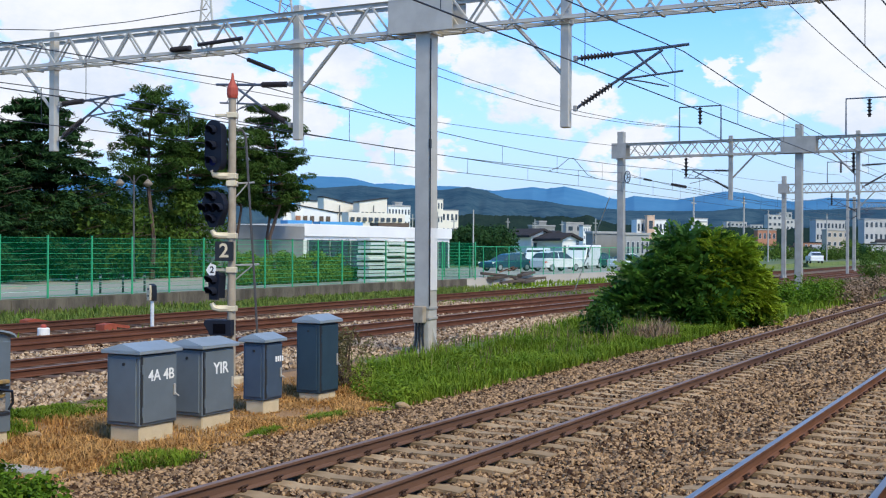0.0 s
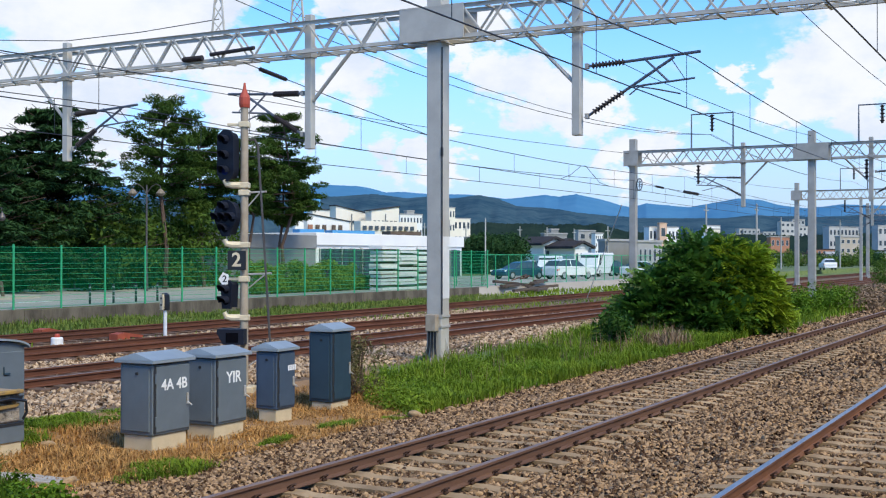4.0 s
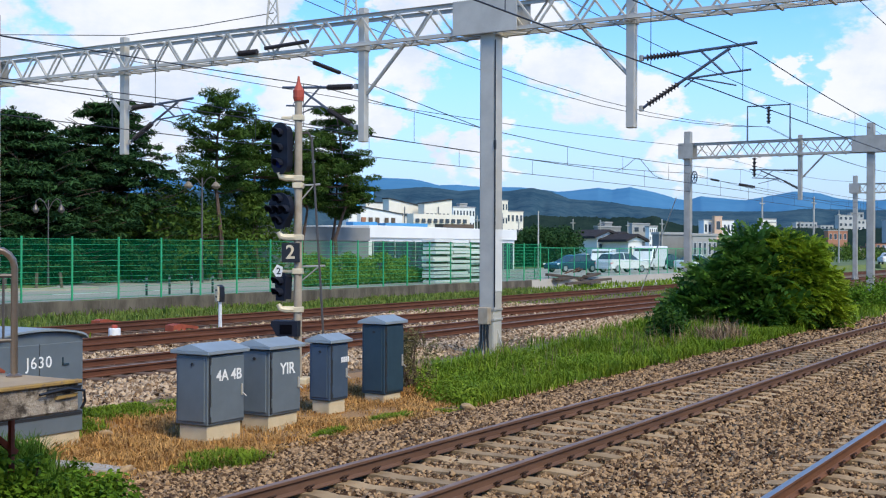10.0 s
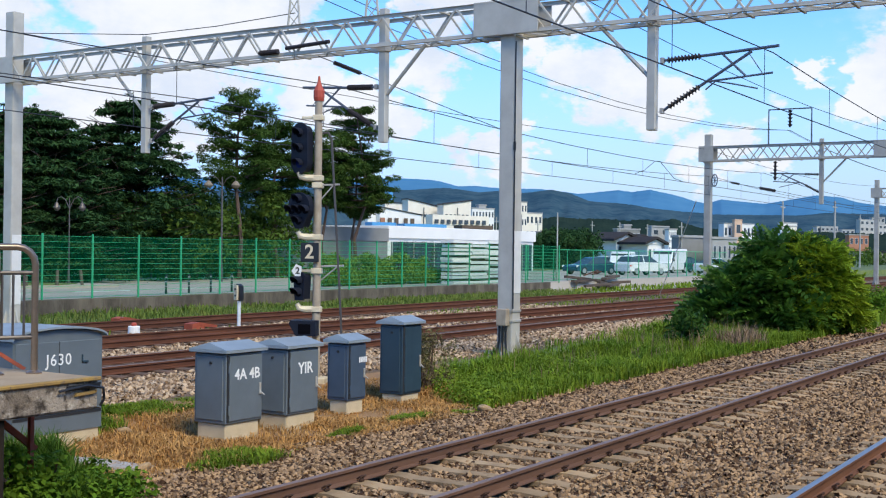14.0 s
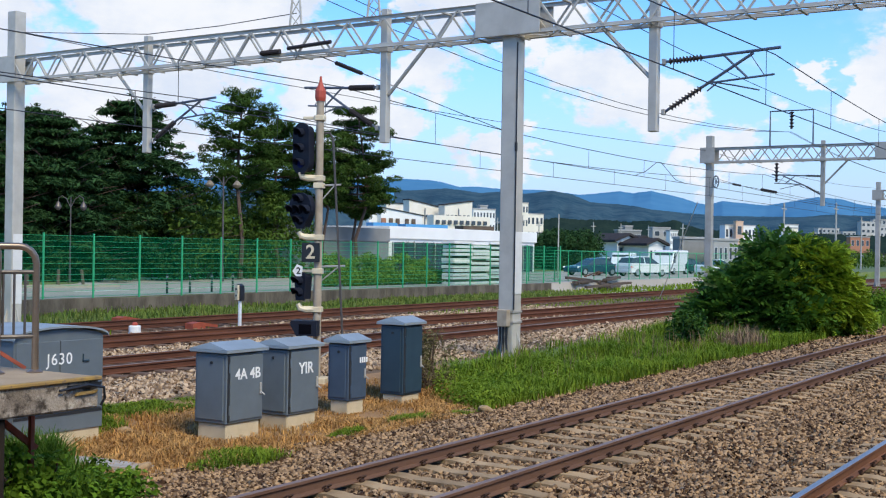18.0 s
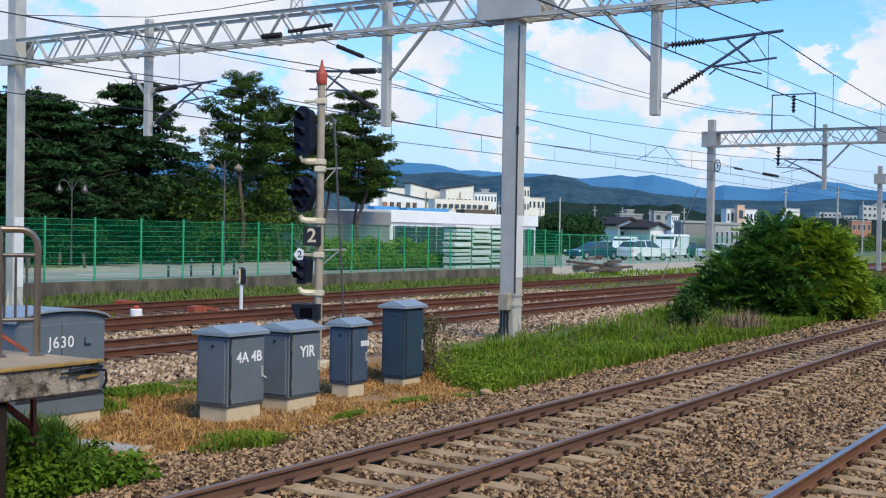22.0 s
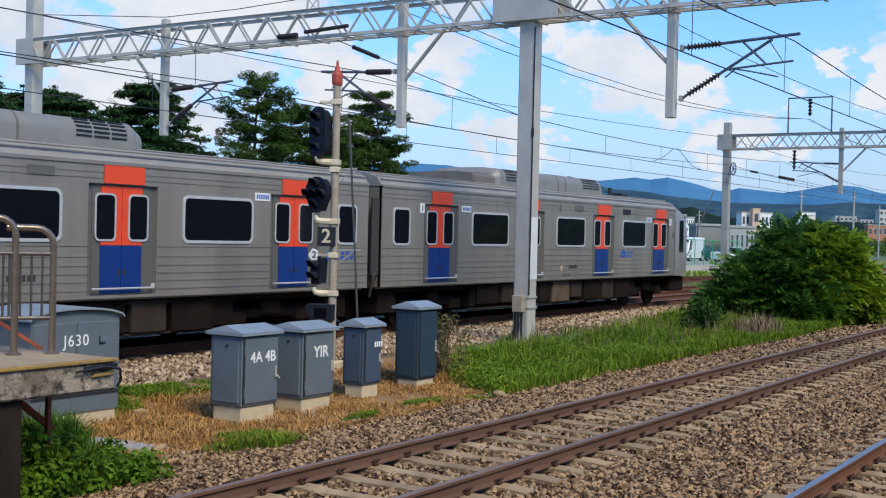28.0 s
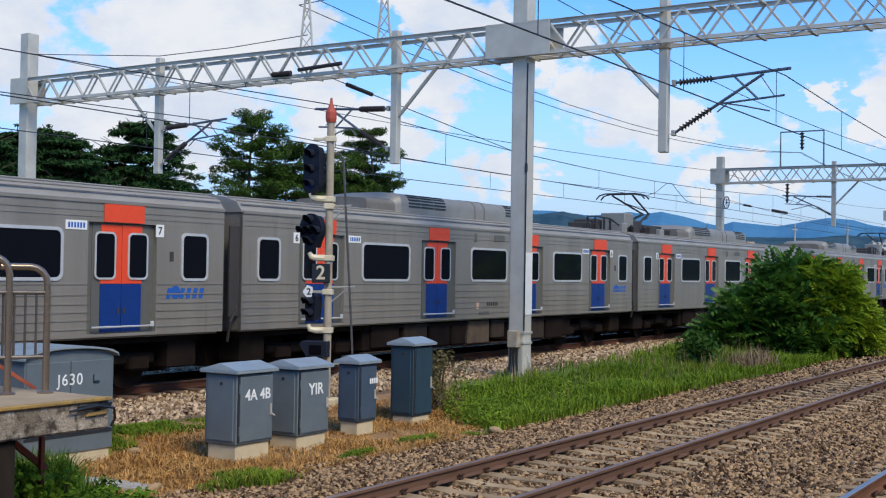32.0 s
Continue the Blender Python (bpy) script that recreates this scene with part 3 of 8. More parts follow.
# Unseen wall added to darken window reflections and cut sky light.
m = Mesh().box(-70, 90, -12.4, -12.0, -0.5, 7.5, 0.02)
thing("wall_behind", None, "plain unseen wall added to darken window reflections", "wall", kind="structure", data=m.data("wall_behind", DARK_CONCRETE))

# ---------------------------------------------------------------- tracks
RAIL_PROFILE = [(-0.065, -0.153), (0.065, -0.153), (0.065, -0.142), (0.010, -0.125), (0.010, -0.045), (0.036, -0.034), (0.036, -0.006), (0.028, 0.0), (-0.028, 0.0), (-0.036, -0.006), (-0.036, -0.034),
                (-0.010, -0.045), (-0.010, -0.125), (-0.065, -0.142)]


def rail_mesh(line, side, z0):
    """A rail along a centre line of (x, y), shifted sideways."""
    m = Mesh()
    pts = []
    for i, (x, y) in enumerate(line):
        a, b = line[max(i - 1, 0)], line[min(i + 1, len(line) - 1)]
        d = Vector((b[0] - a[0], b[1] - a[1])).normalized()
        pts.append((x - d.y * side, y + d.x * side, -d.y, d.x))
    n = len(RAIL_PROFILE)
    for x, y, nx, ny in pts:
        for p, z in RAIL_PROFILE:
            m.v.append((x + nx * p, y + ny * p, z0 + z))
    for i in range(len(pts) - 1):
        for j in range(n):
            m.f.append((i * n + j, (i + 1) * n + j, (i + 1) * n + (j + 1) % n, i * n + (j + 1) % n))
            m.k.append(1 if 6 <= j <= 8 else 0)
    return m


def centre_line(y0, y1=None, bend=(0, 0), far=420.0):
    xs = [-60, 0] + [2.0 * i for i in range(1, 61)] + [140, 180, 240, 320, far]
    line = []
    for x in xs:
        y = y0
        if y1 is not None:
            f = min(max((x - bend[0]) / (bend[1] - bend[0]), 0), 1)
            y = y0 + (y1 - y0) * f * f * (3 - 2 * f)
        line.append((x, y))
    return line


sleeper = Mesh()
for s in (-1, 1):      # wedge-topped concrete sleeper: two heads and a lower waist
    sleeper.prism([(s * 0.35, -0.30), (s * 1.2, -0.30), (s * 1.2, -0.175), (s * 0.95, -0.155), (s * 0.55, -0.155), (s * 0.35, -0.18)], -0.115, 0.115, "x")
sleeper.prism([(-0.36, -0.30), (0.36, -0.30), (0.36, -0.168), (-0.36, -0.168)], -0.10, 0.10, "x")
sleeper_data = sleeper.data("sleeper", SLEEPER)
clip = Mesh()           # sprung rail clip with its shoulder
clip.box(-0.035, 0.035, 0.062, 0.105, -0.155, -0.115, 0.012)
clip.path([(-0.045, 0.055, -0.118), (-0.045, 0.10, -0.09), (0.0, 0.115, -0.085), (0.045, 0.10, -0.09), (0.045, 0.055, -0.118)], 0.011, 5)
clip_data = clip.data("rail_clip", CLIP)


def build_track(label, line, mats, z0, x_from, x_to, detailed):
    track = thing("railway_track", None, label, "railway track", "tracks", "structure")
    for side in (-0.7525, 0.7525):
        part("rail", rail_mesh(line, side, z0), mats, track)
    rest = Mesh()
    sl = Mesh()
    x, made = x_from, 0
    while x < x_to:
        y = np.interp(x, [p[0] for p in line], [p[1] for p in line])
        jog = rand(-0.015, 0.015)
        if detailed:
            part("sleeper", sleeper_data, SLEEPER, track, m=pose(x + jog, y, z0 + rand(-0.006, 0.002), 0, 0, rand(-0.7, 0.7)))
            for side in (-0.7525, 0.7525):
                for flip in (0, 180):
                    c = pose(x + jog, y + side, z0, 0, 0, flip)
                    if 16 <= made < 92:
                        part("rail_clip", clip_data, CLIP, track, m=c)
                    else:
                        rest.box(-0.05, 0.05, 0.055, 0.12, -0.15, -0.09, 0, m=c)
            made += 1
        else:
            sl.box(-0.115, 0.115, -1.2, 1.2, -0.34, -0.152, 0.02, m=pose(x, y, z0))
        x += 0.6
    if not detailed:
        bed = Mesh()
        inner = [p for p in line if -10 <= p[0] <= 200]
        for x, y in inner:
            bed.v += [(x, y - 1.02, z0 - 0.215), (x, y - 0.7, z0 - 0.16), (x, y + 0.7, z0 - 0.16), (x, y + 1.02, z0 - 0.215)]
        bed.f = [(4 * i + j, 4 * i + 4 + j, 4 * i + 5 + j, 4 * i + 1 + j) for i in range(len(inner) - 1) for j in range(3)]
        bed.k = [0] * len(bed.f)
        part("track_bed", bed, RUSTY_BED, track, "rust-stained ballast between the rails")
    if rest.f:
        ob = part("far_rail_clips", rest, CLIP, track)
        ob["kind"] = "stuff"
    if sl.f:
        ob = part("far_sleepers", sl, OLD_SLEEPER, track)
        ob["kind"] = "stuff"
    return track


def build_tracks():
    build_track("running track with a polished rail on concrete sleepers", centre_line(NEAR_T), (RED_RAIL, SHINY_TOP), 0.0, -9.5, 48, True)
    build_track("running track with brown rails on concrete sleepers", centre_line(TRACK_2), (BROWN_RAIL, RAIL_TOP), 0.0, -9.0, 62, True)
    build_track("rusty loop track in pale ballast", centre_line(TRACK_3), (RUST, RAIL_TOP), 0.04, 12, 120, False)
    build_track("rusty siding joining the loop track", centre_line(TRACK_4, 20.75, (22, 46)), (RUST, RUST), 0.04, 14, 110, False)
    build_track("dark rusty siding beside the boundary wall", centre_line(TRACK_5), (RUST, RUST), 0.04, 16, 120, False)


build_tracks()

# ---------------------------------------------------------------- overhead line portals


def portal(x, y_mid, y_left, y_right, beam_lo, beam_hi, top, label, drops, plate=True, stubs=(), ground=(-0.05, -0.17), wide=0.38, steel=GALVA):
    """A lattice portal across the tracks: posts, four chords, lacing bars, drop tubes with their braces."""
    g = thing("overhead_line_portal", pose(x, y_mid, 0), label, "railway gantry", "overhead line portals")
    h = wide / 2
    for y, gz in ((y_mid, ground[0]), (y_left, ground[1])):
        o = y - y_mid
        post = Mesh().box(-h, h, o - h, o + h, gz - 0.3, top, 0.015)
        post.box(-h - 0.006, h + 0.006, o - h + 0.03, o + h - 0.03, gz - 0.3, top - 0.02, 0)
        p = part("post", post, steel, g)
        flare = Mesh()
        for s in (-1, 1):
            flare.prism([(o + s * h, gz - 0.1), (o + s * (h + 0.18), gz - 0.1), (o + s * (h + 0.16), gz + 0.05), (o + s * h, gz + 0.55)], -0.02, 0.02, "x")
            flare.prism([(s * h, gz - 0.1), (s * (h + 0.18), gz - 0.1), (s * (h + 0.16), gz + 0.05), (s * h, gz + 0.55)], o - 0.02, o + 0.02, "y")
        flare.box(-h - 0.2, h + 0.2, o - h - 0.2, o + h + 0.2, gz - 0.3, gz - 0.06, 0.01)
        part("base_plate", flare, steel, p)
    a, b = y_right - y_mid, y_left - y_mid
    half = 0.28
    for sx in (-half, half):
        for z in (beam_lo, beam_hi):
            c = Mesh().box(sx - 0.008, sx + 0.008, a, b + 0.3, z - 0.045, z + 0.045, 0.003)
            d_ = -0.008 if z == beam_lo else 0.0
            c.box(sx - 0.045, sx + 0.045, a, b + 0.3, z + (0.038 if z == beam_hi else -0.045), z + (0.05 if z == beam_hi else -0.033) + d_, 0.003)
            part("chord", c, steel, g)
    pitch, n = 0.52, int((b - a) / 0.52)
    rise = beam_hi - beam_lo
    bars = {}
    for s in (-1, 1):
        bm_ = Mesh().box(-0.018, 0.018, -0.024, 0.024, 0, math.hypot(pitch, rise), 0.004)
        bars[s] = bm_.data("lacing_bar", steel)
    for i in range(n):
        y = a + i * pitch
        s = 1 if i % 2 == 0 else -1
        for sx in (-half, half):
            q = s if sx < 0 else -s
            y0 = y if q > 0 else y + pitch
            tilt = -math.degrees(math.atan2(q * pitch, rise))
            part("lacing_bar", bars[s], steel, g, m=pose(sx, y0, beam_lo, tilt, 0, 0))
        if i % 2 == 0:
            part("batten", Mesh().box(-half, half, y - 0.03, y + 0.03, beam_hi - 0.02, beam_hi + 0.02, 0.004), steel, g)
            part("batten", Mesh().box(-half - 0.03, half + 0.03, y - 0.03, y + 0.03, beam_lo - 0.085, beam_lo - 0.055, 0.004), steel, g)
        part("plan_lacing", Mesh().tube((-half * s, y, beam_lo - 0.02), (half * s, y + pitch, beam_lo - 0.02), 0.018, n=4), steel, g)
    if plate:
        for sx in (-half - 0.055, half + 0.055):
            for y0, y1 in ((-0.82, 0.82), (b - 0.35, b + 0.42)):
                pl = Mesh().box(sx - 0.008, sx + 0.008, y0, y1, beam_lo - 0.05, beam_hi + 0.06, 0.003)
                for i in range(int((y1 - y0) / 0.075)):
                    for z in (beam_lo - 0.02, beam_hi + 0.03):
                        y = y0 + 0.04 + i * 0.075
                        pl.box(sx - 0.016, sx + 0.016, y - 0.011, y + 0.011, z - 0.011, z + 0.011, 0)
                part("gusset_plate", pl, steel, g)
    for y, lo, brace in drops:
        o = y - y_mid
        d = part("drop_tube", Mesh().box(-0.095, 0.095, o - 0.095, o + 0.095, lo, beam_hi + 0.25, 0.012), steel, g)
        part("brace", Mesh().tube((0, o + brace * 0.1, beam_lo - 1.15), (0, o + brace * 1.2, beam_lo - 0.02), 0.045, n=6), steel, d)
        part("clamp", Mesh().box(-0.125, 0.125, o - 0.125, o + 0.125, beam_lo - 0.12, beam_lo + 0.10, 0.01), steel, d)
    for y, hgt in stubs:
        o = y - y_mid
        st = Mesh()
        for s in (-1, 1):
            st.tube((0, o + s * 0.2, beam_hi), (0, o + s * 0.05, beam_hi + hgt), 0.03, n=6)
            for j in range(4):
                f0, f1 = j / 4, (j + 1) / 4
                st.tube((0, o + s * (0.2 - 0.15 * f0), beam_hi + hgt * f0), (0, o - s * (0.2 - 0.15 * f1), beam_hi + hgt * f1), 0.014, n=4)
        part("wire_stub", st, steel, g)
    return g


def post_fittings():
    f = thing("cable_box", pose(G1, 12.84, 0), "brown cable box strapped to the portal post", "junction box")
    part("case", Mesh().box(-0.36, -0.20, -0.13, 0.13, 0.62, 1.0, 0.015), MAST, f)
    for dy in (-0.08, 0.0, 0.08):
        part("cable", Mesh().path([(-0.28, dy, 0.64), (-0.29, dy, 0.3), (-0.33, dy * 1.6, -0.15)], 0.028, 6), BLACK, f)
    for z in (0.72, 0.95):
        part("strap", Mesh().box(-0.21, 0.21, -0.21, 0.21, z - 0.025, z + 0.025, 0.004), GALVA_DIM, f)
    w_ = thing("post_sleeve", pose(G1, 12.84, 0), "white painted sheet on the lower portal post", "sheet")
    part("sheet", Mesh().box(-0.17, 0.17, -0.205, -0.192, 1.35, 2.75, 0.003), WHITE_SLEEVE, w_)
    c = thing("earth_cable", pose(G1, 12.84, 0), "black earth cable running down the portal post", "cable")
    part("strand", Mesh().path([(-0.19, -0.205, 7.0), (-0.19, -0.205, 4.6), (-0.19, -0.205, 1.0)], 0.016, 5), BLACK, c)
    part("clip", Mesh().box(-0.22, -0.16, -0.23, -0.18, 4.55, 4.75, 0.01), BLACK, c)
    w2 = thing("post_sleeve", pose(G1, 29.9, 0), "white painted sheet on the lower portal post", "sheet")
    part("sheet", Mesh().box(-0.17, 0.17, -0.205, -0.192, 0.5, 2.6, 0.003), WHITE_SLEEVE, w2)


def insulator(m, p, q, sheds, r):
    """A string of sheds between p and q."""
    p, q = Vector(p), Vector(q)
    d = q - p
    m.tube(p, q, r * (0.45 if sheds < 14 else 0.8), n=8)
    for i in range(sheds):
        c = p + d * ((i + 0.5) / sheds)
        e = d.normalized() * (d.length / sheds * 0.28)
        m.tube(c - e, c + e * 0.2, r, r * 0.55, n=10)
    return m


def cantilever(x, y, side, top_z, low_z, reach, label, sheds=10):
    """A hinged bracket of tubes that holds the wires; side: +1 towards larger y."""
    c = thing("cantilever_bracket", pose(x, y, 0), label, "cantilever", "overhead line cantilevers")
    s = side
    part("top_insulator", insulator(Mesh(), (0, s * 0.22, top_z), (0, s * 0.95, top_z + 0.03), sheds, 0.075), PORCELAIN, c)
    part("top_pin", Mesh().tube((0, s * 0.12, top_z), (0, s * 0.24, top_z), 0.03), ARM, c)
    part("top_tube", Mesh().tube((0, s * 0.94, top_z + 0.03), (0, s * reach, top_z + 0.12), 0.032), ARM, c)
    part("strut_insulator", insulator(Mesh(), (0, s * 0.25, low_z + 0.08), (0, s * 0.92, low_z + 0.47), sheds, 0.075), PORCELAIN, c)
    part("strut_tube", Mesh().tube((0, s * 0.9, low_z + 0.46), (0, s * (reach - 0.55), top_z + 0.05), 0.032), ARM, c)
    part("strut_pin", Mesh().tube((0, s * 0.12, low_z), (0, s * 0.26, low_z + 0.09), 0.03), ARM, c)
    z = low_z + 0.55
    part("registration_tube", Mesh().tube((0, s * 1.02, z), (0, s * (reach - 0.12), z + 0.10), 0.022), ARM, c)
    part("cross_stay", Mesh().tube((0, s * (reach - 1.2), top_z + 0.08), (0, s * (reach - 0.68), z + 0.08), 0.024), ARM, c)
    part("hanger", Mesh().tube((0, s * (reach - 0.6), top_z + 0.0), (0, s * (reach - 0.32), z + 0.09), 0.010), ARM, c)
    part("steady_arm", Mesh().path([(0, s * 1.04, z - 0.16), (0, s * 1.25, z + 0.0), (0, s * 1.6, z - 0.07), (0, s * (reach - 0.42), z - 0.2)], 0.016), ARM, c)
    part("hinge", Mesh().box(-0.05, 0.05, s * 0.1 - 0.04, s * 0.1 + 0.04, top_z - 0.06, top_z + 0.06, 0.01).box(-0.05, 0.05, s * 0.1 - 0.04, s * 0.1 + 0.04, low_z - 0.06, low_z + 0.06, 0.01), GALVA_DIM, c)
    return c


G1, G2, G3 = 23.6, 58.5, 100.0


def build_overhead():
    portal(G1, 12.84, 29.9, -3.0, 7.19, 7.86, 9.3, "galvanised lattice portal spanning five tracks", [(24.35, 4.88, 1), (16.35, 4.88, -1), (9.46, 4.88, 1)], stubs=((19.15, 1.5), (16.73, 1.4)))
    portal(G2, 11.4, 20.36, -3.0, 7.0, 7.68, 8.35, "galvanised lattice portal farther along the line", [(14.7, 4.75, -1), (8.7, 4.9, 1)], wide=0.34, steel=GALVA_DIM)
    portal(G3, 11.6, 20.7, -3.0, 7.0, 7.7, 8.4, "distant galvanised lattice portal", [(14.8, 4.8, -1), (8.8, 4.9, 1)], wide=0.34, steel=GALVA_DIM)
    portal(142, 11.6, 21.5, -3.0, 7.0, 7.7, 8.4, "distant galvanised lattice portal", [(14.8, 4.8, -1)], wide=0.34, steel=GALVA_DIM, plate=False)
    cantilever(G1, 9.34, -1, 6.34, 5.28, 2.55, "dark tubular cantilever with ribbed insulators under the portal")
    cantilever(G1, 16.47, 1, 6.24, 5.25, 2.35, "dark tubular cantilever with a stub insulator behind the signal", 14)
    cantilever(G1, 24.23, -1, 6.16, 5.22, 2.4, "dark tubular cantilever over the sidings", 14)
    cantilever(G2, 14.58, 1, 6.2, 5.25, 2.6, "dark tubular cantilever on the farther portal")
    cantilever(G2, 8.58, -1, 6.3, 5.28, 2.5, "dark tubular cantilever on the farther portal")
    for x, y, side in ((G3, 14.68, 1), (G3, 8.68, -1), (142, 14.68, 1), (142, 8.7, -1), (122, 19.0, -1), (160, 19.5, -1), (175, 14.5, 1)):
        cantilever(x, y, side, 6.3, 5.3, 2.6, "dark tubular cantilever far along the line", 6)
    for x, y in ((122, 19.1), (160, 19.6), (175, 14.4)):
        m_ = thing("overhead_line_mast", pose(x, y, 0), "slender grey overhead line mast far along the line", "mast", "far masts")
        part("shaft", Mesh().box(-0.13, 0.13, -0.13, 0.13, -0.3, 8.2, 0.02), GALVA_DIM, m_)
    # feeder hoop with hanging insulators on the farther portals
    for x, y in ((G2, 16.25), (G2, 8.2), (G3, 16.2)):
        hoop = thing("feeder_hoop", pose(x, y, 7.7), "thin steel hoop carrying a feeder insulator", "bracket", "feeder hoops")
        part("hoop_frame", Mesh().path([(0, 1.05, 0), (0, 1.05, 1.75), (0, -1.05, 1.75), (0, -1.05, 0)], 0.045, 5), ARM, hoop)
        part("hanging_insulator", insulator(Mesh(), (0, 0, 1.7), (0, 0, 0.85), 5, 0.13), PORCELAIN, hoop)
        part("lower_insulator", insulator(Mesh(), (0, 0.7, -0.8), (0, 0.7, -1.75), 5, 0.12), PORCELAIN, hoop)
    # balance-weight wheel on the farther post
    wheel = thing("tension_wheel", pose(G2 - 0.25, 19.95, 6.0, 0, 0, -44), "round tensioning wheel with spokes on a portal post", "wheel")
    rim = [(0, 0.30 * math.cos(a * math.pi / 10), 0.30 * math.sin(a * math.pi / 10)) for a in range(21)]
    part("rim", Mesh().path(rim, 0.03, 5), ARM, wheel)
    sp = Mesh()
    for a in range(4):
        sp.tube((0, 0.30 * math.cos(a * math.pi / 4), 0.30 * math.sin(a * math.pi / 4)), (0, -0.30 * math.cos(a * math.pi / 4), -0.30 * math.sin(a * math.pi / 4)), 0.014, n=4)
    part("spokes", sp, ARM, wheel)
    part("axle", Mesh().tube((0, 0, 0), (0.3, 0.25, 0), 0.03), ARM, wheel)


build_overhead()
post_fittings()


def wire(label, stations, droppers=None, r=0.012, step=4.0, name="overhead_wire"):
    """A wire through stations (x, y, z) with sag between them; droppers join it to a contact wire below."""
    ob = thing(name, None, label, "cable", "overhead wires")
    pts = []
    for (x0, y0, z0, sag), (x1, y1, z1, _) in zip(stations, stations[1:]):
        n = max(2, int(abs(x1 - x0) / step))
        for i in range(n):
            f = i / n
            pts.append((x0 + (x1 - x0) * f, y0 + (y1 - y0) * f, z0 + (z1 - z0) * f - 4 * sag * f * (1 - f)))
    pts.append(stations[-1][:3])
    part("strand", Mesh().path(pts, r, 5), WIRE, ob)
    return ob, pts


def catenary(label, y_low, z_low, y_top, z_top, sag, x0=-35.0, x1=180.0, spacing=6.0, low_r=0.012, y_far=None):
    """Contact wire, messenger wire with sag between the portals, and droppers; y_far: where the wires lie past the second portal."""
    xs = [x0, G1, G2, G3, 142.0, x1]
    move = 0.0 if y_far is None else y_far - y_low
    zig = [0.0, 0.1, move - 0.1, move + 0.1, move - 0.1, move]
    wire("contact wire over a track", [(x, y_low + s, z_low, 0.0) for x, s in zip(xs, zig)], r=low_r, name="contact_wire")
    ob, pts = wire(label, [(x, y_top + s, z_top, sag) for x, s in zip(xs, zig)], name="messenger_wire")
    px, py, pz = [p[0] for p in pts], [p[1] for p in pts], [p[2] for p in pts]
    x = x0 + 3
    while x < 110:
        zt = np.interp(x, px, pz)
        yl = np.interp(x, xs, [y_low + s for s in zig])
        part("dropper", Mesh().tube((x, float(np.interp(x, px, py)), float(zt)), (x, float(yl), z_low), 0.007, n=4), WIRE, ob)
        x += spacing


def build_wires():
    catenary("messenger wire with droppers over the running track", 6.8, 5.25, 6.8, 6.32, 0.42, spacing=5.0)
    catenary("messenger wire with droppers over the loop track", 17.6, 5.27, 17.6, 6.32, 0.42, spacing=5.0)
    catenary("messenger wire with droppers over the siding", 22.0, 5.28, 22.0, 6.22, 0.36, spacing=5.3, y_far=20.3)
    catenary("messenger wire with droppers over the near track", 2.5, 5.25, 2.5, 6.35, 0.42, spacing=5.0)
    wire("high feeder wire across the sky", [(-35, 19.15, 9.3, 0.5), (G1, 19.15, 9.3, 0.95), (G2, 16.35, 8.4, 0.6), (G3, 16.3, 8.4, 0.6), (180, 16.3, 8.4, 0.3)])
    wire("high feeder wire across the sky", [(-35, 16.73, 9.2, 0.5), (G1, 16.73, 9.2, 0.0), (G1 + 0.1, 19.5, 9.1, 1.02), (G2, 16.25, 8.4, 0.6), (G3, 16.3, 8.4, 0.3)])
    wire("return wire strung between the portal posts", [(-35, 30.0, 8.6, 0.2), (G1, 29.8, 8.68, 0.3), (G2, 20.4, 7.6, 0.4), (G3, 20.7, 7.9, 0.2)])
    wire("return wire tied to the portal beam", [(G1, 29.8, 8.68, 0.0), (G1 + 0.1, 24.5, 8.2, 0.05), (G1 + 0.1, 19.2, 8.3, 0)])
    wire("return wire strung between the portal posts", [(-35, 12.9, 8.7, 0.4), (G1, 12.84, 8.9, 0.5), (G2, 11.4, 8.1, 0.4), (G3, 11.6, 8.1, 0.2)])
    wire("feeder wire above the running tracks", [(-35, 6.8, 9.3, 0.3), (G1, 6.8, 9.3, 0.3), (G2, 6.8, 9.3, 0.3), (G3, 6.8, 9.3, 0.2)])
    # pull-off with strain insulators from the beam down to the loop wire
    ob, _ = wire("diagonal pull-off wire with strain insulators", [(G1, 18.35, 7.12, 0.0), (31.9, 17.62, 6.0, 0.0)])
    part("strain_insulator", insulator(Mesh(), (G1 + 0.6, 18.30, 7.035), (G1 + 1.6, 18.21, 6.9), 14, 0.06), PORCELAIN, ob)
    st = thing("strain_insulator", pose(G1 - 0.36, 19.35, 7.26), "dark rod insulator lying along the portal beam", "insulator")
    part("rod", insulator(Mesh(), (0.0, 0.0, 0), (0.0, 0.62, 0.0), 14, 0.07).tube((0.0, -1.6, 0.12), (0.0, -0.25, 0.06), 0.05, n=8), PORCELAIN, st)
    jp = thing("jumper_cable", None, "slack jumper cable looped between the wires", "cable")
    part("loop", Mesh().path([(42.3, 17.62, 5.3), (43.2, 17.6, 5.5), (44.3, 17.6, 5.92), (44.8, 17.6, 5.95), (45.6, 17.6, 5.65), (46.4, 17.6, 5.36), (47.4, 17.62, 5.29)], 0.012, 5), WIRE, jp)
    an = thing("anchor_wire", None, "anchor wire with insulators from the tensioning wheel", "cable")
    part("strand", Mesh().path([(G2 - 0.2, 19.75, 6.0), (G2 + 8, 18.9, 5.8), (G2 + 22, 17.7, 5.4)], 0.012, 5), WIRE, an)
    part("insulator", insulator(Mesh(), (G2 + 1.4, 19.6, 5.97), (G2 + 2.4, 19.5, 5.94), 6, 0.06), PORCELAIN, an)
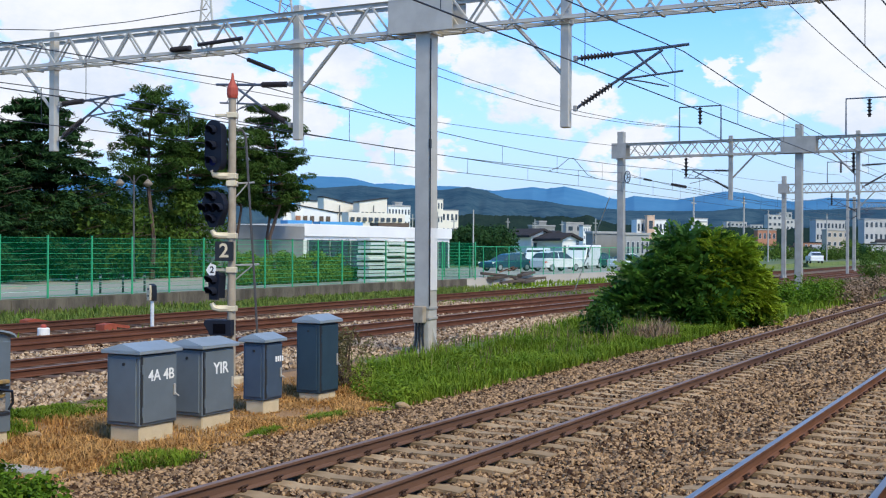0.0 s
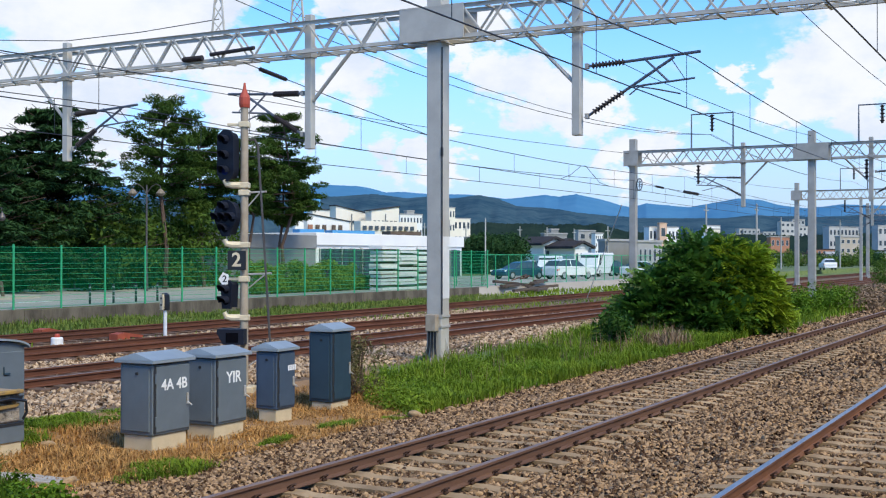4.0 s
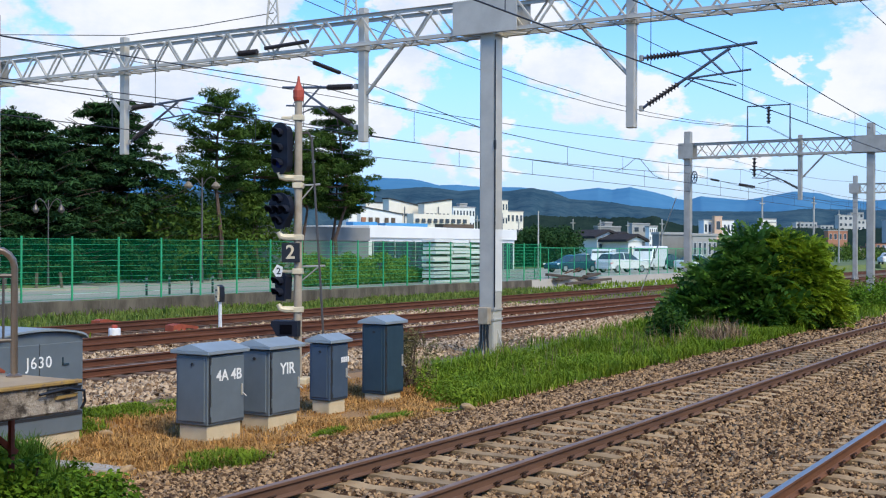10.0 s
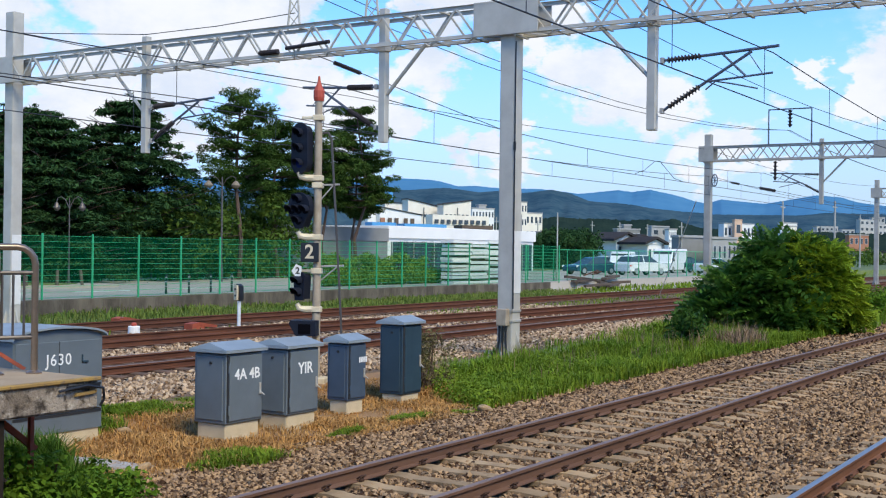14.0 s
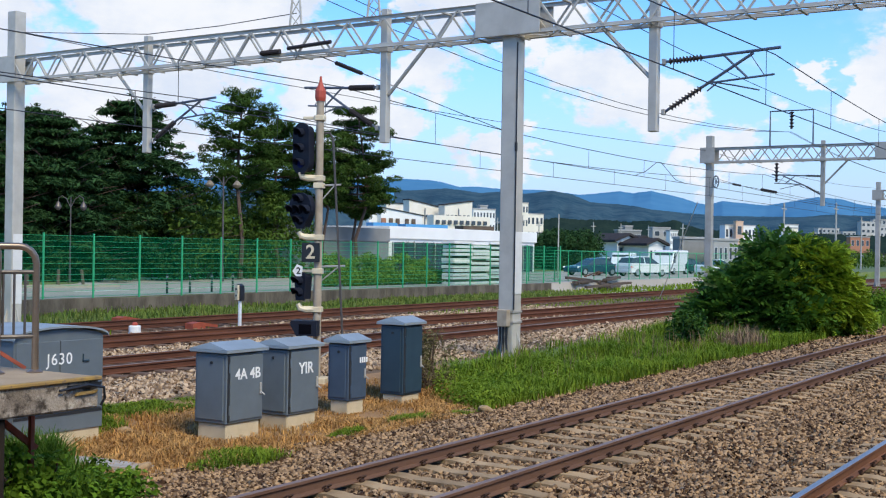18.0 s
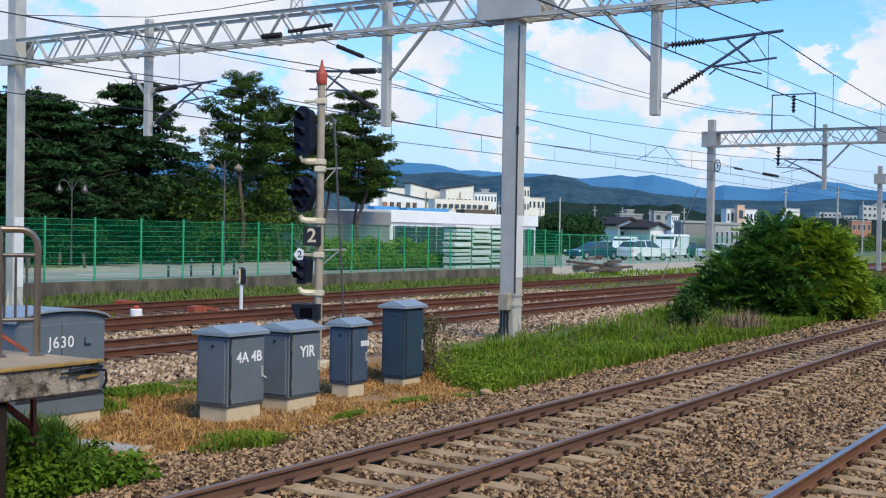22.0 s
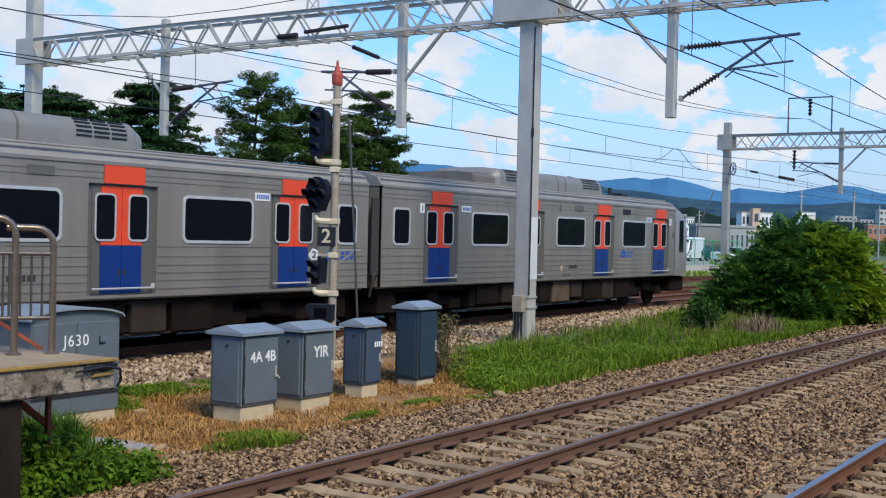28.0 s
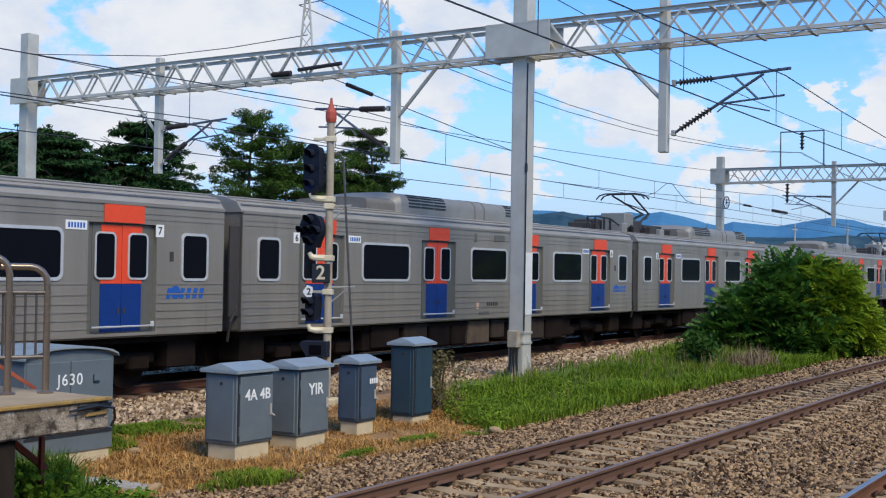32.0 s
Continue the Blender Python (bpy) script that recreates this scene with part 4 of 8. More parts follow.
    part("insulator", insulator(Mesh(), (G2 + 5.0, 19.2, 5.87), (G2 + 7.2, 19.0, 5.82), 10, 0.08), PORCELAIN, an)


build_wires()

# ---------------------------------------------------------------- the commuter train
TRAIN_Y, CAR_L, CARS = 17.60, 20.0, 8
SIDE = 1.56
DOORS = (2.84, 7.57, 12.43, 17.16)
WINDOWS = ((4.29, 6.26), (9.12, 11.07), (13.86, 15.82))
END_WINDOWS = ((0.71, 1.43), (18.57, 19.29))


def rounded(x0, x1, z0, z1, r, n=4):
    pts = []
    for cx, cz, a0 in ((x1 - r, z1 - r, 0), (x0 + r, z1 - r, 90), (x0 + r, z0 + r, 180), (x1 - r, z0 + r, 270)):
        for i in range(n + 1):
            a = radians(a0 + 90 * i / n)
            pts.append((cx + r * math.cos(a), cz + r * math.sin(a)))
    return pts


def ring(m, outer, inner, y0, y1, k=0):
    """A window frame: the band between two outlines, from y0 to y1."""
    n = len(outer)
    vs = [(x, y, z) for y in (y0, y1) for loop in (outer, inner) for x, z in loop]
    fs = []
    for i in range(n):
        j = (i + 1) % n
        fs += [(i, j, n + j, n + i), (2 * n + i, 3 * n + i, 3 * n + j, 2 * n + j), (i, 2 * n + i, 2 * n + j, j), (n + i, n + j, 3 * n + j, 3 * n + i)]
    return m.add(vs, fs, k)


def train_body(cab):
    """Body shell with ribs; the door bays are recessed. x from 0 (rear coupling) to 20."""
    m = Mesh()
    x0, x1 = 0.27, 19.73
    holes = []
    for c in DOORS:
        holes.append((c - 0.80, c + 0.80))
    edges = [x0] + [e for h in holes for e in h] + [x1 if not cab else 18.55]
    for side in (-1, 1):
        def strip(xa, xb, za, zb, ya, yb):
            m.box(xa, xb, side * min(ya, yb), side * max(ya, yb), za, zb)
        for i in range(0, len(edges) - 1, 2):
            strip(edges[i], edges[i + 1], 1.02, 3.02, SIDE - 0.09, SIDE)
        strip(x0, edges[-1], 3.02, 3.38, SIDE - 0.09, SIDE)
        for i in range(1, len(edges) - 1, 2):
            strip(edges[i], edges[i + 1], 1.02, 1.075, SIDE - 0.09, SIDE)
        # ribs along the side
        for z in (1.17, 1.32, 1.46, 1.60, 1.76, 1.945):
            for i in range(0, len(edges) - 1, 2):
                strip(edges[i] + 0.02, edges[i + 1] - 0.02, z - 0.012, z + 0.012, SIDE, SIDE + 0.012)
        for z in (3.12, 3.22):
            strip(x0 + 0.02, edges[-1] - 0.02, z - 0.010, z + 0.010, SIDE, SIDE + 0.010)
        strip(x0, edges[-1], 3.35, 3.41, SIDE - 0.05, SIDE + 0.022)
    # end walls
    m.box(x0, x0 + 0.06, -SIDE + 0.02, SIDE - 0.02, 1.02, 3.38)
    if not cab:
        m.box(x1 - 0.06, x1, -SIDE + 0.02, SIDE - 0.02, 1.02, 3.38)
    m.box(x0 + 0.05, edges[-1] - 0.05, -SIDE + 0.1, SIDE - 0.1, 0.98, 1.06)
    return m


def train_roof(cab):
    out = [(-SIDE, 3.38)]
    for i in range(9):
        a = radians(180 - 22.5 * i)
        out.append((1.52 * math.cos(a), 3.42 + 0.36 * math.sin(a) ** 0.8 if 0 < i < 8 else 3.42))
    out.append((SIDE, 3.38))
    x1 = 18.6 if cab else 19.75
    roof = Mesh().prism(out, 0.25, x1, "x")
    for k in (2, 3, 4):                      # beads along the roof's shoulders
        for s in (-1, 1):
            y, z = 1.52 - 0.045 * (k - 1) ** 2, 3.42 + 0.075 * k
            roof.tube((0.3, s * y, z - 0.02), (x1 - 0.05, s * y, z - 0.02), 0.016, n=6)
    return roof


def build_car(cab):
    car = thing("train_car", pose(0, 0, 0), "", "train", "cars of the commuter train")
    part("body", train_body(cab), STEEL_SIDE, car, "ribbed stainless steel side")
    part("roof", train_roof(cab), (STEEL_ROOF,), car, "pale dusty roof", smooth=True)
    end = 18.5 if cab else 19.73
    for side in (-1, 1):
        y = side * SIDE
        # doors: two leaves with tall windows, red above the belt and blue below
        for c in DOORS:
            for s in (-1, 1):
                leaf_ = Mesh().box(c + s * 0.015, c + s * 0.66, y - side * 0.10, y - side * 0.06, 1.08, 3.02, 0.004)
                door = part("door_leaf", leaf_, DOOR_BAY, car)
                up_ = Mesh().box(c + s * 0.006, c + s * 0.475, y - side * 0.062, y - side * 0.045, 1.95, 2.985)
                part("red_panel", up_, TRAIN_RED, door)
                part("blue_panel", Mesh().box(c + s * 0.006, c + s * 0.475, y - side * 0.062, y - side * 0.045, 1.10, 1.945), TRAIN_BLUE, door)
                a, b = sorted((c + s * 0.14, c + s * 0.62))
                o, n_ = rounded(a, b, 2.02, 2.86, 0.10), rounded(a + 0.035, b - 0.035, 2.055, 2.825, 0.075)
                part("window_trim", ring(Mesh(), o, n_, y - side * 0.048, y - side * 0.03), WIN_FRAME, door)
                part("pane", Mesh().prism(n_, y - side * 0.06, y - side * 0.036, "y"), TINTED, door)
            for s in (-1, 1):
                part("door_recess", Mesh().box(c + s * 0.665, c + s * 0.80, y - side * 0.10, y - side * 0.07, 1.06, 3.02), DOOR_BAY, car)
            part("red_header", Mesh().box(c - 0.47, c + 0.47, y + side * 0.013, y + side * 0.017, 3.03, 3.345), TRAIN_RED, car)
            part("door_step", Mesh().tube((c - 0.7, y + side * 0.02, 1.19), (c + 0.7, y + side * 0.02, 1.19), 0.018, n=6).box(c + 0.66, c + 0.74, y, y + side * 0.04, 1.17, 1.27, 0.01), WIN_FRAME, car)
        for x0, x1 in WINDOWS:
            wn = part("window", ring(Mesh(), rounded(x0, x1, 2.0, 2.90, 0.14), rounded(x0 + 0.055, x1 - 0.055, 2.055, 2.845, 0.10), y - side * 0.01, y + side * 0.022), WIN_FRAME, car)
            part("pane", Mesh().prism(rounded(x0 + 0.05, x1 - 0.05, 2.05, 2.85, 0.10), y - side * 0.02, y + side * 0.012, "y"), TINTED, wn)
        for i, (x0, x1) in enumerate(END_WINDOWS):
            if cab and i == 1:
                continue
            wn = part("end_window", ring(Mesh(), rounded(x0, x1, 2.0, 2.90, 0.12), rounded(x0 + 0.05, x1 - 0.05, 2.05, 2.85, 0.09), y - side * 0.01, y + side * 0.022), WIN_FRAME, car)
            part("pane", Mesh().prism(rounded(x0 + 0.045, x1 - 0.045, 2.045, 2.855, 0.09), y - side * 0.02, y + side * 0.012, "y"), TINTED, wn)
        # blue lettering drawn as plain shapes, number plates as plain bars
        c = 13.75 if cab else 18.2
        lg = Mesh()
        for i in range(6):
            if i != 1:
                x0 = c + i * 0.17
                lg.prism([(x0, 1.67), (x0 + 0.105, 1.67), (x0 + 0.155, 1.865), (x0 + 0.05, 1.865)], y + side * 0.001, y + side * 0.005, "y")
        lg.lathe([(0.125, -0.002), (0.125, 0.002)], (0, 0, 0), 14)
        lg.v[-28:] = [(c + 0.245 + p[0], y + side * (0.006 + p[2]), 1.79 + p[1]) for p in lg.v[-28:]]
        part("emblem", lg, TRAIN_LOGO, car, "blue emblem and bars of lettering")
        for c in (3.78, 15.86):
            plate = part("number_plate", Mesh().box(c, c + 0.46, y, y + side * 0.012, 2.87, 3.03, 0.003), WHITE, car)
            digits = Mesh()
            for i in range(6):
                digits.box(c + 0.05 + i * 0.064, c + 0.09 + i * 0.064, y + side * 0.0125, y + side * 0.0145, 2.905, 2.995)
            part("number_bars", digits, TRAIN_LOGO, plate)
        low = Mesh()
        for i in range(6):
            low.box(10.0 + i * 0.10, 10.06 + i * 0.10, y + side * 0.013, y + side * 0.0155, 1.355, 1.455)
        part("side_number", low, GANGWAY, car, "dark bars of painted numerals")
        part("notice", Mesh().box(9.45, 9.58, y + side * 0.001, y + side * 0.008, 1.27, 1.44), WALL_ORANGE, car, "small faded red notice")
        part("access_sign", Mesh().box(18.28, 18.38, y + side * 0.001, y + side * 0.006, 2.36, 2.54), GANGWAY, car, "small dark square sign")
        for c in DOORS:
            part("door_pull", Mesh().box(c - 0.09, c - 0.05, y - side * 0.045, y - side * 0.03, 1.42, 1.52).box(c + 0.05, c + 0.09, y - side * 0.045, y - side * 0.03, 1.42, 1.52), GANGWAY, car)
        part("vent_grille", Mesh().box(9.6, 10.1, y + side * 0.002, y + side * 0.014, 1.13, 1.2).box(10.35, 10.9, y + side * 0.012, y + side * 0.02, 3.10, 3.26, 0.005).box(9.3, 9.42, y + side * 0.012, y + side * 0.02, 3.05, 3.27, 0.005), DOOR_BAY, car)
    # gangway and coupling
    part("gangway", Mesh().box(-0.27, 0.27, -0.75, 0.75, 1.05, 3.25, 0.05), GANGWAY, car)
    part("corner_hose", Mesh().path([(0.2, -1.5, 1.5), (0.0, -1.52, 1.2), (0.05, -1.4, 0.8)], 0.03, 5).box(-0.02, 0.26, -1.5, -1.44, 1.3, 3.1, 0.01), GANGWAY, car)
    part("coupler", Mesh().box(-0.6, 0.6, -0.15, 0.15, 0.72, 0.98, 0.03), UNDER, car)
    # air-conditioning housing with louvres
    def hump(w_, lo, hi, r):
        """Outline of a roof housing: upright sides that round over into a gently bowed top."""
        half = [(w_, lo), (w_, hi - r)] + [(w_ - r + r * math.cos(radians(q)), hi - r + r * math.sin(radians(q))) for q in (20, 40, 60, 80)] + [(w_ * 0.45, hi + 0.035)]
        return [(-y_, z_) for y_, z_ in half] + half[::-1]
    prof = hump(1.16, 3.62, 4.17, 0.26)
    ac = Mesh().prism(prof, 6.45, 13.0, "x")
    small = hump(1.06, 3.62, 4.02, 0.2)
    n = len(prof)
    for xa, xb in ((13.0, 13.28), (6.45, 6.25)):
        ac.add([(xa, *p_) for p_ in prof] + [(xb, *p_) for p_ in small], [(i, (i + 1) % n, n + (i + 1) % n, n + i) for i in range(n)] + [tuple(range(n, 2 * n))])
    unit = part("cooling_unit", ac, UNIT, car, "weathered roof cooling unit", smooth=True)
    part("rear_housing", Mesh().prism(hump(1.08, 3.62, 3.98, 0.12), 5.1, 6.3, "x"), ROOF_TOP, car, "dark flat roof housing")
    lv = Mesh()
    for xa, xb in ((6.75, 8.5), (11.65, 12.85)):
        for j in range(5):
            for i in range(3):
                for side in (-1, 1):
                    q = (j - 0.6) * 0.3
                    yy, zz = side * (0.905 + 0.26 * math.cos(q)), 3.905 + 0.27 * math.sin(q)
                    w_ = (xb - xa) / 3
                    lv.box(xa + i * w_ + 0.03, xa + (i + 1) * w_ - 0.03, yy - 0.014, yy + 0.014, zz - 0.017, zz + 0.017)
    part("louvre_grille", lv, BLACK, unit)
    for xb in (9.95, 10.45):
        part("band", Mesh().prism([(y * 1.008, 3.62 + (z - 3.62) * 1.02) for y, z in prof], xb, xb + 0.05, "x"), ROOF_TOP, unit)
    # underframe: cases and bogies
    rng = random.Random(5)
    x = 5.0
    while x < 14.6:
        L = rng.uniform(0.5, 1.5)
        for side in (-1, 1):
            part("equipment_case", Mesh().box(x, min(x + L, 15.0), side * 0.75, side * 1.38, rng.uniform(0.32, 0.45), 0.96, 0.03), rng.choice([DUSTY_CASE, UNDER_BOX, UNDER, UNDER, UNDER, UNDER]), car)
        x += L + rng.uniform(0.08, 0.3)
    # The two lower centre boxes are added to block light and view.
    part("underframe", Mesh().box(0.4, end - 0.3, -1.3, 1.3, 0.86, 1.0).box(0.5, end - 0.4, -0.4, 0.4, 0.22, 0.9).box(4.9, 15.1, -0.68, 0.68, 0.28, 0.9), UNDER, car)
    # Filler boxes added near the car ends to keep the underside dark.
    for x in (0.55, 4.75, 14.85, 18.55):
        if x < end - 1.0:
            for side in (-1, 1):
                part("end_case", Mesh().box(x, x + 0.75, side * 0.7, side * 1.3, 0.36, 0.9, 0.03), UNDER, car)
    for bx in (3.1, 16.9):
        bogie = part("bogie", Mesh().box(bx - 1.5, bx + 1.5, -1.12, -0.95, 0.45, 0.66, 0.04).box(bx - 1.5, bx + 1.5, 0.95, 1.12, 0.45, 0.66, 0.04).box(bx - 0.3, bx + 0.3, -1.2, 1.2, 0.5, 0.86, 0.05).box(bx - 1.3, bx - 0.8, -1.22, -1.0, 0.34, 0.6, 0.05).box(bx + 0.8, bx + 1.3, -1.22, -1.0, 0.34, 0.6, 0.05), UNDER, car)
        for ax in (-1.05, 1.05):
            for side in (-1, 1):
                wh = Mesh().lathe([(0.43, -0.065), (0.43, 0.05), (0.455, 0.055), (0.455, 0.075)], (0, 0, 0), 20)
                part("wheel", wh, UNDER, bogie, m=pose(bx + ax, side * 0.76, 0.435, -90 * side, 0, 0))
    part("pipe", Mesh().tube((4.6, -1.3, 0.32), (15.3, -1.3, 0.32), 0.025, n=6).tube((5.0, -1.36, 0.9), (15.0, -1.36, 0.9), 0.02, n=6), UNDER_BOX, car)
    if cab:
        # raked moulded nose
        nose = Mesh()
        secs = [(18.5, 1.56, 3.41, 1.0), (19.1, 1.56, 3.44, 0.98), (19.55, 1.54, 3.36, 0.96), (19.85, 1.49, 3.14, 0.94), (20.05, 1.42, 2.6, 0.92), (20.14, 1.36, 1.6, 0.92)]
        for xx, hw, zt, zb in secs:
            nose.v += [(xx, -hw, zb), (xx, -hw, zt - 0.45), (xx, -hw + 0.12, zt - 0.1), (xx, -hw + 0.5, zt + 0.22), (xx, hw - 0.5, zt + 0.22), (xx, hw - 0.12, zt - 0.1), (xx, hw, zt - 0.45), (xx, hw, zb)]
        n = 8
        for i in range(len(secs) - 1):
            for j in range(n):
                nose.f.append((i * n + j, (i + 1) * n + j, (i + 1) * n + (j + 1) % n, i * n + (j + 1) % n))
        nose.f.append(tuple(range((len(secs) - 1) * n, len(secs) * n)))
        nose.f.append(tuple(range(n))[::-1])
        nose.k = [0] * len(nose.f)
        part("nose", nose, STEEL_SIDE, car, "moulded grey cab front", smooth=True)
        part("windscreen", Mesh().prism([(-1.25, 2.0), (1.25, 2.0), (1.2, 3.1), (-1.2, 3.1)], 19.84, 20.09, "x"), TINTED, car)
        part("apron", Mesh().box(18.7, 19.95, -1.36, 1.36, 0.42, 0.96, 0.05).box(19.9, 20.2, -0.25, 0.25, 0.62, 0.9, 0.03), UNDER, car, "black apron below the cab")
        for side in (-1, 1):
            part("cab_window", Mesh().prism([(18.95, 1.85), (19.35, 1.85), (19.32, 3.0), (18.95, 3.0)], side * 1.5, side * 1.572, "y"), TINTED, car)
            part("headlight", Mesh().box(20.08, 20.16, side * 0.9 - 0.14, side * 0.9 + 0.14, 1.25, 1.4, 0.03), WHITE, car)
        part("destination_sign", Mesh().box(13.9, 14.5, -SIDE - 0.02, -SIDE + 0.01, 3.08, 3.26, 0.01), BLACK, car)
        part("antenna", Mesh().box(15.6, 15.75, -0.3, -0.2, 3.75, 4.05, 0.01).box(16.4, 16.9, -0.4, 0.2, 3.75, 3.9, 0.04), BLACK, car)
    return car


def add_pantograph(car, x0):
    """Raised single-arm pantograph at the car's rear end, its knee forward, with a switch case behind it."""
    base = Mesh()
    for y in (-0.58, 0.58):
        base.box(x0 - 0.75, x0 + 1.1, y - 0.04, y + 0.04, 4.0, 4.07, 0.01)
    for x in (x0 - 0.7, x0 + 1.05):
        base.box(x - 0.05, x + 0.05, -0.58, 0.58, 4.0, 4.07, 0.01)
    pg = part("pantograph", base, PANTO, car)
    k, h = (x0 + 1.05, 0, 4.55), (x0 - 1.15, 0, 5.12)
    part("lower_arm", Mesh().tube((x0 - 0.5, -0.3, 4.08), (k[0], -0.12, k[2]), 0.05).tube((x0 - 0.5, 0.3, 4.08), (k[0], 0.12, k[2]), 0.05), PANTO, pg)
    part("upper_arm", Mesh().tube((k[0], -0.12, k[2]), (h[0], -0.4, h[2]), 0.035).tube((k[0], 0.12, k[2]), (h[0], 0.4, h[2]), 0.035).tube((k[0] - 0.4, -0.16, k[2] + 0.1), (h[0] + 0.7, 0.3, h[2] - 0.2), 0.02), PANTO, pg)
    part("push_rod", Mesh().tube((x0 - 0.1, 0, 4.12), (k[0] + 0.15, 0, k[2] - 0.14), 0.022), PANTO, pg)
    for dx in (-0.2, 0.2):
        part("collector_strip", Mesh().path([(h[0] + dx, -0.95, 4.98), (h[0] + dx, -0.82, 5.12), (h[0] + dx, -0.6, 5.18), (h[0] + dx, 0.6, 5.18), (h[0] + dx, 0.82, 5.12), (h[0] + dx, 0.95, 4.98)], 0.028), PANTO, pg)
    for y in (-0.45, 0.45):
        part("head_link", Mesh().tube((h[0] - 0.22, y, 5.16), (h[0] + 0.22, y, 5.16), 0.018), PANTO, pg)
    for dx in (-0.7, 0.2, 1.05):
        for dy in (-0.56, 0.56):
            part("roof_insulator", insulator(Mesh(), (x0 + dx, dy, 3.72), (x0 + dx, dy, 4.01), 4, 0.075), PORCELAIN, pg)
    for k_, (dx, dy, lx, ly, lz) in enumerate(((-3.15, -0.9, 0.42, 0.5, 0.3), (-2.4, -1.0, 0.5, 0.22, 0.22), (-0.9, -1.0, 0.6, 0.3, 0.26), (0.1, -0.98, 0.4, 0.26, 0.2), (1.5, -0.8, 0.9, 0.5, 0.22), (2.5, -0.7, 0.35, 0.35, 0.3))):
        part("roof_case", Mesh().box(x0 + dx, x0 + dx + lx, dy, dy + ly, 3.6, 3.74 + lz, 0.03), (UNIT, GANGWAY, GANGWAY)[k_ % 3], pg)
    case = part("switch_case", Mesh().box(x0 - 2.6, x0 - 1.85, -0.75, 0.2, 3.82, 4.42, 0.04), UNIT, car)
    part("cooling_fin", Mesh().box(x0 - 1.8, x0 - 0.95, -0.7, -0.2, 3.85, 4.2, 0.05), GANGWAY, case)
    for dx in (-2.5, -1.9, -1.4):
        part("bushing", insulator(Mesh(), (x0 + dx, -0.95, 3.66), (x0 + dx, -0.95, 3.98), 4, 0.11), PORCELAIN, case)


def add_roof_gear(car):
    """Busbar bushings and a hose over the coupling at the car's front end."""
    g = part("roof_gear", Mesh().box(18.35, 18.75, -0.5, 0.2, 3.7, 4.0, 0.04).box(19.0, 19.4, -0.6, 0.3, 3.7, 4.12, 0.04), GANGWAY, car)
    for x in (17.9, 18.5, 19.2, 19.7):
        part("bushing", insulator(Mesh(), (x, -0.75, 3.66), (x, -0.75, 4.15), 6, 0.08), PORCELAIN, g)
    part("busbar", Mesh().path([(17.9, -0.75, 4.15), (18.5, -0.75, 4.18), (19.2, -0.75, 4.16), (19.7, -0.75, 4.15), (20.3, -0.8, 3.95)], 0.028, 6), PANTO, g)


def build_train():
    plain_car = build_car(False)
    plain_car["label"] = "ribbed stainless commuter train car with red and blue doors"
    front = build_car(True)
    front["label"] = "leading commuter train car with a moulded grey cab"
    cars = [front, plain_car]
    for i in range(2, CARS):
        cars.append(copy_thing(plain_car, pose(0, 0, 0)))
    # pantographs on the third and fifth cars, at their rear ends
    for i in (2, 4):
        add_pantograph(cars[i], 3.55)
        cars[i]["label"] = "ribbed stainless commuter train car with a raised pantograph"
        add_roof_gear(cars[i + 1])
    # car numbers beside the doors
    for i, c in enumerate(cars):
        for x in (1.95, 18.02):
            tag = part("car_number_plate", Mesh().box(x - 0.10, x + 0.10, -SIDE - 0.012, -SIDE, 2.80, 3.03, 0.003), WHITE, c)
            lettering("car_number", str(i + 1), 0.2, BLACK, tag, pose(x, -SIDE - 0.014, 2.91) @ FACE_CAM)
    return cars


CARS_MADE = build_train()

# ---------------------------------------------------------------- relay cabinets


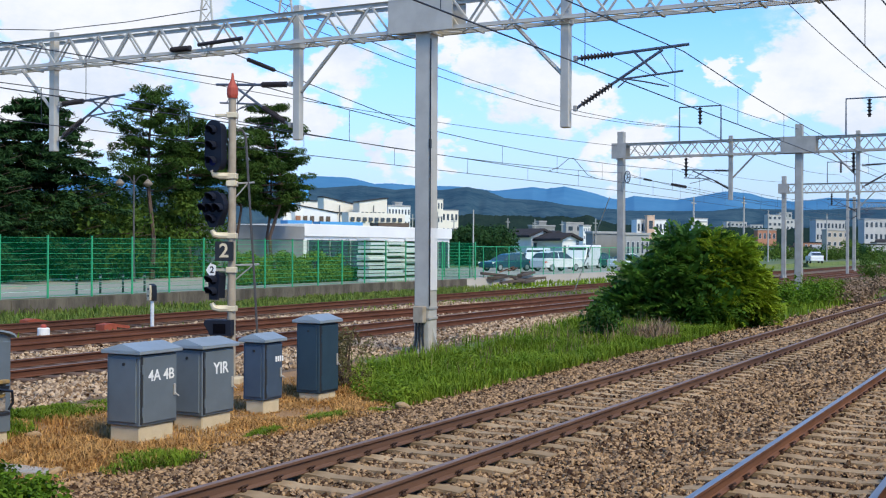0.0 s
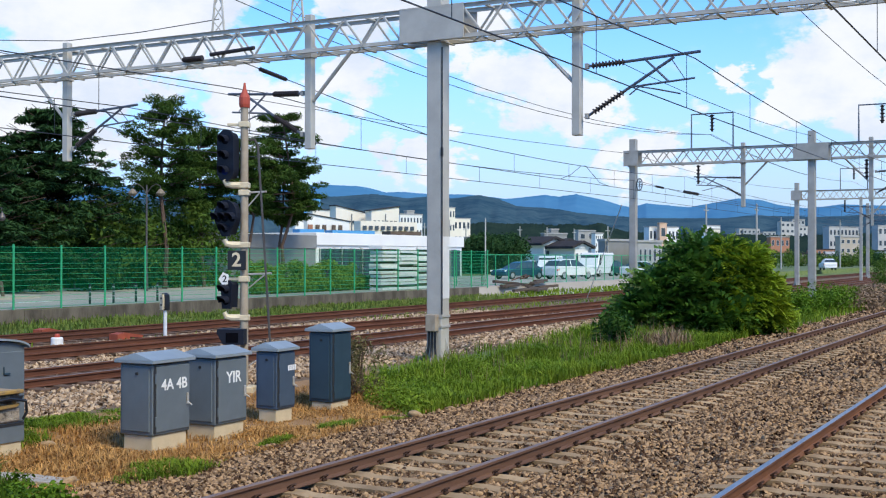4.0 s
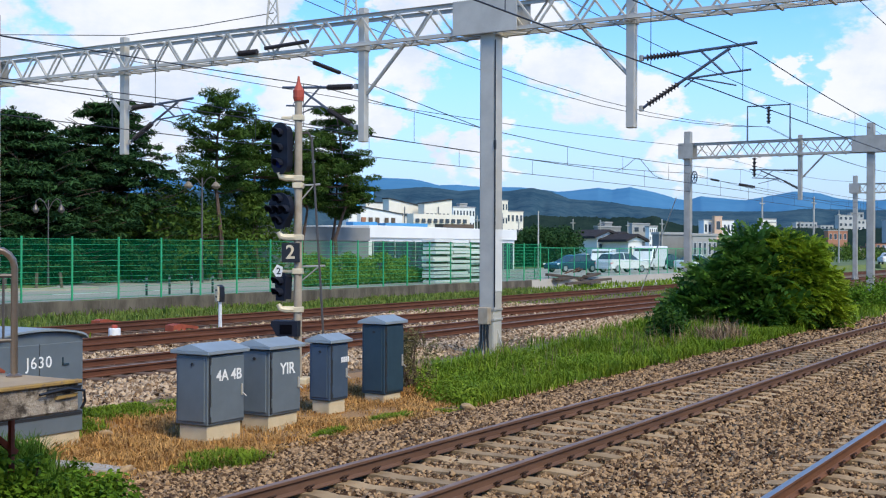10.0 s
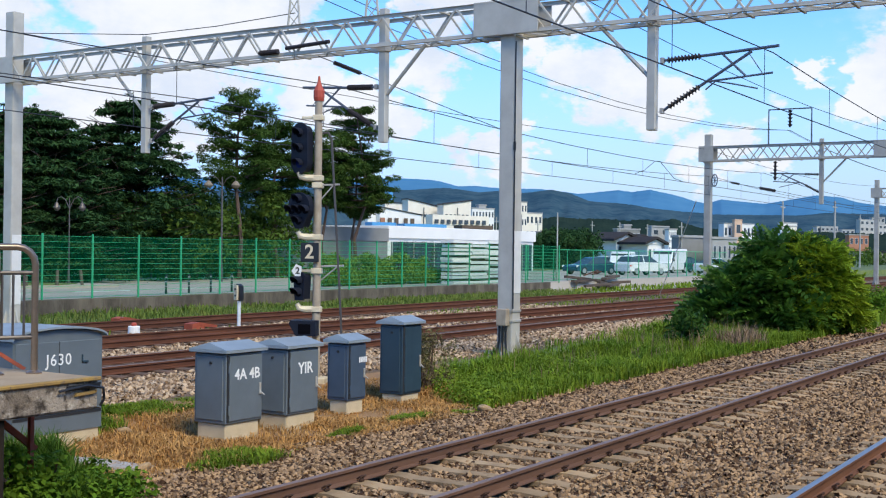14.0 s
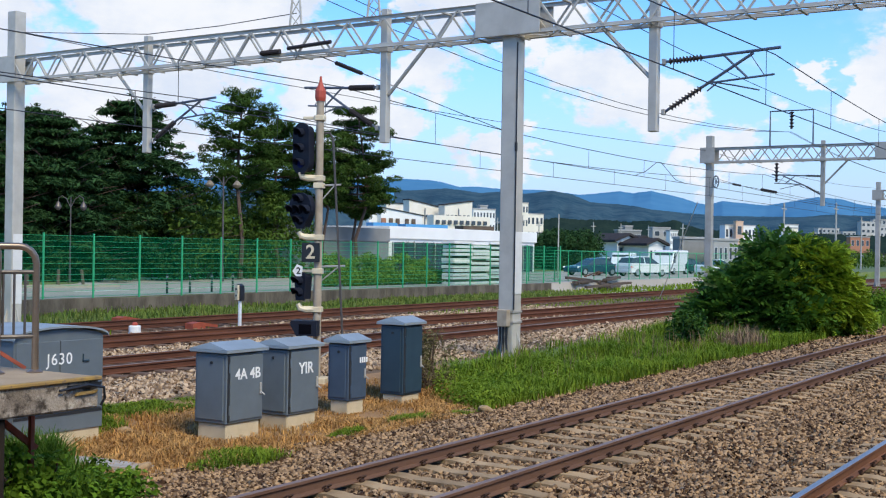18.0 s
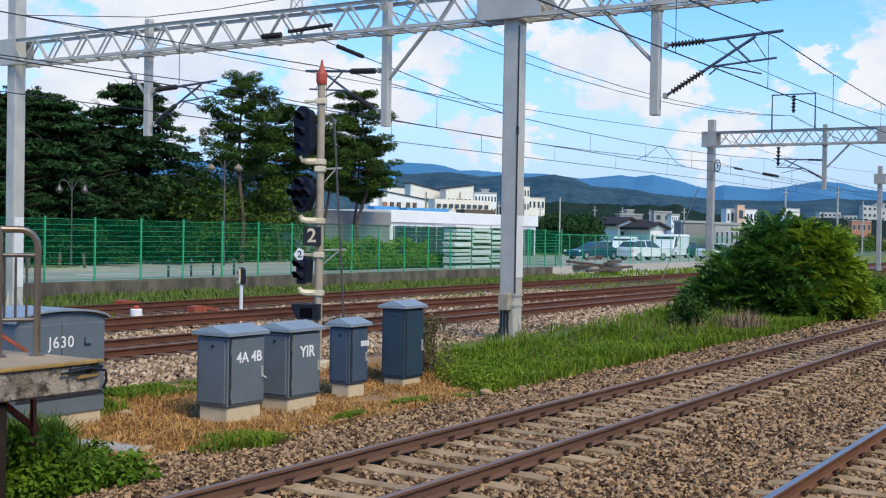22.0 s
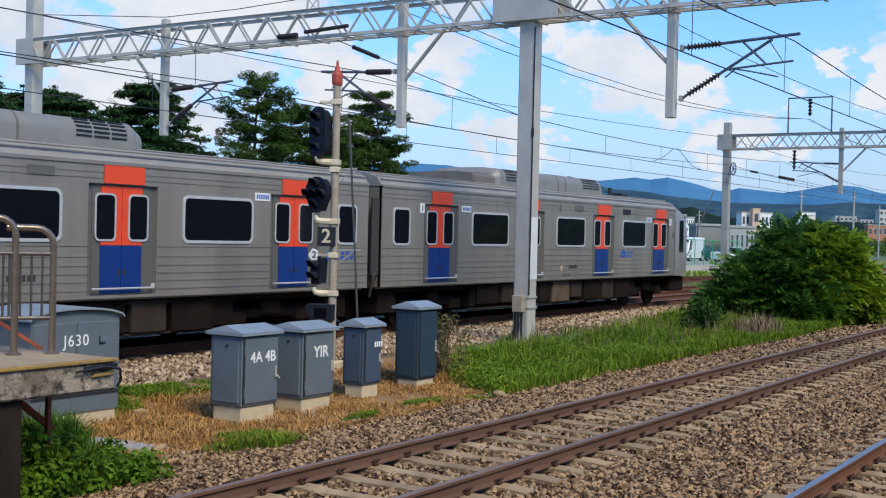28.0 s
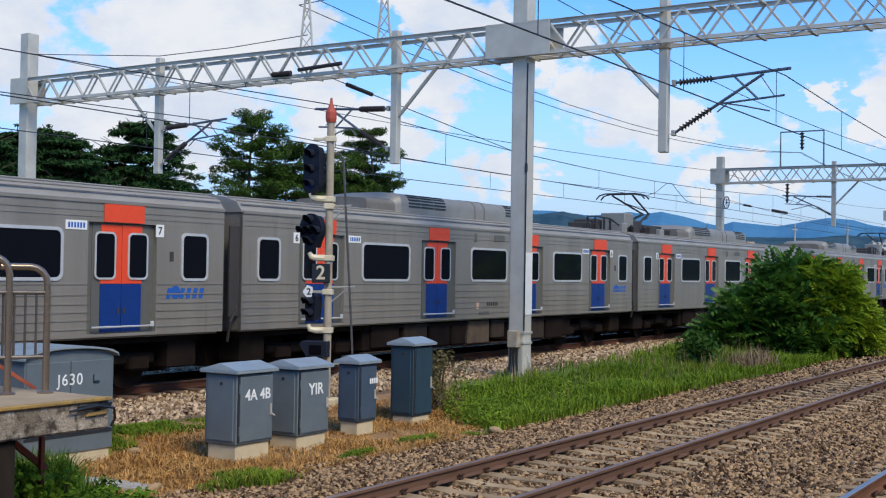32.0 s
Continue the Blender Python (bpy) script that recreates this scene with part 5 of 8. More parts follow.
def cabinet(x0, x1, y0, y1, base, z1, mat, label, text, size, peak=0.09, seam=0.22):
    """Steel cabinet on a concrete plinth with a hipped lid; the door faces the running track."""
    g0 = -0.26
    cab = thing("relay_cabinet", pose(x0, y0, 0), label, "electrical cabinet", "trackside cabinets")
    W, D = x1 - x0, y1 - y0
    part("plinth", Mesh().box(0.03, W - 0.03, 0.03, D - 0.03, g0 - 0.15, base, 0.015), CONCRETE, cab, "pale cast concrete plinth")
    part("body", Mesh().box(0, W, 0, D, base, z1, 0.012), mat, cab)
    o, e = 0.055, 0.045
    lid = Mesh()
    xs, ys = (-o, W + o), (-o, D + o)
    lid.box(xs[0], xs[1], ys[0], ys[1], z1 + 0.012, z1 + 0.012 + e, 0.006)
    zt = z1 + 0.012 + e
    lid.add([(xs[0], ys[0], zt), (xs[1], ys[0], zt), (xs[1], ys[1], zt), (xs[0], ys[1], zt), (xs[0] + 0.02, D / 2, zt + peak), (xs[1] - 0.02, D / 2, zt + peak)],
            [(0, 1, 5, 4), (2, 3, 4, 5), (0, 4, 3), (1, 2, 5)])
    part("lid", lid, LID, cab, "sloping lid in paint lightened for sky sheen")
    door = part("door", Mesh().box(0.05, W - 0.03, -0.022, 0.004, base + 0.04, z1 - 0.03, 0.006), mat, cab)
    part("door_seal", Mesh().box(0.012, 0.042, -0.016, 0.004, base + 0.03, z1 - 0.02, 0.004), SEAM, door)
    part("handle", Mesh().box(W - 0.10, W - 0.065, -0.045, -0.02, base + (z1 - base) * 0.38, base + (z1 - base) * 0.55, 0.008).tube((W - 0.085, -0.04, base + (z1 - base) * 0.42), (W - 0.06, -0.09, base + (z1 - base) * 0.37), 0.009, n=6), GALVA_DIM, door, "grey lever handle")
    side = part("side_panel", Mesh().box(-0.018, 0.004, 0.05, D - 0.05, base + 0.05, z1 - 0.04, 0.006), mat, cab)
    part("lock_boss", Mesh().tube((-0.035, D * 0.45, z1 - 0.12), (-0.01, D * 0.45, z1 - 0.12), 0.02, n=8), SEAM, side)
    for dz in (0.2, 0.8):
        part("hinge", Mesh().tube((0.027, -0.03, base + (z1 - base) * dz - 0.06), (0.027, -0.03, base + (z1 - base) * dz + 0.06), 0.013, n=6), mat, door)
    if text == "bars":
        bars = Mesh()
        for i in range(4):
            bars.box(W * 0.55 + i * 0.055, W * 0.55 + i * 0.055 + 0.038, -0.025, -0.022, z1 - 0.30, z1 - 0.215)
        part("marking", bars, MARKING, door, "worn white marking")
    elif text:
        lettering("marking", text, size, MARKING, door, pose(W * 0.54, -0.0235, z1 - 0.28) @ FACE_CAM, "white painted marking")
    return cab


def build_cabinets():
    cabinet(11.68, 12.40, 10.53, 11.09, -0.02, 0.90, CABINET, "grey steel relay cabinet marked 4A 4B", "4A 4B", 0.20)
    cabinet(12.93, 13.63, 10.53, 11.09, -0.04, 0.88, CABINET, "grey steel relay cabinet marked YIR", "YIR", 0.225)
    cabinet(14.79, 15.26, 10.85, 11.25, -0.05, 0.83, CABINET_MID, "small slate-blue steel relay cabinet", "bars", 0.1)
    cabinet(16.35, 16.92, 10.88, 11.34, -0.11, 1.04, CABINET_DARK, "tall dark blue-grey steel relay cabinet", "", 0.1)
    # the wide locker with an arched lid beyond the platform end
    x0, y0 = 9.30, 11.75
    W, D, z0, z1 = 1.38, 0.95, -0.02, 1.14
    k = thing("equipment_locker", pose(x0, y0, 0), "wide grey steel locker with an arched lid marked J630", "electrical cabinet", "trackside cabinets")
    part("plinth", Mesh().box(0.02, W - 0.02, 0.02, D - 0.02, -0.5, z0 + 0.06, 0.015), CONCRETE, k)
    arch = [(0, z0), (W, z0), (W, z1)] + [(W / 2 + (W / 2) * math.cos(radians(180 * i / 10)), z1 + 0.11 * math.sin(radians(180 * i / 10))) for i in range(1, 10)] + [(0, z1)]
    part("body", Mesh().prism(arch, 0, D, "y"), CABINET, k)
    lid = Mesh()
    pts = [(W / 2 + (W / 2 + 0.04) * math.cos(radians(180 * i / 12)), z1 + 0.005 + 0.125 * math.sin(radians(180 * i / 12))) for i in range(13)]
    out = pts + [(x + (0.0), z + 0.025) for x, z in pts[::-1]]
    lid.prism(out, -0.06, D + 0.06, "y")
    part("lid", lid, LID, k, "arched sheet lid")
    d1 = part("door", Mesh().box(0.03, W / 2 - 0.012, -0.02, 0.004, z0 + 0.25, z1 - 0.03, 0.006), CABINET, k)
    d2 = part("door", Mesh().box(W / 2 + 0.0, W - 0.03, -0.02, 0.004, z0 + 0.25, z1 - 0.03, 0.006), CABINET, k)
    part("door_gap", Mesh().box(W / 2 - 0.012, W / 2, -0.012, 0.004, z0 + 0.25, z1 - 0.03), SEAM, k)
    part("skirt_gap", Mesh().box(0.01, W - 0.01, -0.006, 0.004, z0 + 0.20, z0 + 0.235), SEAM, k)
    for x, z in ((W / 2 + 0.34, z1 - 0.3), (W / 2 + 0.35, z0 + 0.36), (W / 2 - 0.4, z1 - 0.38)):
        part("latch", Mesh().box(x, x + 0.1, -0.04, -0.015, z - 0.012, z + 0.012, 0.004).box(x, x + 0.012, -0.04, -0.015, z - 0.012, z + 0.09, 0.004), CABINET_DARK, k)
    lettering("marking", "J630", 0.20, MARKING, k, pose(W / 2 - 0.02, -0.0235, z1 - 0.26) @ FACE_CAM, "white painted marking", 0.004, 1.15)


build_cabinets()

# ---------------------------------------------------------------- colour-light signal on its mast


def signal_head(parent, name, outline, z, lamps, x=0.0, y=-0.02, hood=0.16):
    """A backing board that faces -x, with hooded lamps."""
    n = len(outline)
    head = part(name, Mesh().prism([(y + p[0], z + p[1]) for p in outline], x - 0.02, x + 0.02, "x"), NAVY_BLACK, parent, m=Matrix.Translation((x, y, 0)) @ pose(0, 0, 0, 0, 0, -30) @ Matrix.Translation((-x, -y, 0)))
    part("lamp_case", Mesh().prism([(y + p[0] * 0.62, z + p[1] * 0.9) for p in outline], x + 0.02, x + 0.2, "x"), NAVY_BLACK, head)
    for ly, lz, lens in lamps:
        h = Mesh()
        k, r = 12, 0.088
        vs, fs = [], []
        for i in range(k + 1):
            a = radians(-20 + 220 * i / k)
            for rr, xx in ((r, x - 0.02), (r, x - 0.02 - hood * (0.55 + 0.45 * max(math.sin(a), 0))), (r - 0.008, x - 0.02 - hood * (0.55 + 0.45 * max(math.sin(a), 0))), (r - 0.008, x - 0.02)):
                vs.append((xx, y + ly + rr * math.cos(a), z + lz + rr * math.sin(a)))
        for i in range(k):
            for j in range(4):
                fs.append((i * 4 + j, i * 4 + (j + 1) % 4, (i + 1) * 4 + (j + 1) % 4, (i + 1) * 4 + j))
        part("lamp_hood", h.add(vs, fs), NAVY_BLACK, head)
        part("lens", Mesh().tube((x - 0.03, y + ly, z + lz), (x - 0.018, y + ly, z + lz), 0.076, n=14), lens, head)
    return head


def build_signal():
    sx, sy = 16.75, 13.0
    s = thing("colour_light_signal", pose(sx, sy, 0, 0, 0, 24), "railway signal mast with dark lamp heads and number plate 2", "railway signal")
    part("mast", Mesh().tube((0, 0, -0.3), (0, 0, 5.0), 0.075, 0.068, 14), MAST, s, "weathered painted steel mast", smooth=True)
    part("mast_cap", Mesh().lathe([(0.085, 4.92), (0.10, 4.98), (0.10, 5.1), (0.06, 5.18), (0.03, 5.26), (0.018, 5.36)], (0, 0, 0), 12), RED_CAP, s, "faded red cap")
    part("foot", Mesh().box(-0.2, 0.2, -0.2, 0.2, -0.3, 0.02, 0.02), CONCRETE, s)
    y0 = 0.30
    oval = [(0.20 * math.cos(radians(a)), (0.26 if a < 180 else -0.26) + 0.20 * math.sin(radians(a))) for a in list(range(0, 181, 20)) + list(range(180, 361, 20))]
    signal_head(s, "upper_head", oval, 4.07, [(0, 0.27, LENS_DARK), (0, 0.0, LENS_DARK), (0, -0.27, LENS_BLUE)], -0.12, y0)
    shield = [(0.27 * math.cos(radians(a)), 0.04 + 0.27 * math.sin(radians(a))) for a in range(-45, 226, 18)] + [(-0.08, -0.33), (0.08, -0.33)]
    signal_head(s, "subsidiary_head", shield, 2.98, [(0, 0.19, LENS_DARK), (0.0, 0.0, LENS_DARK), (-0.17, 0.0, LENS_DARK), (0.17, 0.0, LENS_DARK), (0.0, -0.19, LENS_DARK)], -0.12, y0)
    small = [(0.10, -0.24), (0.14, 0.2), (0.08, 0.26), (-0.08, 0.26), (-0.14, 0.2), (-0.10, -0.24)]
    signal_head(s, "shunt_head", small, 1.62, [(0.0, 0.1, LENS_DARK), (0.0, -0.1, LENS_DARK)], -0.12, y0 - 0.02, 0.2)
    for z, w_ in ((4.62, 0.3), (3.55, 0.34), (3.42, 0.05), (2.50, 0.34), (1.90, 0.3), (1.22, 0.3)):
        b = Mesh().box(-0.09, 0.09, -0.09, 0.09, z - 0.05, z + 0.05, 0.01).box(-0.05, 0.02, 0.0, w_, z - 0.025, z + 0.025, 0.008)
        part("bracket", b, CREAM, s, "chipped cream enamel bracket")
    for z in (3.55, 2.50, 1.22):
        part("lamp_joint", Mesh().path([(-0.04, 0.06, z), (-0.07, 0.2, z), (-0.09, 0.29, z + 0.02), (-0.1, 0.33, z + 0.1)], [0.06, 0.06, 0.055, 0.04], 8), CREAM, s, smooth=True)
    plate = part("number_plate", Mesh().box(-0.16, -0.09, 0.0 - 0.06, 0.26, 2.06, 2.40, 0.008), BLACK, s, "black plate with figure 2")
    lettering("figure", "2", 0.34, CREAM, plate, pose(-0.163, 0.10, 2.23) @ pose(0, 0, 0, 90, 0, -90))
    tag = part("route_plate", Mesh().prism([(0.24, 1.82), (0.34, 1.78), (0.42, 1.90), (0.34, 2.02), (0.24, 1.98)], -0.16, -0.15, "x"), WHITE, s, "white arrow plate with figure 2")
    lettering("figure", "2", 0.16, BLACK, tag, pose(-0.163, 0.31, 1.90) @ pose(0, 0, 0, 90, 0, -90))
    box_ = part("route_indicator", Mesh().prism([(-0.06, 1.03), (-0.06, 0.76), (0.30, 0.76), (0.42, 0.97), (0.40, 1.03)], -0.30, 0.06, "x"), NAVY_BLACK, s, "black hooded box at the foot")
    part("indicator_window", Mesh().box(-0.31, -0.295, 0.03, 0.25, 0.80, 0.97), LENS_DARK, box_)
    # climbing rail on the far side
    lad = part("ladder_rail", Mesh().path([(0.0, -0.08, 4.35), (0.0, -0.18, 4.36), (0.0, -0.24, 4.25), (0.0, -0.42, 1.5), (0.0, -0.52, -0.2)], 0.021, 6), RAIL_BAR, s)
    for z in (0.62, 1.98, 3.42):
        dx = -0.24 - (4.25 - z) * 0.066
        part("stay", Mesh().tube((0, 0, z), (0, dx - 0.1, z + 0.02), 0.018, n=5).tube((0, -0.03, z - 0.28), (0, dx + 0.02, z), 0.013, n=5), GALVA_DIM, lad)


build_signal()


def build_small_trackside():
    d = thing("dwarf_signal", pose(27.6, 24.4, -0.05), "white-posted dwarf signal with a black head among the sidings", "railway signal")
    part("post", Mesh().tube((0, 0, -0.1), (0, 0, 0.72), 0.055, n=12), WHITE, d)
    part("head", Mesh().prism([(-0.10, 0.72), (0.09, 0.72), (0.13, 0.86), (0.13, 1.10), (0.04, 1.24), (-0.09, 1.18), (-0.11, 0.9)], -0.07, 0.09, "x"), BLACK, d, m=pose(0, 0, 0, 0, 0, -12))
    part("face", Mesh().prism([(-0.05, 0.74), (0.08, 0.74), (0.09, 1.0), (0.07, 1.20), (-0.05, 1.20), (-0.06, 1.0)], -0.14, -0.068, "x"), CREAM, d, m=pose(0, 0, 0, 0, 0, -12))
    part("lamp", Mesh().tube((-0.15, 0.01, 1.08), (-0.135, 0.01, 1.08), 0.035, n=10).tube((-0.15, 0.01, 0.88), (-0.135, 0.01, 0.88), 0.035, n=10), BLACK, d, m=pose(0, 0, 0, 0, 0, -12))
    c = thing("cable_marker", pose(23.64, 24.75, -0.14), "white drum-shaped marker with a red knob in the ballast", "track marker")
    part("drum", Mesh().lathe([(0.165, -0.1), (0.165, 0.19), (0.14, 0.215)], (0, 0, 0), 16), WHITE, c)
    part("knob", Mesh().lathe([(0.08, 0.22), (0.08, 0.27), (0.05, 0.31)], (0, 0, 0), 12), RED_CAP, c)
    for x, y, a in ((26.97, 28.6, 6), (26.58, 25.0, -4)):
        b = thing("point_lever_case", pose(x, y, -0.16, 0, 0, a), "rust-red point machine case beside a siding", "point machine", "point machines")
        part("case", Mesh().prism([(-0.5, 0.0), (0.5, 0.0), (0.5, 0.10), (0.2, 0.14), (-0.2, 0.21), (-0.5, 0.17)], -0.18, 0.18, "y"), RED_STEEL, b)
        part("rod", Mesh().tube((0.0, -0.15, 0.06), (0.0, -0.8, 0.04), 0.025, n=6), RUST, b)


build_small_trackside()

# ---------------------------------------------------------------- end of the island platform with its railing


def build_island_platform():
    p = thing("island_platform", None, "stained concrete platform end with a worn yellow edge", "platform", kind="structure")
    x1, y0, y1, z1 = 7.62, 8.38, 14.5, 1.10
    part("deck_slab", Mesh().box(-40, x1 - 0.012, y0 + 0.03, y1, z1 - 0.29, z1 - 0.012, 0.02), OLD_CONCRETE, p, "streaked concrete edge beam")
    part("deck_surface", Mesh().box(-40, x1 - 0.03, y0 + 0.075, y1 - 0.02, z1 - 0.02, z1, 0.004), DECK, p)
    part("yellow_edge", Mesh().box(-40, x1, y0, y0 + 0.075, z1 - 0.032, z1 + 0.004, 0.008), YELLOW, p, "worn yellow edge strip")
    part("broken_edge", Mesh().prism([(x1 - 0.3, z1 - 0.155), (x1 - 0.08, z1 - 0.145), (x1 - 0.05, z1 - 0.12), (x1 - 0.28, z1 - 0.125)], y0 + 0.0, y0 + 0.04, "y"), YELLOW, p)
    part("edge_crack", Mesh().prism([(x1 - 0.4, z1 - 0.1), (x1 - 0.02, z1 - 0.09), (x1 - 0.0, z1 - 0.05), (x1 - 0.38, z1 - 0.06)], y0 + 0.008, y0 + 0.04, "y"), BLACK, p)
    part("hanging_cable", Mesh().path([(x1 - 0.5, y0 - 0.01, z1 - 0.09), (x1 - 0.2, y0 - 0.03, z1 - 0.06), (x1 + 0.0, y0 - 0.02, z1 - 0.1), (x1 + 0.03, y0, z1 - 0.2), (x1 + 0.0, y0 + 0.02, z1 - 0.27)], 0.013, 5), BLACK, p)
    for x in (6.16, 2.6, -1.0):
        part("pier", Mesh().box(x - 0.75, x + 0.50, y0 + 0.10, y0 + 0.75, -0.6, z1 - 0.28, 0.03), PIER_DARK, p, "dark concrete pier")
    r = thing("platform_railing", None, "stainless tube railing with dark bars at the platform end", "railing")
    # two bays of bent tube across the platform end
    for (ax, ay), (bx, by), h in (((7.43, 9.08), (7.06, 9.28), 1.18), ((7.12, 9.23), (5.9, 9.9), 1.27)):
        a, b = Vector((ax, ay, z1)), Vector((bx, by, z1))
        d = (b - a).normalized()
        pts = [a, a + Vector((0, 0, h - 0.16))] + [a + d * (0.16 - 0.16 * math.cos(t)) + Vector((0, 0, h - 0.16 + 0.16 * math.sin(t))) for t in (0.4, 0.8, 1.2, 1.57)] + [b - d * 0.0 + Vector((0, 0, h))]
        bay = part("bent_tube", Mesh().path(pts, 0.033, 10), STAINLESS, r, smooth=True)
        part("foot_flange", Mesh().lathe([(0.075, 0.0), (0.075, 0.012), (0.045, 0.03)], tuple(a), 12), STAINLESS, bay)
        for zz in (0.34, 0.94):
            part("cross_bar", Mesh().tube(a + Vector((0, 0, zz)), b + Vector((0, 0, zz)), 0.02, n=8), RAIL_BAR, bay)
        n = max(3, int((b - a).length / 0.105))
        for i in range(1, n + 1):
            q = a.lerp(b, i / (n + 0.3))
            part("bar", Mesh().tube(q + Vector((0, 0, 0.34)), q + Vector((0, 0, 0.94)), 0.013, n=6), RAIL_BAR, bay)
    part("red_stay", Mesh().tube((7.62, 9.45, 1.1), (7.2, 9.75, 1.45), 0.024, n=4), RED_STEEL, r, "red oxide steel stay")
    lg = thing("steel_steps", None, "red oxide steel legs of steps beneath the platform end", "stair")
    part("leg", Mesh().tube((7.5, 9.2, -0.2), (7.5, 9.2, 0.82), 0.03, n=4), RED_STEEL, lg)
    part("leg", Mesh().tube((7.0, 9.24, 0.81), (7.58, 9.24, 0.36), 0.04, n=4), RED_STEEL, lg)


build_island_platform()

# ---------------------------------------------------------------- boundary wall, fence, street


def build_boundary():
    wall = thing("wall_boundary", None, "low mossy concrete retaining wall along the street", "wall", kind="structure")
    for i in range(16):
        x0 = -6 + i * 4.5
        part("wall_panel", Mesh().box(x0, x0 + 4.49, WALL_Y - 0.02, WALL_Y + 0.18, -0.5, STREET_Z - 0.02 + 0.012 * math.sin(i * 2.1), 0.015), DARK_CONCRETE, wall)
    # green mesh fence, one bay after another
    pitch, z0, h = 2.22, STREET_Z, 2.24
    post = Mesh().box(-0.03, 0.03, -0.03, 0.03, -0.1, h + 0.05, 0.006).data("post", FENCE_GREEN)
    strand = Mesh().box(0, pitch, -0.006, 0.006, -0.006, 0.006).data("mesh_wire", FENCE_GREEN)
    heights = [0.06 + j * (h - 0.1) / 11 for j in range(12)]
    net = Mesh().add([(0.03, 0.01, 0.03), (pitch - 0.03, 0.01, 0.03), (pitch - 0.03, 0.01, h - 0.02), (0.03, 0.01, h - 0.02)], [(0, 1, 2, 3)])
    net_data = net.data("mesh_panel", FENCE_NET)
    for i in range(27):
        x = 7.37 + i * pitch
        f = thing("fence_bay", pose(x, WALL_Y + 0.08, z0), "green coated wire mesh fence bay on the wall", "fence", "street fence bays")
        part("post", post, FENCE_GREEN, f)
        for z in heights:
            part("mesh_wire", strand, FENCE_GREEN, f, m=pose(0, 0, z))
        part("mesh_panel", net_data, FENCE_NET, f)
    # lower fence round the parking place
    h2 = 2.02
    post2 = Mesh().box(-0.025, 0.025, -0.025, 0.025, -0.1, h2, 0.005).data("post", FENCE_GREEN)
    top_data = Mesh().box(0, 2.0, -0.018, 0.018, h2 - 0.05, h2, 0).data("top_rail", FENCE_GREEN)
    mid_data = Mesh().box(0, 2.0, -0.006, 0.006, h2 * 0.5, h2 * 0.5 + 0.012).data("middle_wire", FENCE_GREEN)
    low_data = Mesh().box(0, 2.0, -0.006, 0.006, 0.05, 0.07).data("lower_wire", FENCE_GREEN)
    net2 = Mesh().add([(0.02, 0.008, 0.05), (1.98, 0.008, 0.05), (1.98, 0.008, h2 - 0.05), (0.02, 0.008, h2 - 0.05)], [(0, 1, 2, 3)]).data("mesh_panel", netting("thin_green_mesh", (0.02, 0.22, 0.12), 0.12))
    for i in range(17):
        f = thing("fence_bay", pose(67.6 + i * 2.0, WALL_Y + 0.6, STREET_Z), "low green chain-link fence bay by parked cars", "fence", "parking fence bays")
        part("post", post2, FENCE_GREEN, f)
        part("top_rail", top_data, FENCE_GREEN, f)
        part("middle_wire", mid_data, FENCE_GREEN, f)
        part("lower_wire", low_data, FENCE_GREEN, f)
        part("mesh_panel", net2, FENCE_NET, f)
    # far end of the street fence, turned away from the line
    for i in range(4):
        f = thing("fence_bay", pose(67.4, WALL_Y + 0.1 + i * 2.22, z0, 0, 0, 90), "green coated wire mesh fence bay on the wall", "fence", "street fence bays")
        part("post", post, FENCE_GREEN, f)
        for z in heights:
            part("mesh_wire", strand, FENCE_GREEN, f, m=pose(0, 0, z))
        part("mesh_panel", net_data, FENCE_NET, f)
    # posts and low rails beside the footway
    bollard = Mesh().lathe([(0.07, -0.1), (0.07, 0.62), (0.05, 0.68)], (0, 0, 0), 8).data("timber_post", WOOD)
    for i in range(9):
        thing("footway_post", pose(42.3 + i * 1.45, 49.2 + 0.2 * math.sin(i), STREET_Z, rand(-3, 3), rand(-3, 3), 0), "short weathered timber post beside the footway", "post", "footway posts", data=bollard)
    for i, (x, y, lean) in enumerate(((32.6, 42.4, 0), (33.9, 42.0, -3), (35.2, 41.6, 2), (36.3, 41.25, -9))):
        thing("footway_post", pose(x, y, STREET_Z + 0.12, 0, lean, 0), "short leaning timber post on the traffic island", "post", "island posts", data=bollard)
    banded = Mesh().lathe([(0.045, -0.1), (0.045, 0.74), (0.03, 0.78)], (0, 0, 0), 8).data("banded_post", BLACK)
    for i in range(4):
        kp = thing("kerb_post", pose(34.25 + i * 1.28, 34.1, STREET_Z), "slim dark banded post at the kerb", "post", "kerb posts")
        part("shaft", banded, BLACK, kp)
        for z in (0.28, 0.46, 0.64):
            part("reflective_band", Mesh().lathe([(0.049, z), (0.049, z + 0.05)], (0, 0, 0), 8), WALL_GREY, kp)
    isle = Mesh().prism([(8, 43.4), (31, 42.7), (36.6, 40.9), (38.3, 41.1), (39.0, 42.4), (37.5, 44.6), (33, 46.2), (8, 46.8)], STREET_Z - 0.1, STREET_Z + 0.13, "z")
    thing("traffic_island", None, "low pale-kerbed traffic island with worn grass", "traffic island", kind="structure", data=isle.data("traffic_island", WALL_SAND))
    turf = Mesh().prism([(8, 43.8), (31, 43.1), (35.6, 41.7), (37.2, 42.6), (36.3, 44.2), (32.7, 45.8), (8, 46.4)], STREET_Z + 0.12, STREET_Z + 0.17, "z")
    thing("lawn", None, "worn turf on the traffic island", "lawn", kind="structure", data=turf.data("lawn", VERGE))
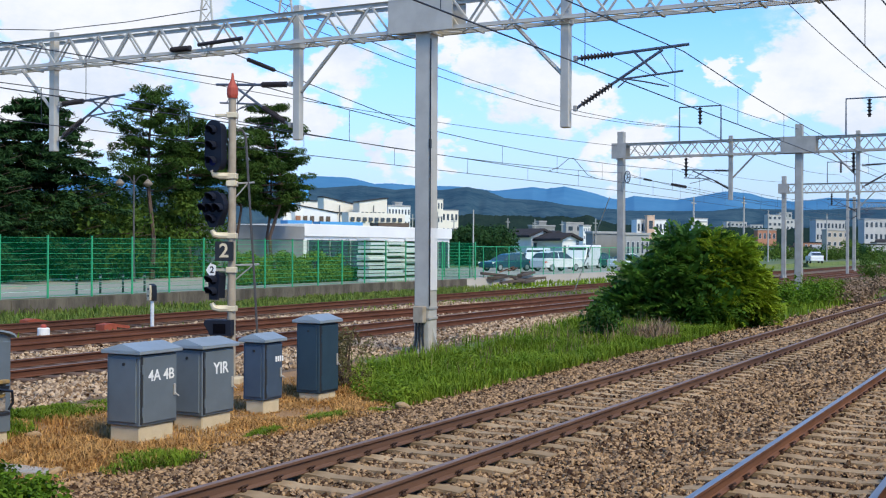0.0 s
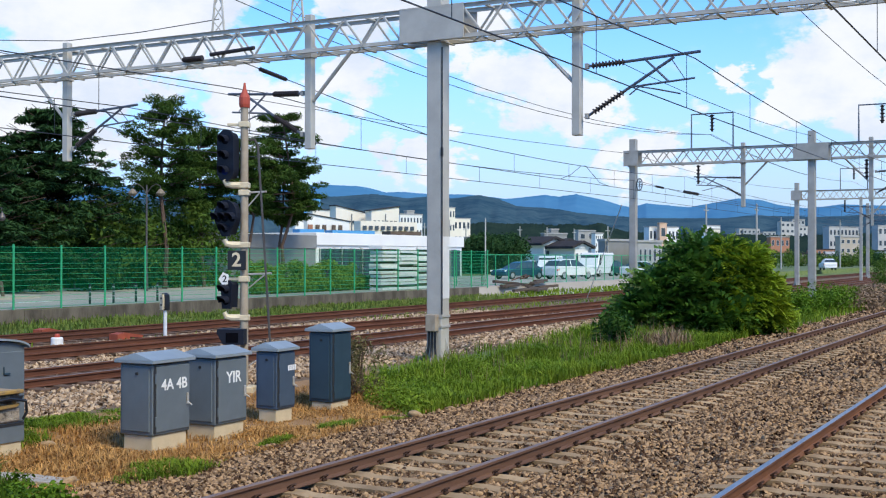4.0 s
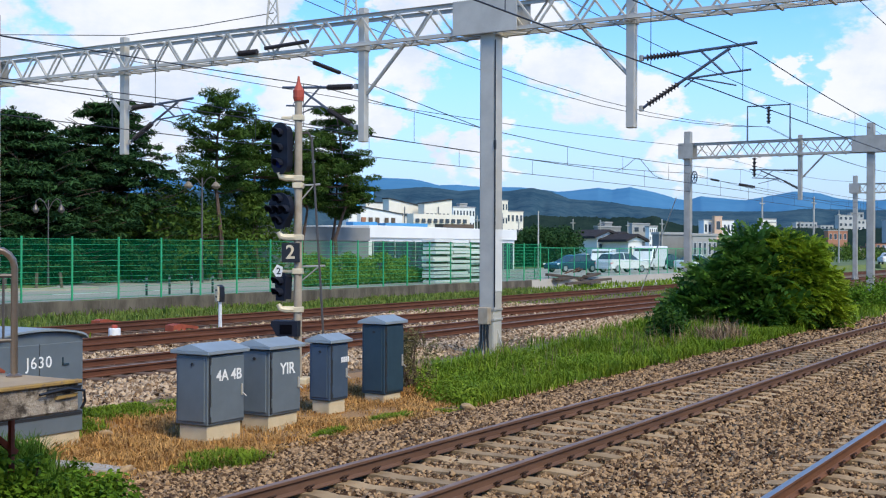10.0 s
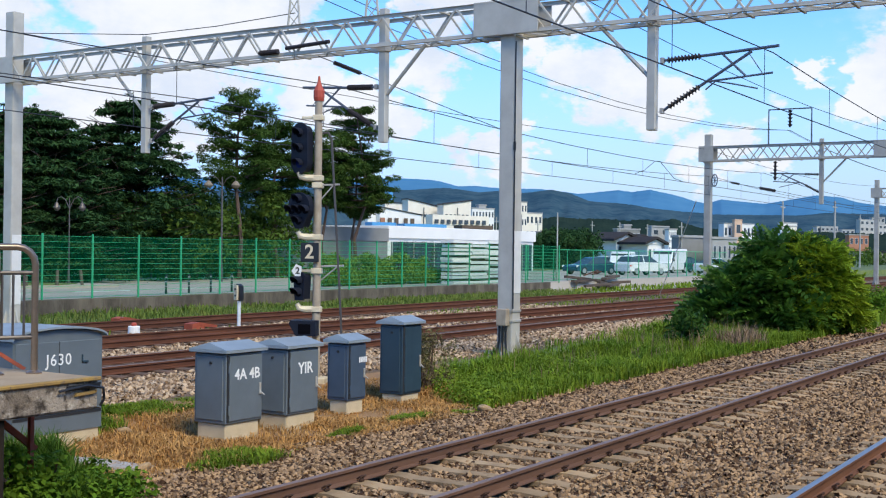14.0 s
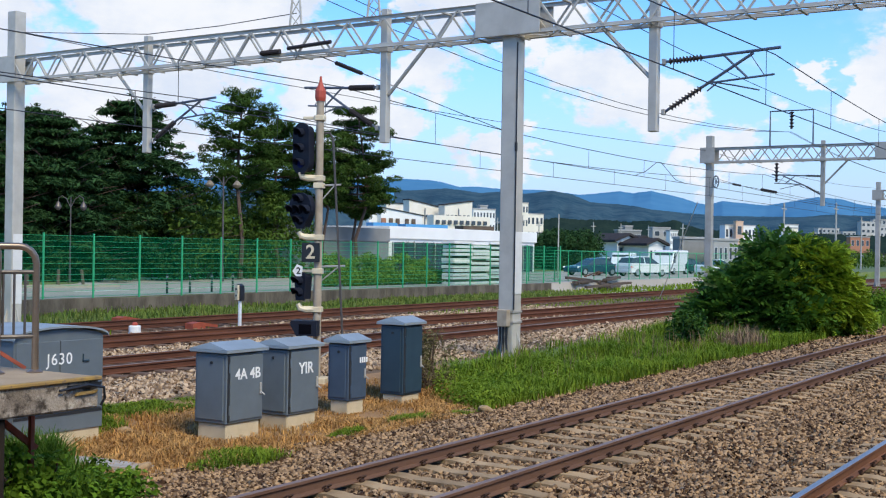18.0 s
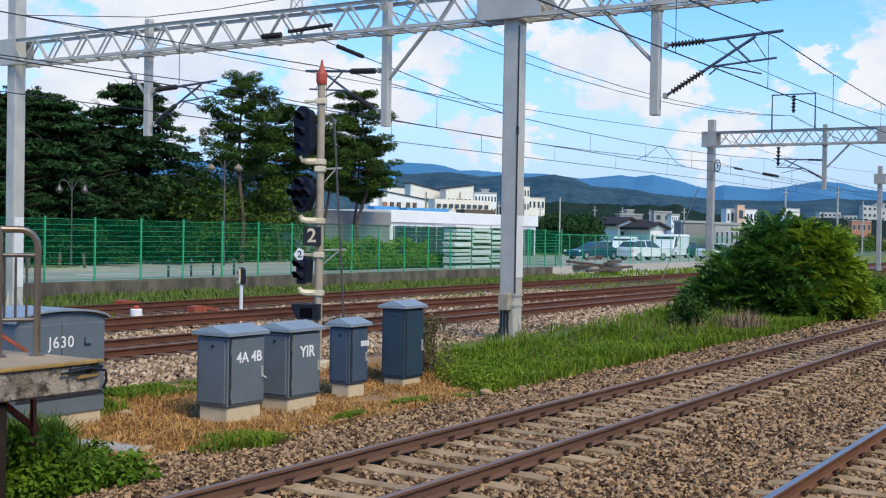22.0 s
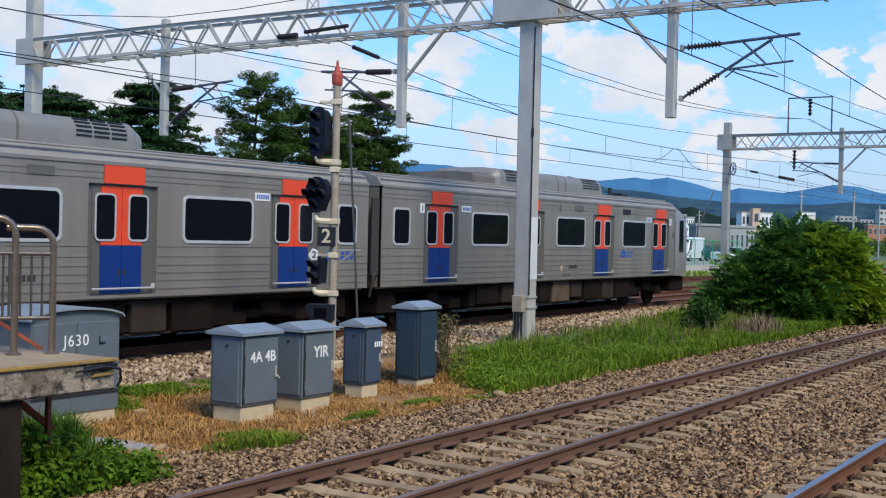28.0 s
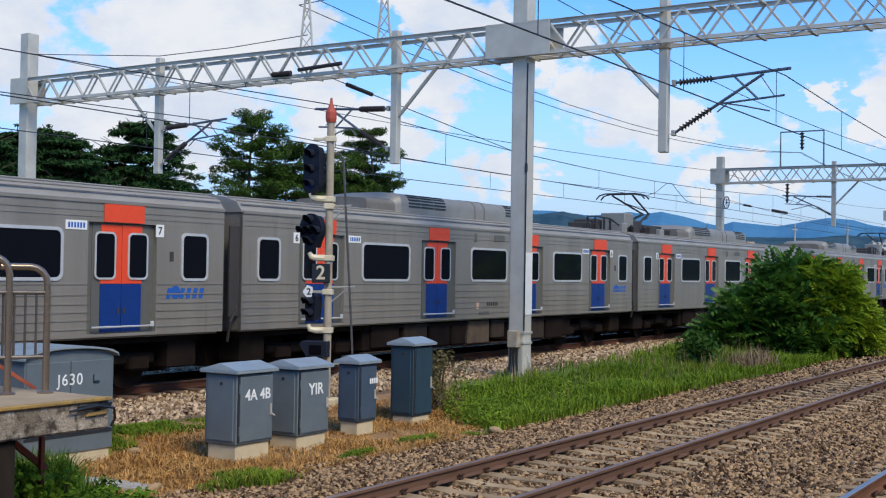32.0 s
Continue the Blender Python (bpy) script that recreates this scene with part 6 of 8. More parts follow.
    for x0, x1, y in ((27.5, 30.2, 37.5), (32.8, 35.8, 37.8), (38.6, 41.6, 38.0), (20.0, 24.8, 37.2)):
        thing("road_marking", None, "worn white line painted on the street", "road marking", "street lines", "structure", data=Mesh().box(x0, x1, y - 0.06, y + 0.06, STREET_Z - 0.02, STREET_Z + 0.006).data("road_marking", MARKING))
    lawn = Mesh().prism([(20, 47.6), (38, 47.8), (44, 48.7), (110, 48.7), (110, 64), (20, 64)], STREET_Z - 0.1, STREET_Z + 0.08, "z")
    thing("lawn", None, "shaded lawn beneath the street trees", "lawn", kind="structure", data=lawn.data("lawn", VERGE))
    kerb = Mesh().box(44, 110, 48.45, 48.66, STREET_Z - 0.1, STREET_Z + 0.14, 0.02)
    thing("kerb", None, "pale concrete kerb along the lawn", "kerb", kind="structure", data=kerb.data("kerb", WALL_GREY))


build_boundary()


def build_street_lamps():
    for x, y, h, k, pole, lan in ((48.95, 44.6, 5.75, 1.0, RAIL_BAR, LANTERN), (36.7, 42.6, 4.05, 0.6, RAIL_BAR, RAIL_BAR)):
        s = thing("street_lamp", pose(x, y, STREET_Z), "street lamp with two curled arms and bell lanterns", "street lamp", "street lamps")
        part("pole", Mesh().lathe([(0.10 * k, 0), (0.085 * k, 0.8), (0.055 * k, 1.0), (0.045 * k, h - 0.2), (0.03 * k, h)], (0, 0, 0), 10), pole, s, smooth=True)
        for d in (-1, 1):
            u = Vector((0.55, -0.83, 0)) * d * (0.4 + 0.6 * k)
            part("arm", Mesh().path([(0, 0, h - 0.5), tuple(u * 0.25 + Vector((0, 0, h - 0.1))), tuple(u * 0.5 + Vector((0, 0, h + 0.05))), tuple(u * 0.72 + Vector((0, 0, h - 0.05))), tuple(u * 0.75 + Vector((0, 0, h - 0.25)))], 0.02, 5), pole, s)
            part("lantern", Mesh().lathe([(0.04 * k, 0.12), (0.12 * k, 0.06), (0.26 * k, -0.12), (0.24 * k, -0.18), (0.10 * k, -0.28)], tuple(u * 0.75 + Vector((0, 0, h - 0.33))), 10), lan, s)


build_street_lamps()

# ---------------------------------------------------------------- vegetation


def spray(centres, ups, size, count, seed, spread=0.8, shape=(1.0, 0.36)):
    """Many small leaves round centres: a rhombus each, facing mostly along ups. Returns verts and faces."""
    rng = np.random.default_rng(seed)
    n = len(centres) * count
    c = np.repeat(np.asarray(centres, dtype=float), count, axis=0)
    u = np.repeat(np.asarray(ups, dtype=float), count, axis=0) + rng.normal(0, spread, (n, 3))
    u /= np.linalg.norm(u, axis=1, keepdims=True) + 1e-9
    t = rng.normal(0, 1, (n, 3))
    t -= (t * u).sum(1, keepdims=True) * u
    t /= np.linalg.norm(t, axis=1, keepdims=True) + 1e-9
    b = np.cross(u, t)
    s = size * rng.uniform(0.6, 1.3, (n, 1))
    verts = np.stack([c - t * s * shape[0], c + b * s * shape[1], c + t * s * shape[0], c - b * s * shape[1]], 1)
    verts[:, 2] -= u * s * 0.25
    return verts.reshape(-1, 3), np.arange(n * 4).reshape(-1, 4)


def crown_points(clumps, per, leaf, seed, shape=(1.0, 0.5)):
    """Leaves round clumps, as bare vertices and faces."""
    rng = np.random.default_rng(seed)
    cs, us = [], []
    for x, y, z, r in clumps:
        d = rng.normal(0, 1, (int(per * r * r), 3))
        d /= np.linalg.norm(d, axis=1, keepdims=True)
        cs.append(np.array([x, y, z]) + d * r * rng.uniform(0.3, 1.0, (len(d), 1)) ** 0.5)
        us.append(d * 0.6 + np.array([0, 0, 0.7]))
    return spray(np.concatenate(cs), np.concatenate(us), leaf, 1, seed, 0.5, shape)


def crown(name, mat, clumps, per, leaf, seed, squash=1.0, outward=0.7, shape=(1.0, 0.36), spread=0.55):
    """A crown of leaf clumps: clumps = list of (x, y, z, radius)."""
    rng = np.random.default_rng(seed)
    cs, us = [], []
    for x, y, z, r in clumps:
        k = int(per * r * r)
        d = rng.normal(0, 1, (k, 3))
        d /= np.linalg.norm(d, axis=1, keepdims=True)
        rad = r * rng.uniform(0.25, 1.0, (k, 1)) ** 0.5
        p = d * rad * np.array([1, 1, squash])
        cs.append(p + np.array([x, y, z]))
        us.append(d * outward + np.array([0, 0, 0.6]))
    v, f = spray(np.concatenate(cs), np.concatenate(us), leaf, 1, seed, spread, shape)
    return fast_mesh(name, v, f, mat)


def limb(m, p, q, r0, r1, sag=0.0, rng=random):
    p, q = Vector(p), Vector(q)
    pts = []
    for i in range(5):
        f = i / 4
        pts.append(p.lerp(q, f) + Vector((rng.uniform(-1, 1), rng.uniform(-1, 1), rng.uniform(-0.5, 0.5))) * 0.06 * (q - p).length * math.sin(f * math.pi) - Vector((0, 0, sag * math.sin(f * math.pi))))
    m.path(pts, [r0 + (r1 - r0) * i / 4 for i in range(5)], 6)


def pine(x, y, h, seed, label, bare=0.45, wide=2.2, trunk=0.16, tilt=0.0):
    """Pine with a bare red-brown trunk and flat pads of needles."""
    rng = random.Random(seed)
    t = thing("pine_tree", pose(x, y, STREET_Z, 0, 0, rng.uniform(0, 360)), label, "tree", "street pines")
    wood = Mesh()
    top = Vector((rng.uniform(-0.4, 0.4) + tilt, rng.uniform(-0.4, 0.4), h))
    limb(wood, (0, 0, -0.3), top, trunk, 0.04, 0, rng)
    clumps = []
    z = h * bare
    while z < h * 0.97:
        f = (z - h * bare) / (h * (1 - bare))
        reach = wide * (1.0 - 0.6 * f * f) * (0.6 + 0.4 * min(1, f * 4))
        for k in range(5 if f < 0.8 else 3):
            a = rng.uniform(0, 2 * math.pi)
            L = reach * rng.uniform(0.6, 1.1)
            base = top * (z / h)
            base.z = z
            tip = base + Vector((math.cos(a) * L, math.sin(a) * L, rng.uniform(0.0, 0.5)))
            limb(wood, base, tip, 0.045, 0.015, 0.1, rng)
            for g in (0.5, 0.8, 1.05):
                q = base.lerp(tip, g)
                clumps.append((q.x + rng.uniform(-0.25, 0.25), q.y + rng.uniform(-0.25, 0.25), q.z + rng.uniform(0.05, 0.25), rng.uniform(0.42, 0.75)))
        z += rng.uniform(0.42, 0.68)
    clumps.append((top.x, top.y, h, 0.5))
    part("trunk", wood, BARK, t, "red-brown bare trunk", smooth=True)
    part("crown", crown("crown", NEEDLES, clumps, 320, 0.165, seed, 0.38, 0.4, (1.0, 0.2), 0.4), NEEDLES, t)
    return t


def conifer(h, wide, seed, label="tall dark green conifer behind the fence"):
    """Broad conifer: spaced tiers of long boughs, each a flat fan of sprays that droops at its tip, with dark gaps between."""
    rng = random.Random(seed)
    t = thing("conifer_tree", pose(0, 0, 0), label, "tree", "street conifers")
    wood = Mesh()
    limb(wood, (0, 0, -0.3), (0, 0, h), 0.2, 0.03, 0, rng)
    clumps = []
    z = h * 0.06
    while z < h * 0.98:
        f = z / h
        reach = wide * (1 - f) ** 0.64 + 0.2
        turn = rng.uniform(0, 6.28)
        count = 12 if f < 0.5 else 11 if f < 0.8 else 8
        for k in range(count):
            a = turn + 6.283 * k / count + rng.uniform(-0.3, 0.3)
            L = reach * rng.uniform(0.66, 1.15)
            rise = rng.uniform(0.05, 0.30) * L + 0.25 * f * L
            base, tip = Vector((0, 0, z + rng.uniform(-0.2, 0.2))), Vector((math.cos(a) * L, math.sin(a) * L, z + rise))
            limb(wood, base, tip, 0.04, 0.012, 0.0, rng)
            side = Vector((-math.sin(a), math.cos(a), 0))
            for g in (0.3, 0.5, 0.68, 0.84, 1.0):
                q = base.lerp(tip, g)
                drop = 0.30 * L * g ** 3
                for w_ in ((-0.2, 0.2) if g > 0.45 else (0.0,)):
                    e = q + side * (w_ * L * (1.15 - g) + rng.uniform(-0.12, 0.12))
                    clumps.append((e.x, e.y, e.z - drop + rng.uniform(-0.06, 0.08), rng.uniform(0.34, 0.6) * (1.15 - 0.25 * f)))
        z += rng.uniform(0.62, 0.86)
    clumps.append((0, 0, h, 0.3))
    part("trunk", wood, BARK, t, smooth=True)
    part("crown", crown("crown", FIR, clumps, 150, 0.20, seed, 0.26, 0.25, (1.0, 0.26), 0.28), FIR, t)
    return t


def shrub_mass(name, label, clumps, mat, per, leaf, seed, category="bush", shape=(1.0, 0.4), group=""):
    t = thing(name, None, label, category, group)
    wood = Mesh()
    rng = random.Random(seed)
    cx = sum(c[0] for c in clumps) / len(clumps)
    cy = sum(c[1] for c in clumps) / len(clumps)
    low = min(c[2] - c[3] for c in clumps)
    for x, y, z, r in clumps[::3]:
        limb(wood, (cx + rng.uniform(-0.2, 0.2) + 0.35 * (x - cx), cy + 0.35 * (y - cy), low), (x, y, z), 0.035, 0.01, 0, rng)
    part("stem", wood, BARK, t)
    part("crown", crown("crown", mat, clumps, per, leaf, seed, 0.9, 0.8, shape), mat, t)
    return t


def build_trees():
    pine(53.1, 47.0, 10.9, 3, "tall pine with flat needle pads behind the fence", 0.47, 2.9)
    pine(57.4, 47.6, 9.5, 8, "pine leaning among others behind the fence", 0.50, 2.4, 0.13, 0.6)
    pine(61.6, 47.4, 9.3, 15, "pine with several bare limbs behind the fence", 0.50, 2.6, 0.13, -0.4)
    pine(64.9, 47.0, 11.2, 21, "tall pine with a dense domed crown behind the fence", 0.42, 3.1, 0.15)
    pine(66.2, 48.2, 8.6, 33, "pine with a dense domed crown behind the fence", 0.46, 2.2, 0.12)
    a = conifer(10.6, 6.0, 4)
    a.matrix_basis = pose(48.4, 51.2, STREET_Z)
    b = conifer(9.5, 5.3, 19)
    b.matrix_basis = pose(43.2, 52.9, STREET_Z)
    for src, x, y, rz, s in ((a, 36.9, 47.5, 70, 0.86), (b, 38.6, 46.2, 200, 0.93), (a, 33.2, 46.5, 300, 0.90), (b, 46.0, 50.5, 20, 0.86), (b, 35.0, 50.5, 140, 1.0), (b, 30.0, 47, 40, 1.02), (a, 26.8, 48.0, 250, 0.9), (b, 24.0, 47, 110, 0.95)):
        c = copy_thing(src, pose(x * 1.085, y * 1.085, STREET_Z, 0, 0, rz))
        c.scale = (s, s, s)
    # broad-leaved growth behind the pines
    rng = random.Random(12)
    for i, (x, y, w_, h) in enumerate(((50.8, 48.4, 2.2, 5.0), (53.8, 49.0, 2.6, 5.8), (56.8, 48.6, 2.4, 5.6), (59.6, 50.0, 2.2, 4.4), (48.6, 49.5, 2.0, 5.6))):
        cl = [(x + rng.uniform(-w_, w_), y + rng.uniform(-1.5, 1.5), rng.uniform(0.6, h) * (0.85 + 0.15 * rng.random()), rng.uniform(0.7, 1.1)) for _ in range(40)]
        shrub_mass("broadleaf_tree", "light green broad-leaved tree behind the pines", cl, LEAVES, 170, 0.155, 40 + i, "tree", (1.0, 0.45), "background trees")
    # overgrown hedge just behind the fence
    cl = [(46.6 + i * 0.27 + rng.uniform(-0.15, 0.15), 36.0 + rng.uniform(-0.35, 0.35), STREET_Z + rng.uniform(0.15, 1.15) * (1 - 0.3 * max(0, i - 30) / 10), 0.42) for i in range(41)] + [(46.6 + i * 0.45, 36.0 + rng.uniform(-0.2, 0.2), STREET_Z + 1.25 + 0.2 * math.sin(i * 0.9), 0.36) for i in range(22)] + [(46.8 + i * 0.55, 35.7, STREET_Z + 0.4, 0.45) for i in range(20)]
    shrub_mass("hedge", "bright green overgrown hedge behind the fence", cl, HEDGE, 1900, 0.07, 77, "hedge", (1.0, 0.5))
    for i, x in enumerate((65.5, 66.3, 67.3, 68.5, 69.7)):
        cl = [(x + rng.uniform(-0.1, 0.1), 44 + rng.uniform(-0.1, 0.1), STREET_Z + 0.3 + 0.26 * k, 0.42 - 0.03 * k) for k in range(9)]
        shrub_mass("cypress", "slim dark cypress before the white building", cl, FIR, 420, 0.07, 90 + i, "tree", (1.0, 0.3), "cypresses")

build_trees()


def compound_leaves(clumps, stalks, seed, size=0.42, pairs=5, broad=0.115):
    """Feathered leaves: a drooping stalk with paired leaflets, springing outward from the skins of clumps."""
    rng = np.random.default_rng(seed)
    out = []
    for x, y, z, r in clumps:
        k = int(stalks * r * r)
        d = rng.normal(0, 1, (k, 3))
        d /= np.linalg.norm(d, axis=1, keepdims=True)
        d[:, 2] = np.abs(d[:, 2]) * 0.9 - 0.25
        p = np.array([x, y, z]) + d * r * rng.uniform(0.55, 0.9, (k, 1))
        ax = d + rng.normal(0, 0.3, (k, 3)) + np.array([0, 0, 0.05])
        ax /= np.linalg.norm(ax, axis=1, keepdims=True)
        sd = np.cross(ax, np.array([0, 0, 1.0]) + rng.normal(0, 0.25, (k, 3)))
        sd /= np.linalg.norm(sd, axis=1, keepdims=True) + 1e-9
        nn = np.cross(sd, ax)
        L = size * rng.uniform(0.6, 1.25, (k, 1))
        for j in range(pairs):
            f = (j + 0.6) / pairs
            for s in (-1, 1):
                base = p + ax * L * f - nn * L * 0.30 * f * f
                tipv = base + (sd * s * 0.9 + ax * 0.5) * L * 0.42 * (1.1 - 0.5 * f) - nn * L * 0.13
                wv = ax * L * broad
                mid = base * 0.55 + tipv * 0.45 + nn * L * 0.03
                out.append(np.stack([base, mid - wv, tipv, mid + wv], 1))
    v = np.concatenate(out).reshape(-1, 3)
    return v, np.arange(len(v)).reshape(-1, 4)


def build_bush():
    rng = random.Random(6)
    cx, cy = 39.3, 11.2
    right, ahead = Vector((0.28, -0.96, 0)), Vector((0.96, 0.28, 0))

    def heap(a0, a1, count, high, seed):
        """Clumps over the skin of a dome between two places along the bush's width, none in its middle."""
        r_, out = random.Random(seed), []
        for i in range(count):
            a = r_.uniform(a0, a1)
            top = high * math.sqrt(max(0.10, 1 - abs(a) ** (3.6 if a < 0 else 6.0))) * (1.0 if a > -0.5 else 0.86)
            th = r_.uniform(0.02, 1.0)
            z = -0.1 + th * (top - 0.4)
            w_ = 2.34 * (1 - 0.16 * (z / 3.3) ** 2)
            deep = 1.7 * math.sqrt(max(0.1, 1 - a * a * 0.8)) * math.sqrt(max(0.08, 1 - (z / 3.2) ** 2))
            d = -deep * r_.uniform(0.55, 1.0) if r_.random() < 0.72 else deep * r_.uniform(-0.5, 1.0)
            q = Vector((cx, cy, 0)) + right * (a * w_) + ahead * d
            out.append((q.x, q.y, z + 0.1, r_.uniform(0.34, 0.62)))
        return out
    for name, label, a0, a1, count, high, mat, stalks, size, pairs, broad, seed in (
            ("large_bush", "big dark green bush with long feathered leaves beside the track", -0.97, 0.42, 105, 2.95, BUSH_DARK, 95, 0.62, 5, 0.12, 9),
            ("large_bush", "big yellow-green bush with small leaves beside the track", 0.22, 1.0, 95, 3.05, BUSH, 190, 0.34, 5, 0.13, 23)):
        t = thing(name, None, label, "bush", "bushes beside the track")
        clumps = heap(a0, a1, count, high, seed)
        wood = Mesh()
        mx, my = sum(c[0] for c in clumps) / count, sum(c[1] for c in clumps) / count
        for x, y, z, r in clumps[::2]:
            limb(wood, (mx + 0.25 * (x - mx), my + 0.25 * (y - my), -0.3), (x, y, z), 0.05, 0.012, 0, rng)
        part("stem", wood, BARK, t)
        v, f = compound_leaves(clumps, stalks, seed, size, pairs, broad)
        part("foliage", fast_mesh("foliage", v, f, mat), mat, t)
        # Inner leaves take one fixed green, meant as shade within the crown.
        inner = crown("inner_foliage", WEED, [(c[0] * 0.8 + mx * 0.2, c[1] * 0.8 + my * 0.2, c[2] * 0.88, c[3] * 1.05) for c in clumps], 150, 0.14, 17, 0.9, 0.7, (1.0, 0.45))
        part("inner_foliage", inner, WEED, t, "inner leaves in a green chosen as crown shade")
    # smaller shrubs along the strip
    cl = [(30.5 + rng.uniform(-0.5, 0.5), 11.12 + rng.uniform(-0.45, 0.45), rng.uniform(-0.05, 0.66), rng.uniform(0.2, 0.34)) for _ in range(30)]
    shrub_mass("small_shrub", "dark green rounded shrub in the grass strip", cl, SHRUB, 620, 0.085, 51, "bush", (1.0, 0.36))
    for k, (x, y, w_, h, mat) in enumerate(((53.0, 11.0, 1.6, 0.9, WEED), (57, 10.2, 1.8, 0.75, WEED), (60, 9.4, 2.6, 0.45, STRAW), (66, 9.6, 2.6, 0.5, STRAW), (82, 10.9, 1.5, 1.7, LEAVES), (76, 9.6, 3.0, 0.5, STRAW))):
        cl = [(x + rng.uniform(-w_, w_), y + rng.uniform(-0.9, 0.9), rng.uniform(0.0, h), rng.uniform(0.35, 0.6)) for _ in range(26)]
        shrub_mass("wayside_shrub", "scrubby wayside shrub between the tracks", cl, mat, 330, 0.09, 60 + k, "bush", (1.0, 0.4), "wayside shrubs")
    # ragged dead shrub beside the tall cabinet
    cl = [(18.0 + rng.uniform(-0.42, 0.42), 11.5 + rng.uniform(-0.4, 0.4), rng.uniform(-0.15, 0.78), rng.uniform(0.14, 0.24)) for _ in range(46)]
    shrub_mass("dry_shrub", "ragged brown half-dead shrub beside the tall cabinet", cl, OLIVE, 1500, 0.04, 71, "bush", (1.0, 0.26))


build_bush()


def blades(name, label, spots, mat, seed, height, width, lean=0.5, kind="stuff", category="grass"):
    """Grass blades: bent strips of two quads. spots: array of (x, y, z, height factor)."""
    rng = np.random.default_rng(seed)
    s = np.asarray(spots, dtype=float)
    n = len(s)
    a = rng.uniform(0, 2 * np.pi, n)
    d = np.stack([np.cos(a), np.sin(a), np.zeros(n)], 1)
    w_ = np.stack([-np.sin(a), np.cos(a), np.zeros(n)], 1) * (width * rng.uniform(0.6, 1.3, n))[:, None]
    h = (height * s[:, 3] * rng.uniform(0.55, 1.15, n))[:, None]
    base = s[:, :3]
    b = lean * rng.uniform(0.2, 1.0, n)[:, None]
    mid = base + np.array([0, 0, 1.0]) * h * 0.6 + d * h * b * 0.25
    tip = base + np.array([0, 0, 1.0]) * h * (1 - 0.35 * b) + d * h * b
    v = np.stack([base - w_, base + w_, mid + w_ * 0.75, mid - w_ * 0.75, tip + w_ * 0.12, tip - w_ * 0.12], 1).reshape(-1, 3)
    k = np.arange(n)[:, None] * 6
    f = np.concatenate([k + np.array([[0, 1, 2, 3]]), k + np.array([[3, 2, 4, 5]])], 0)
    return thing(name, None, label, category, kind=kind, data=fast_mesh(name, v, f, mat))


def scatter(n, seed, x0, x1, y0, y1, keep):
    rng = np.random.default_rng(seed)
    x, y = rng.uniform(x0, x1, n), rng.uniform(y0, y1, n)
    out = []
    for a, b, r in zip(x, y, rng.random(n)):
        k = keep(a, b)
        if k > 0 and r < k:
            out.append((a, b, ground_z(b) - 0.02, 0.72 + 0.55 * noise.noise((a * 0.8, b * 0.8, 0.3)) + 0.3 * noise.noise((a * 2.6, b * 2.6, 1.3))))
    return out


def patch(x, y, cx, cy, rx, ry):
    d = ((x - cx) / rx) ** 2 + ((y - cy) / ry) ** 2
    return max(0.0, min(1.0, 1.6 * (1 - d) + 0.8 * noise.noise((x * 1.3, y * 1.3, 4.0))))


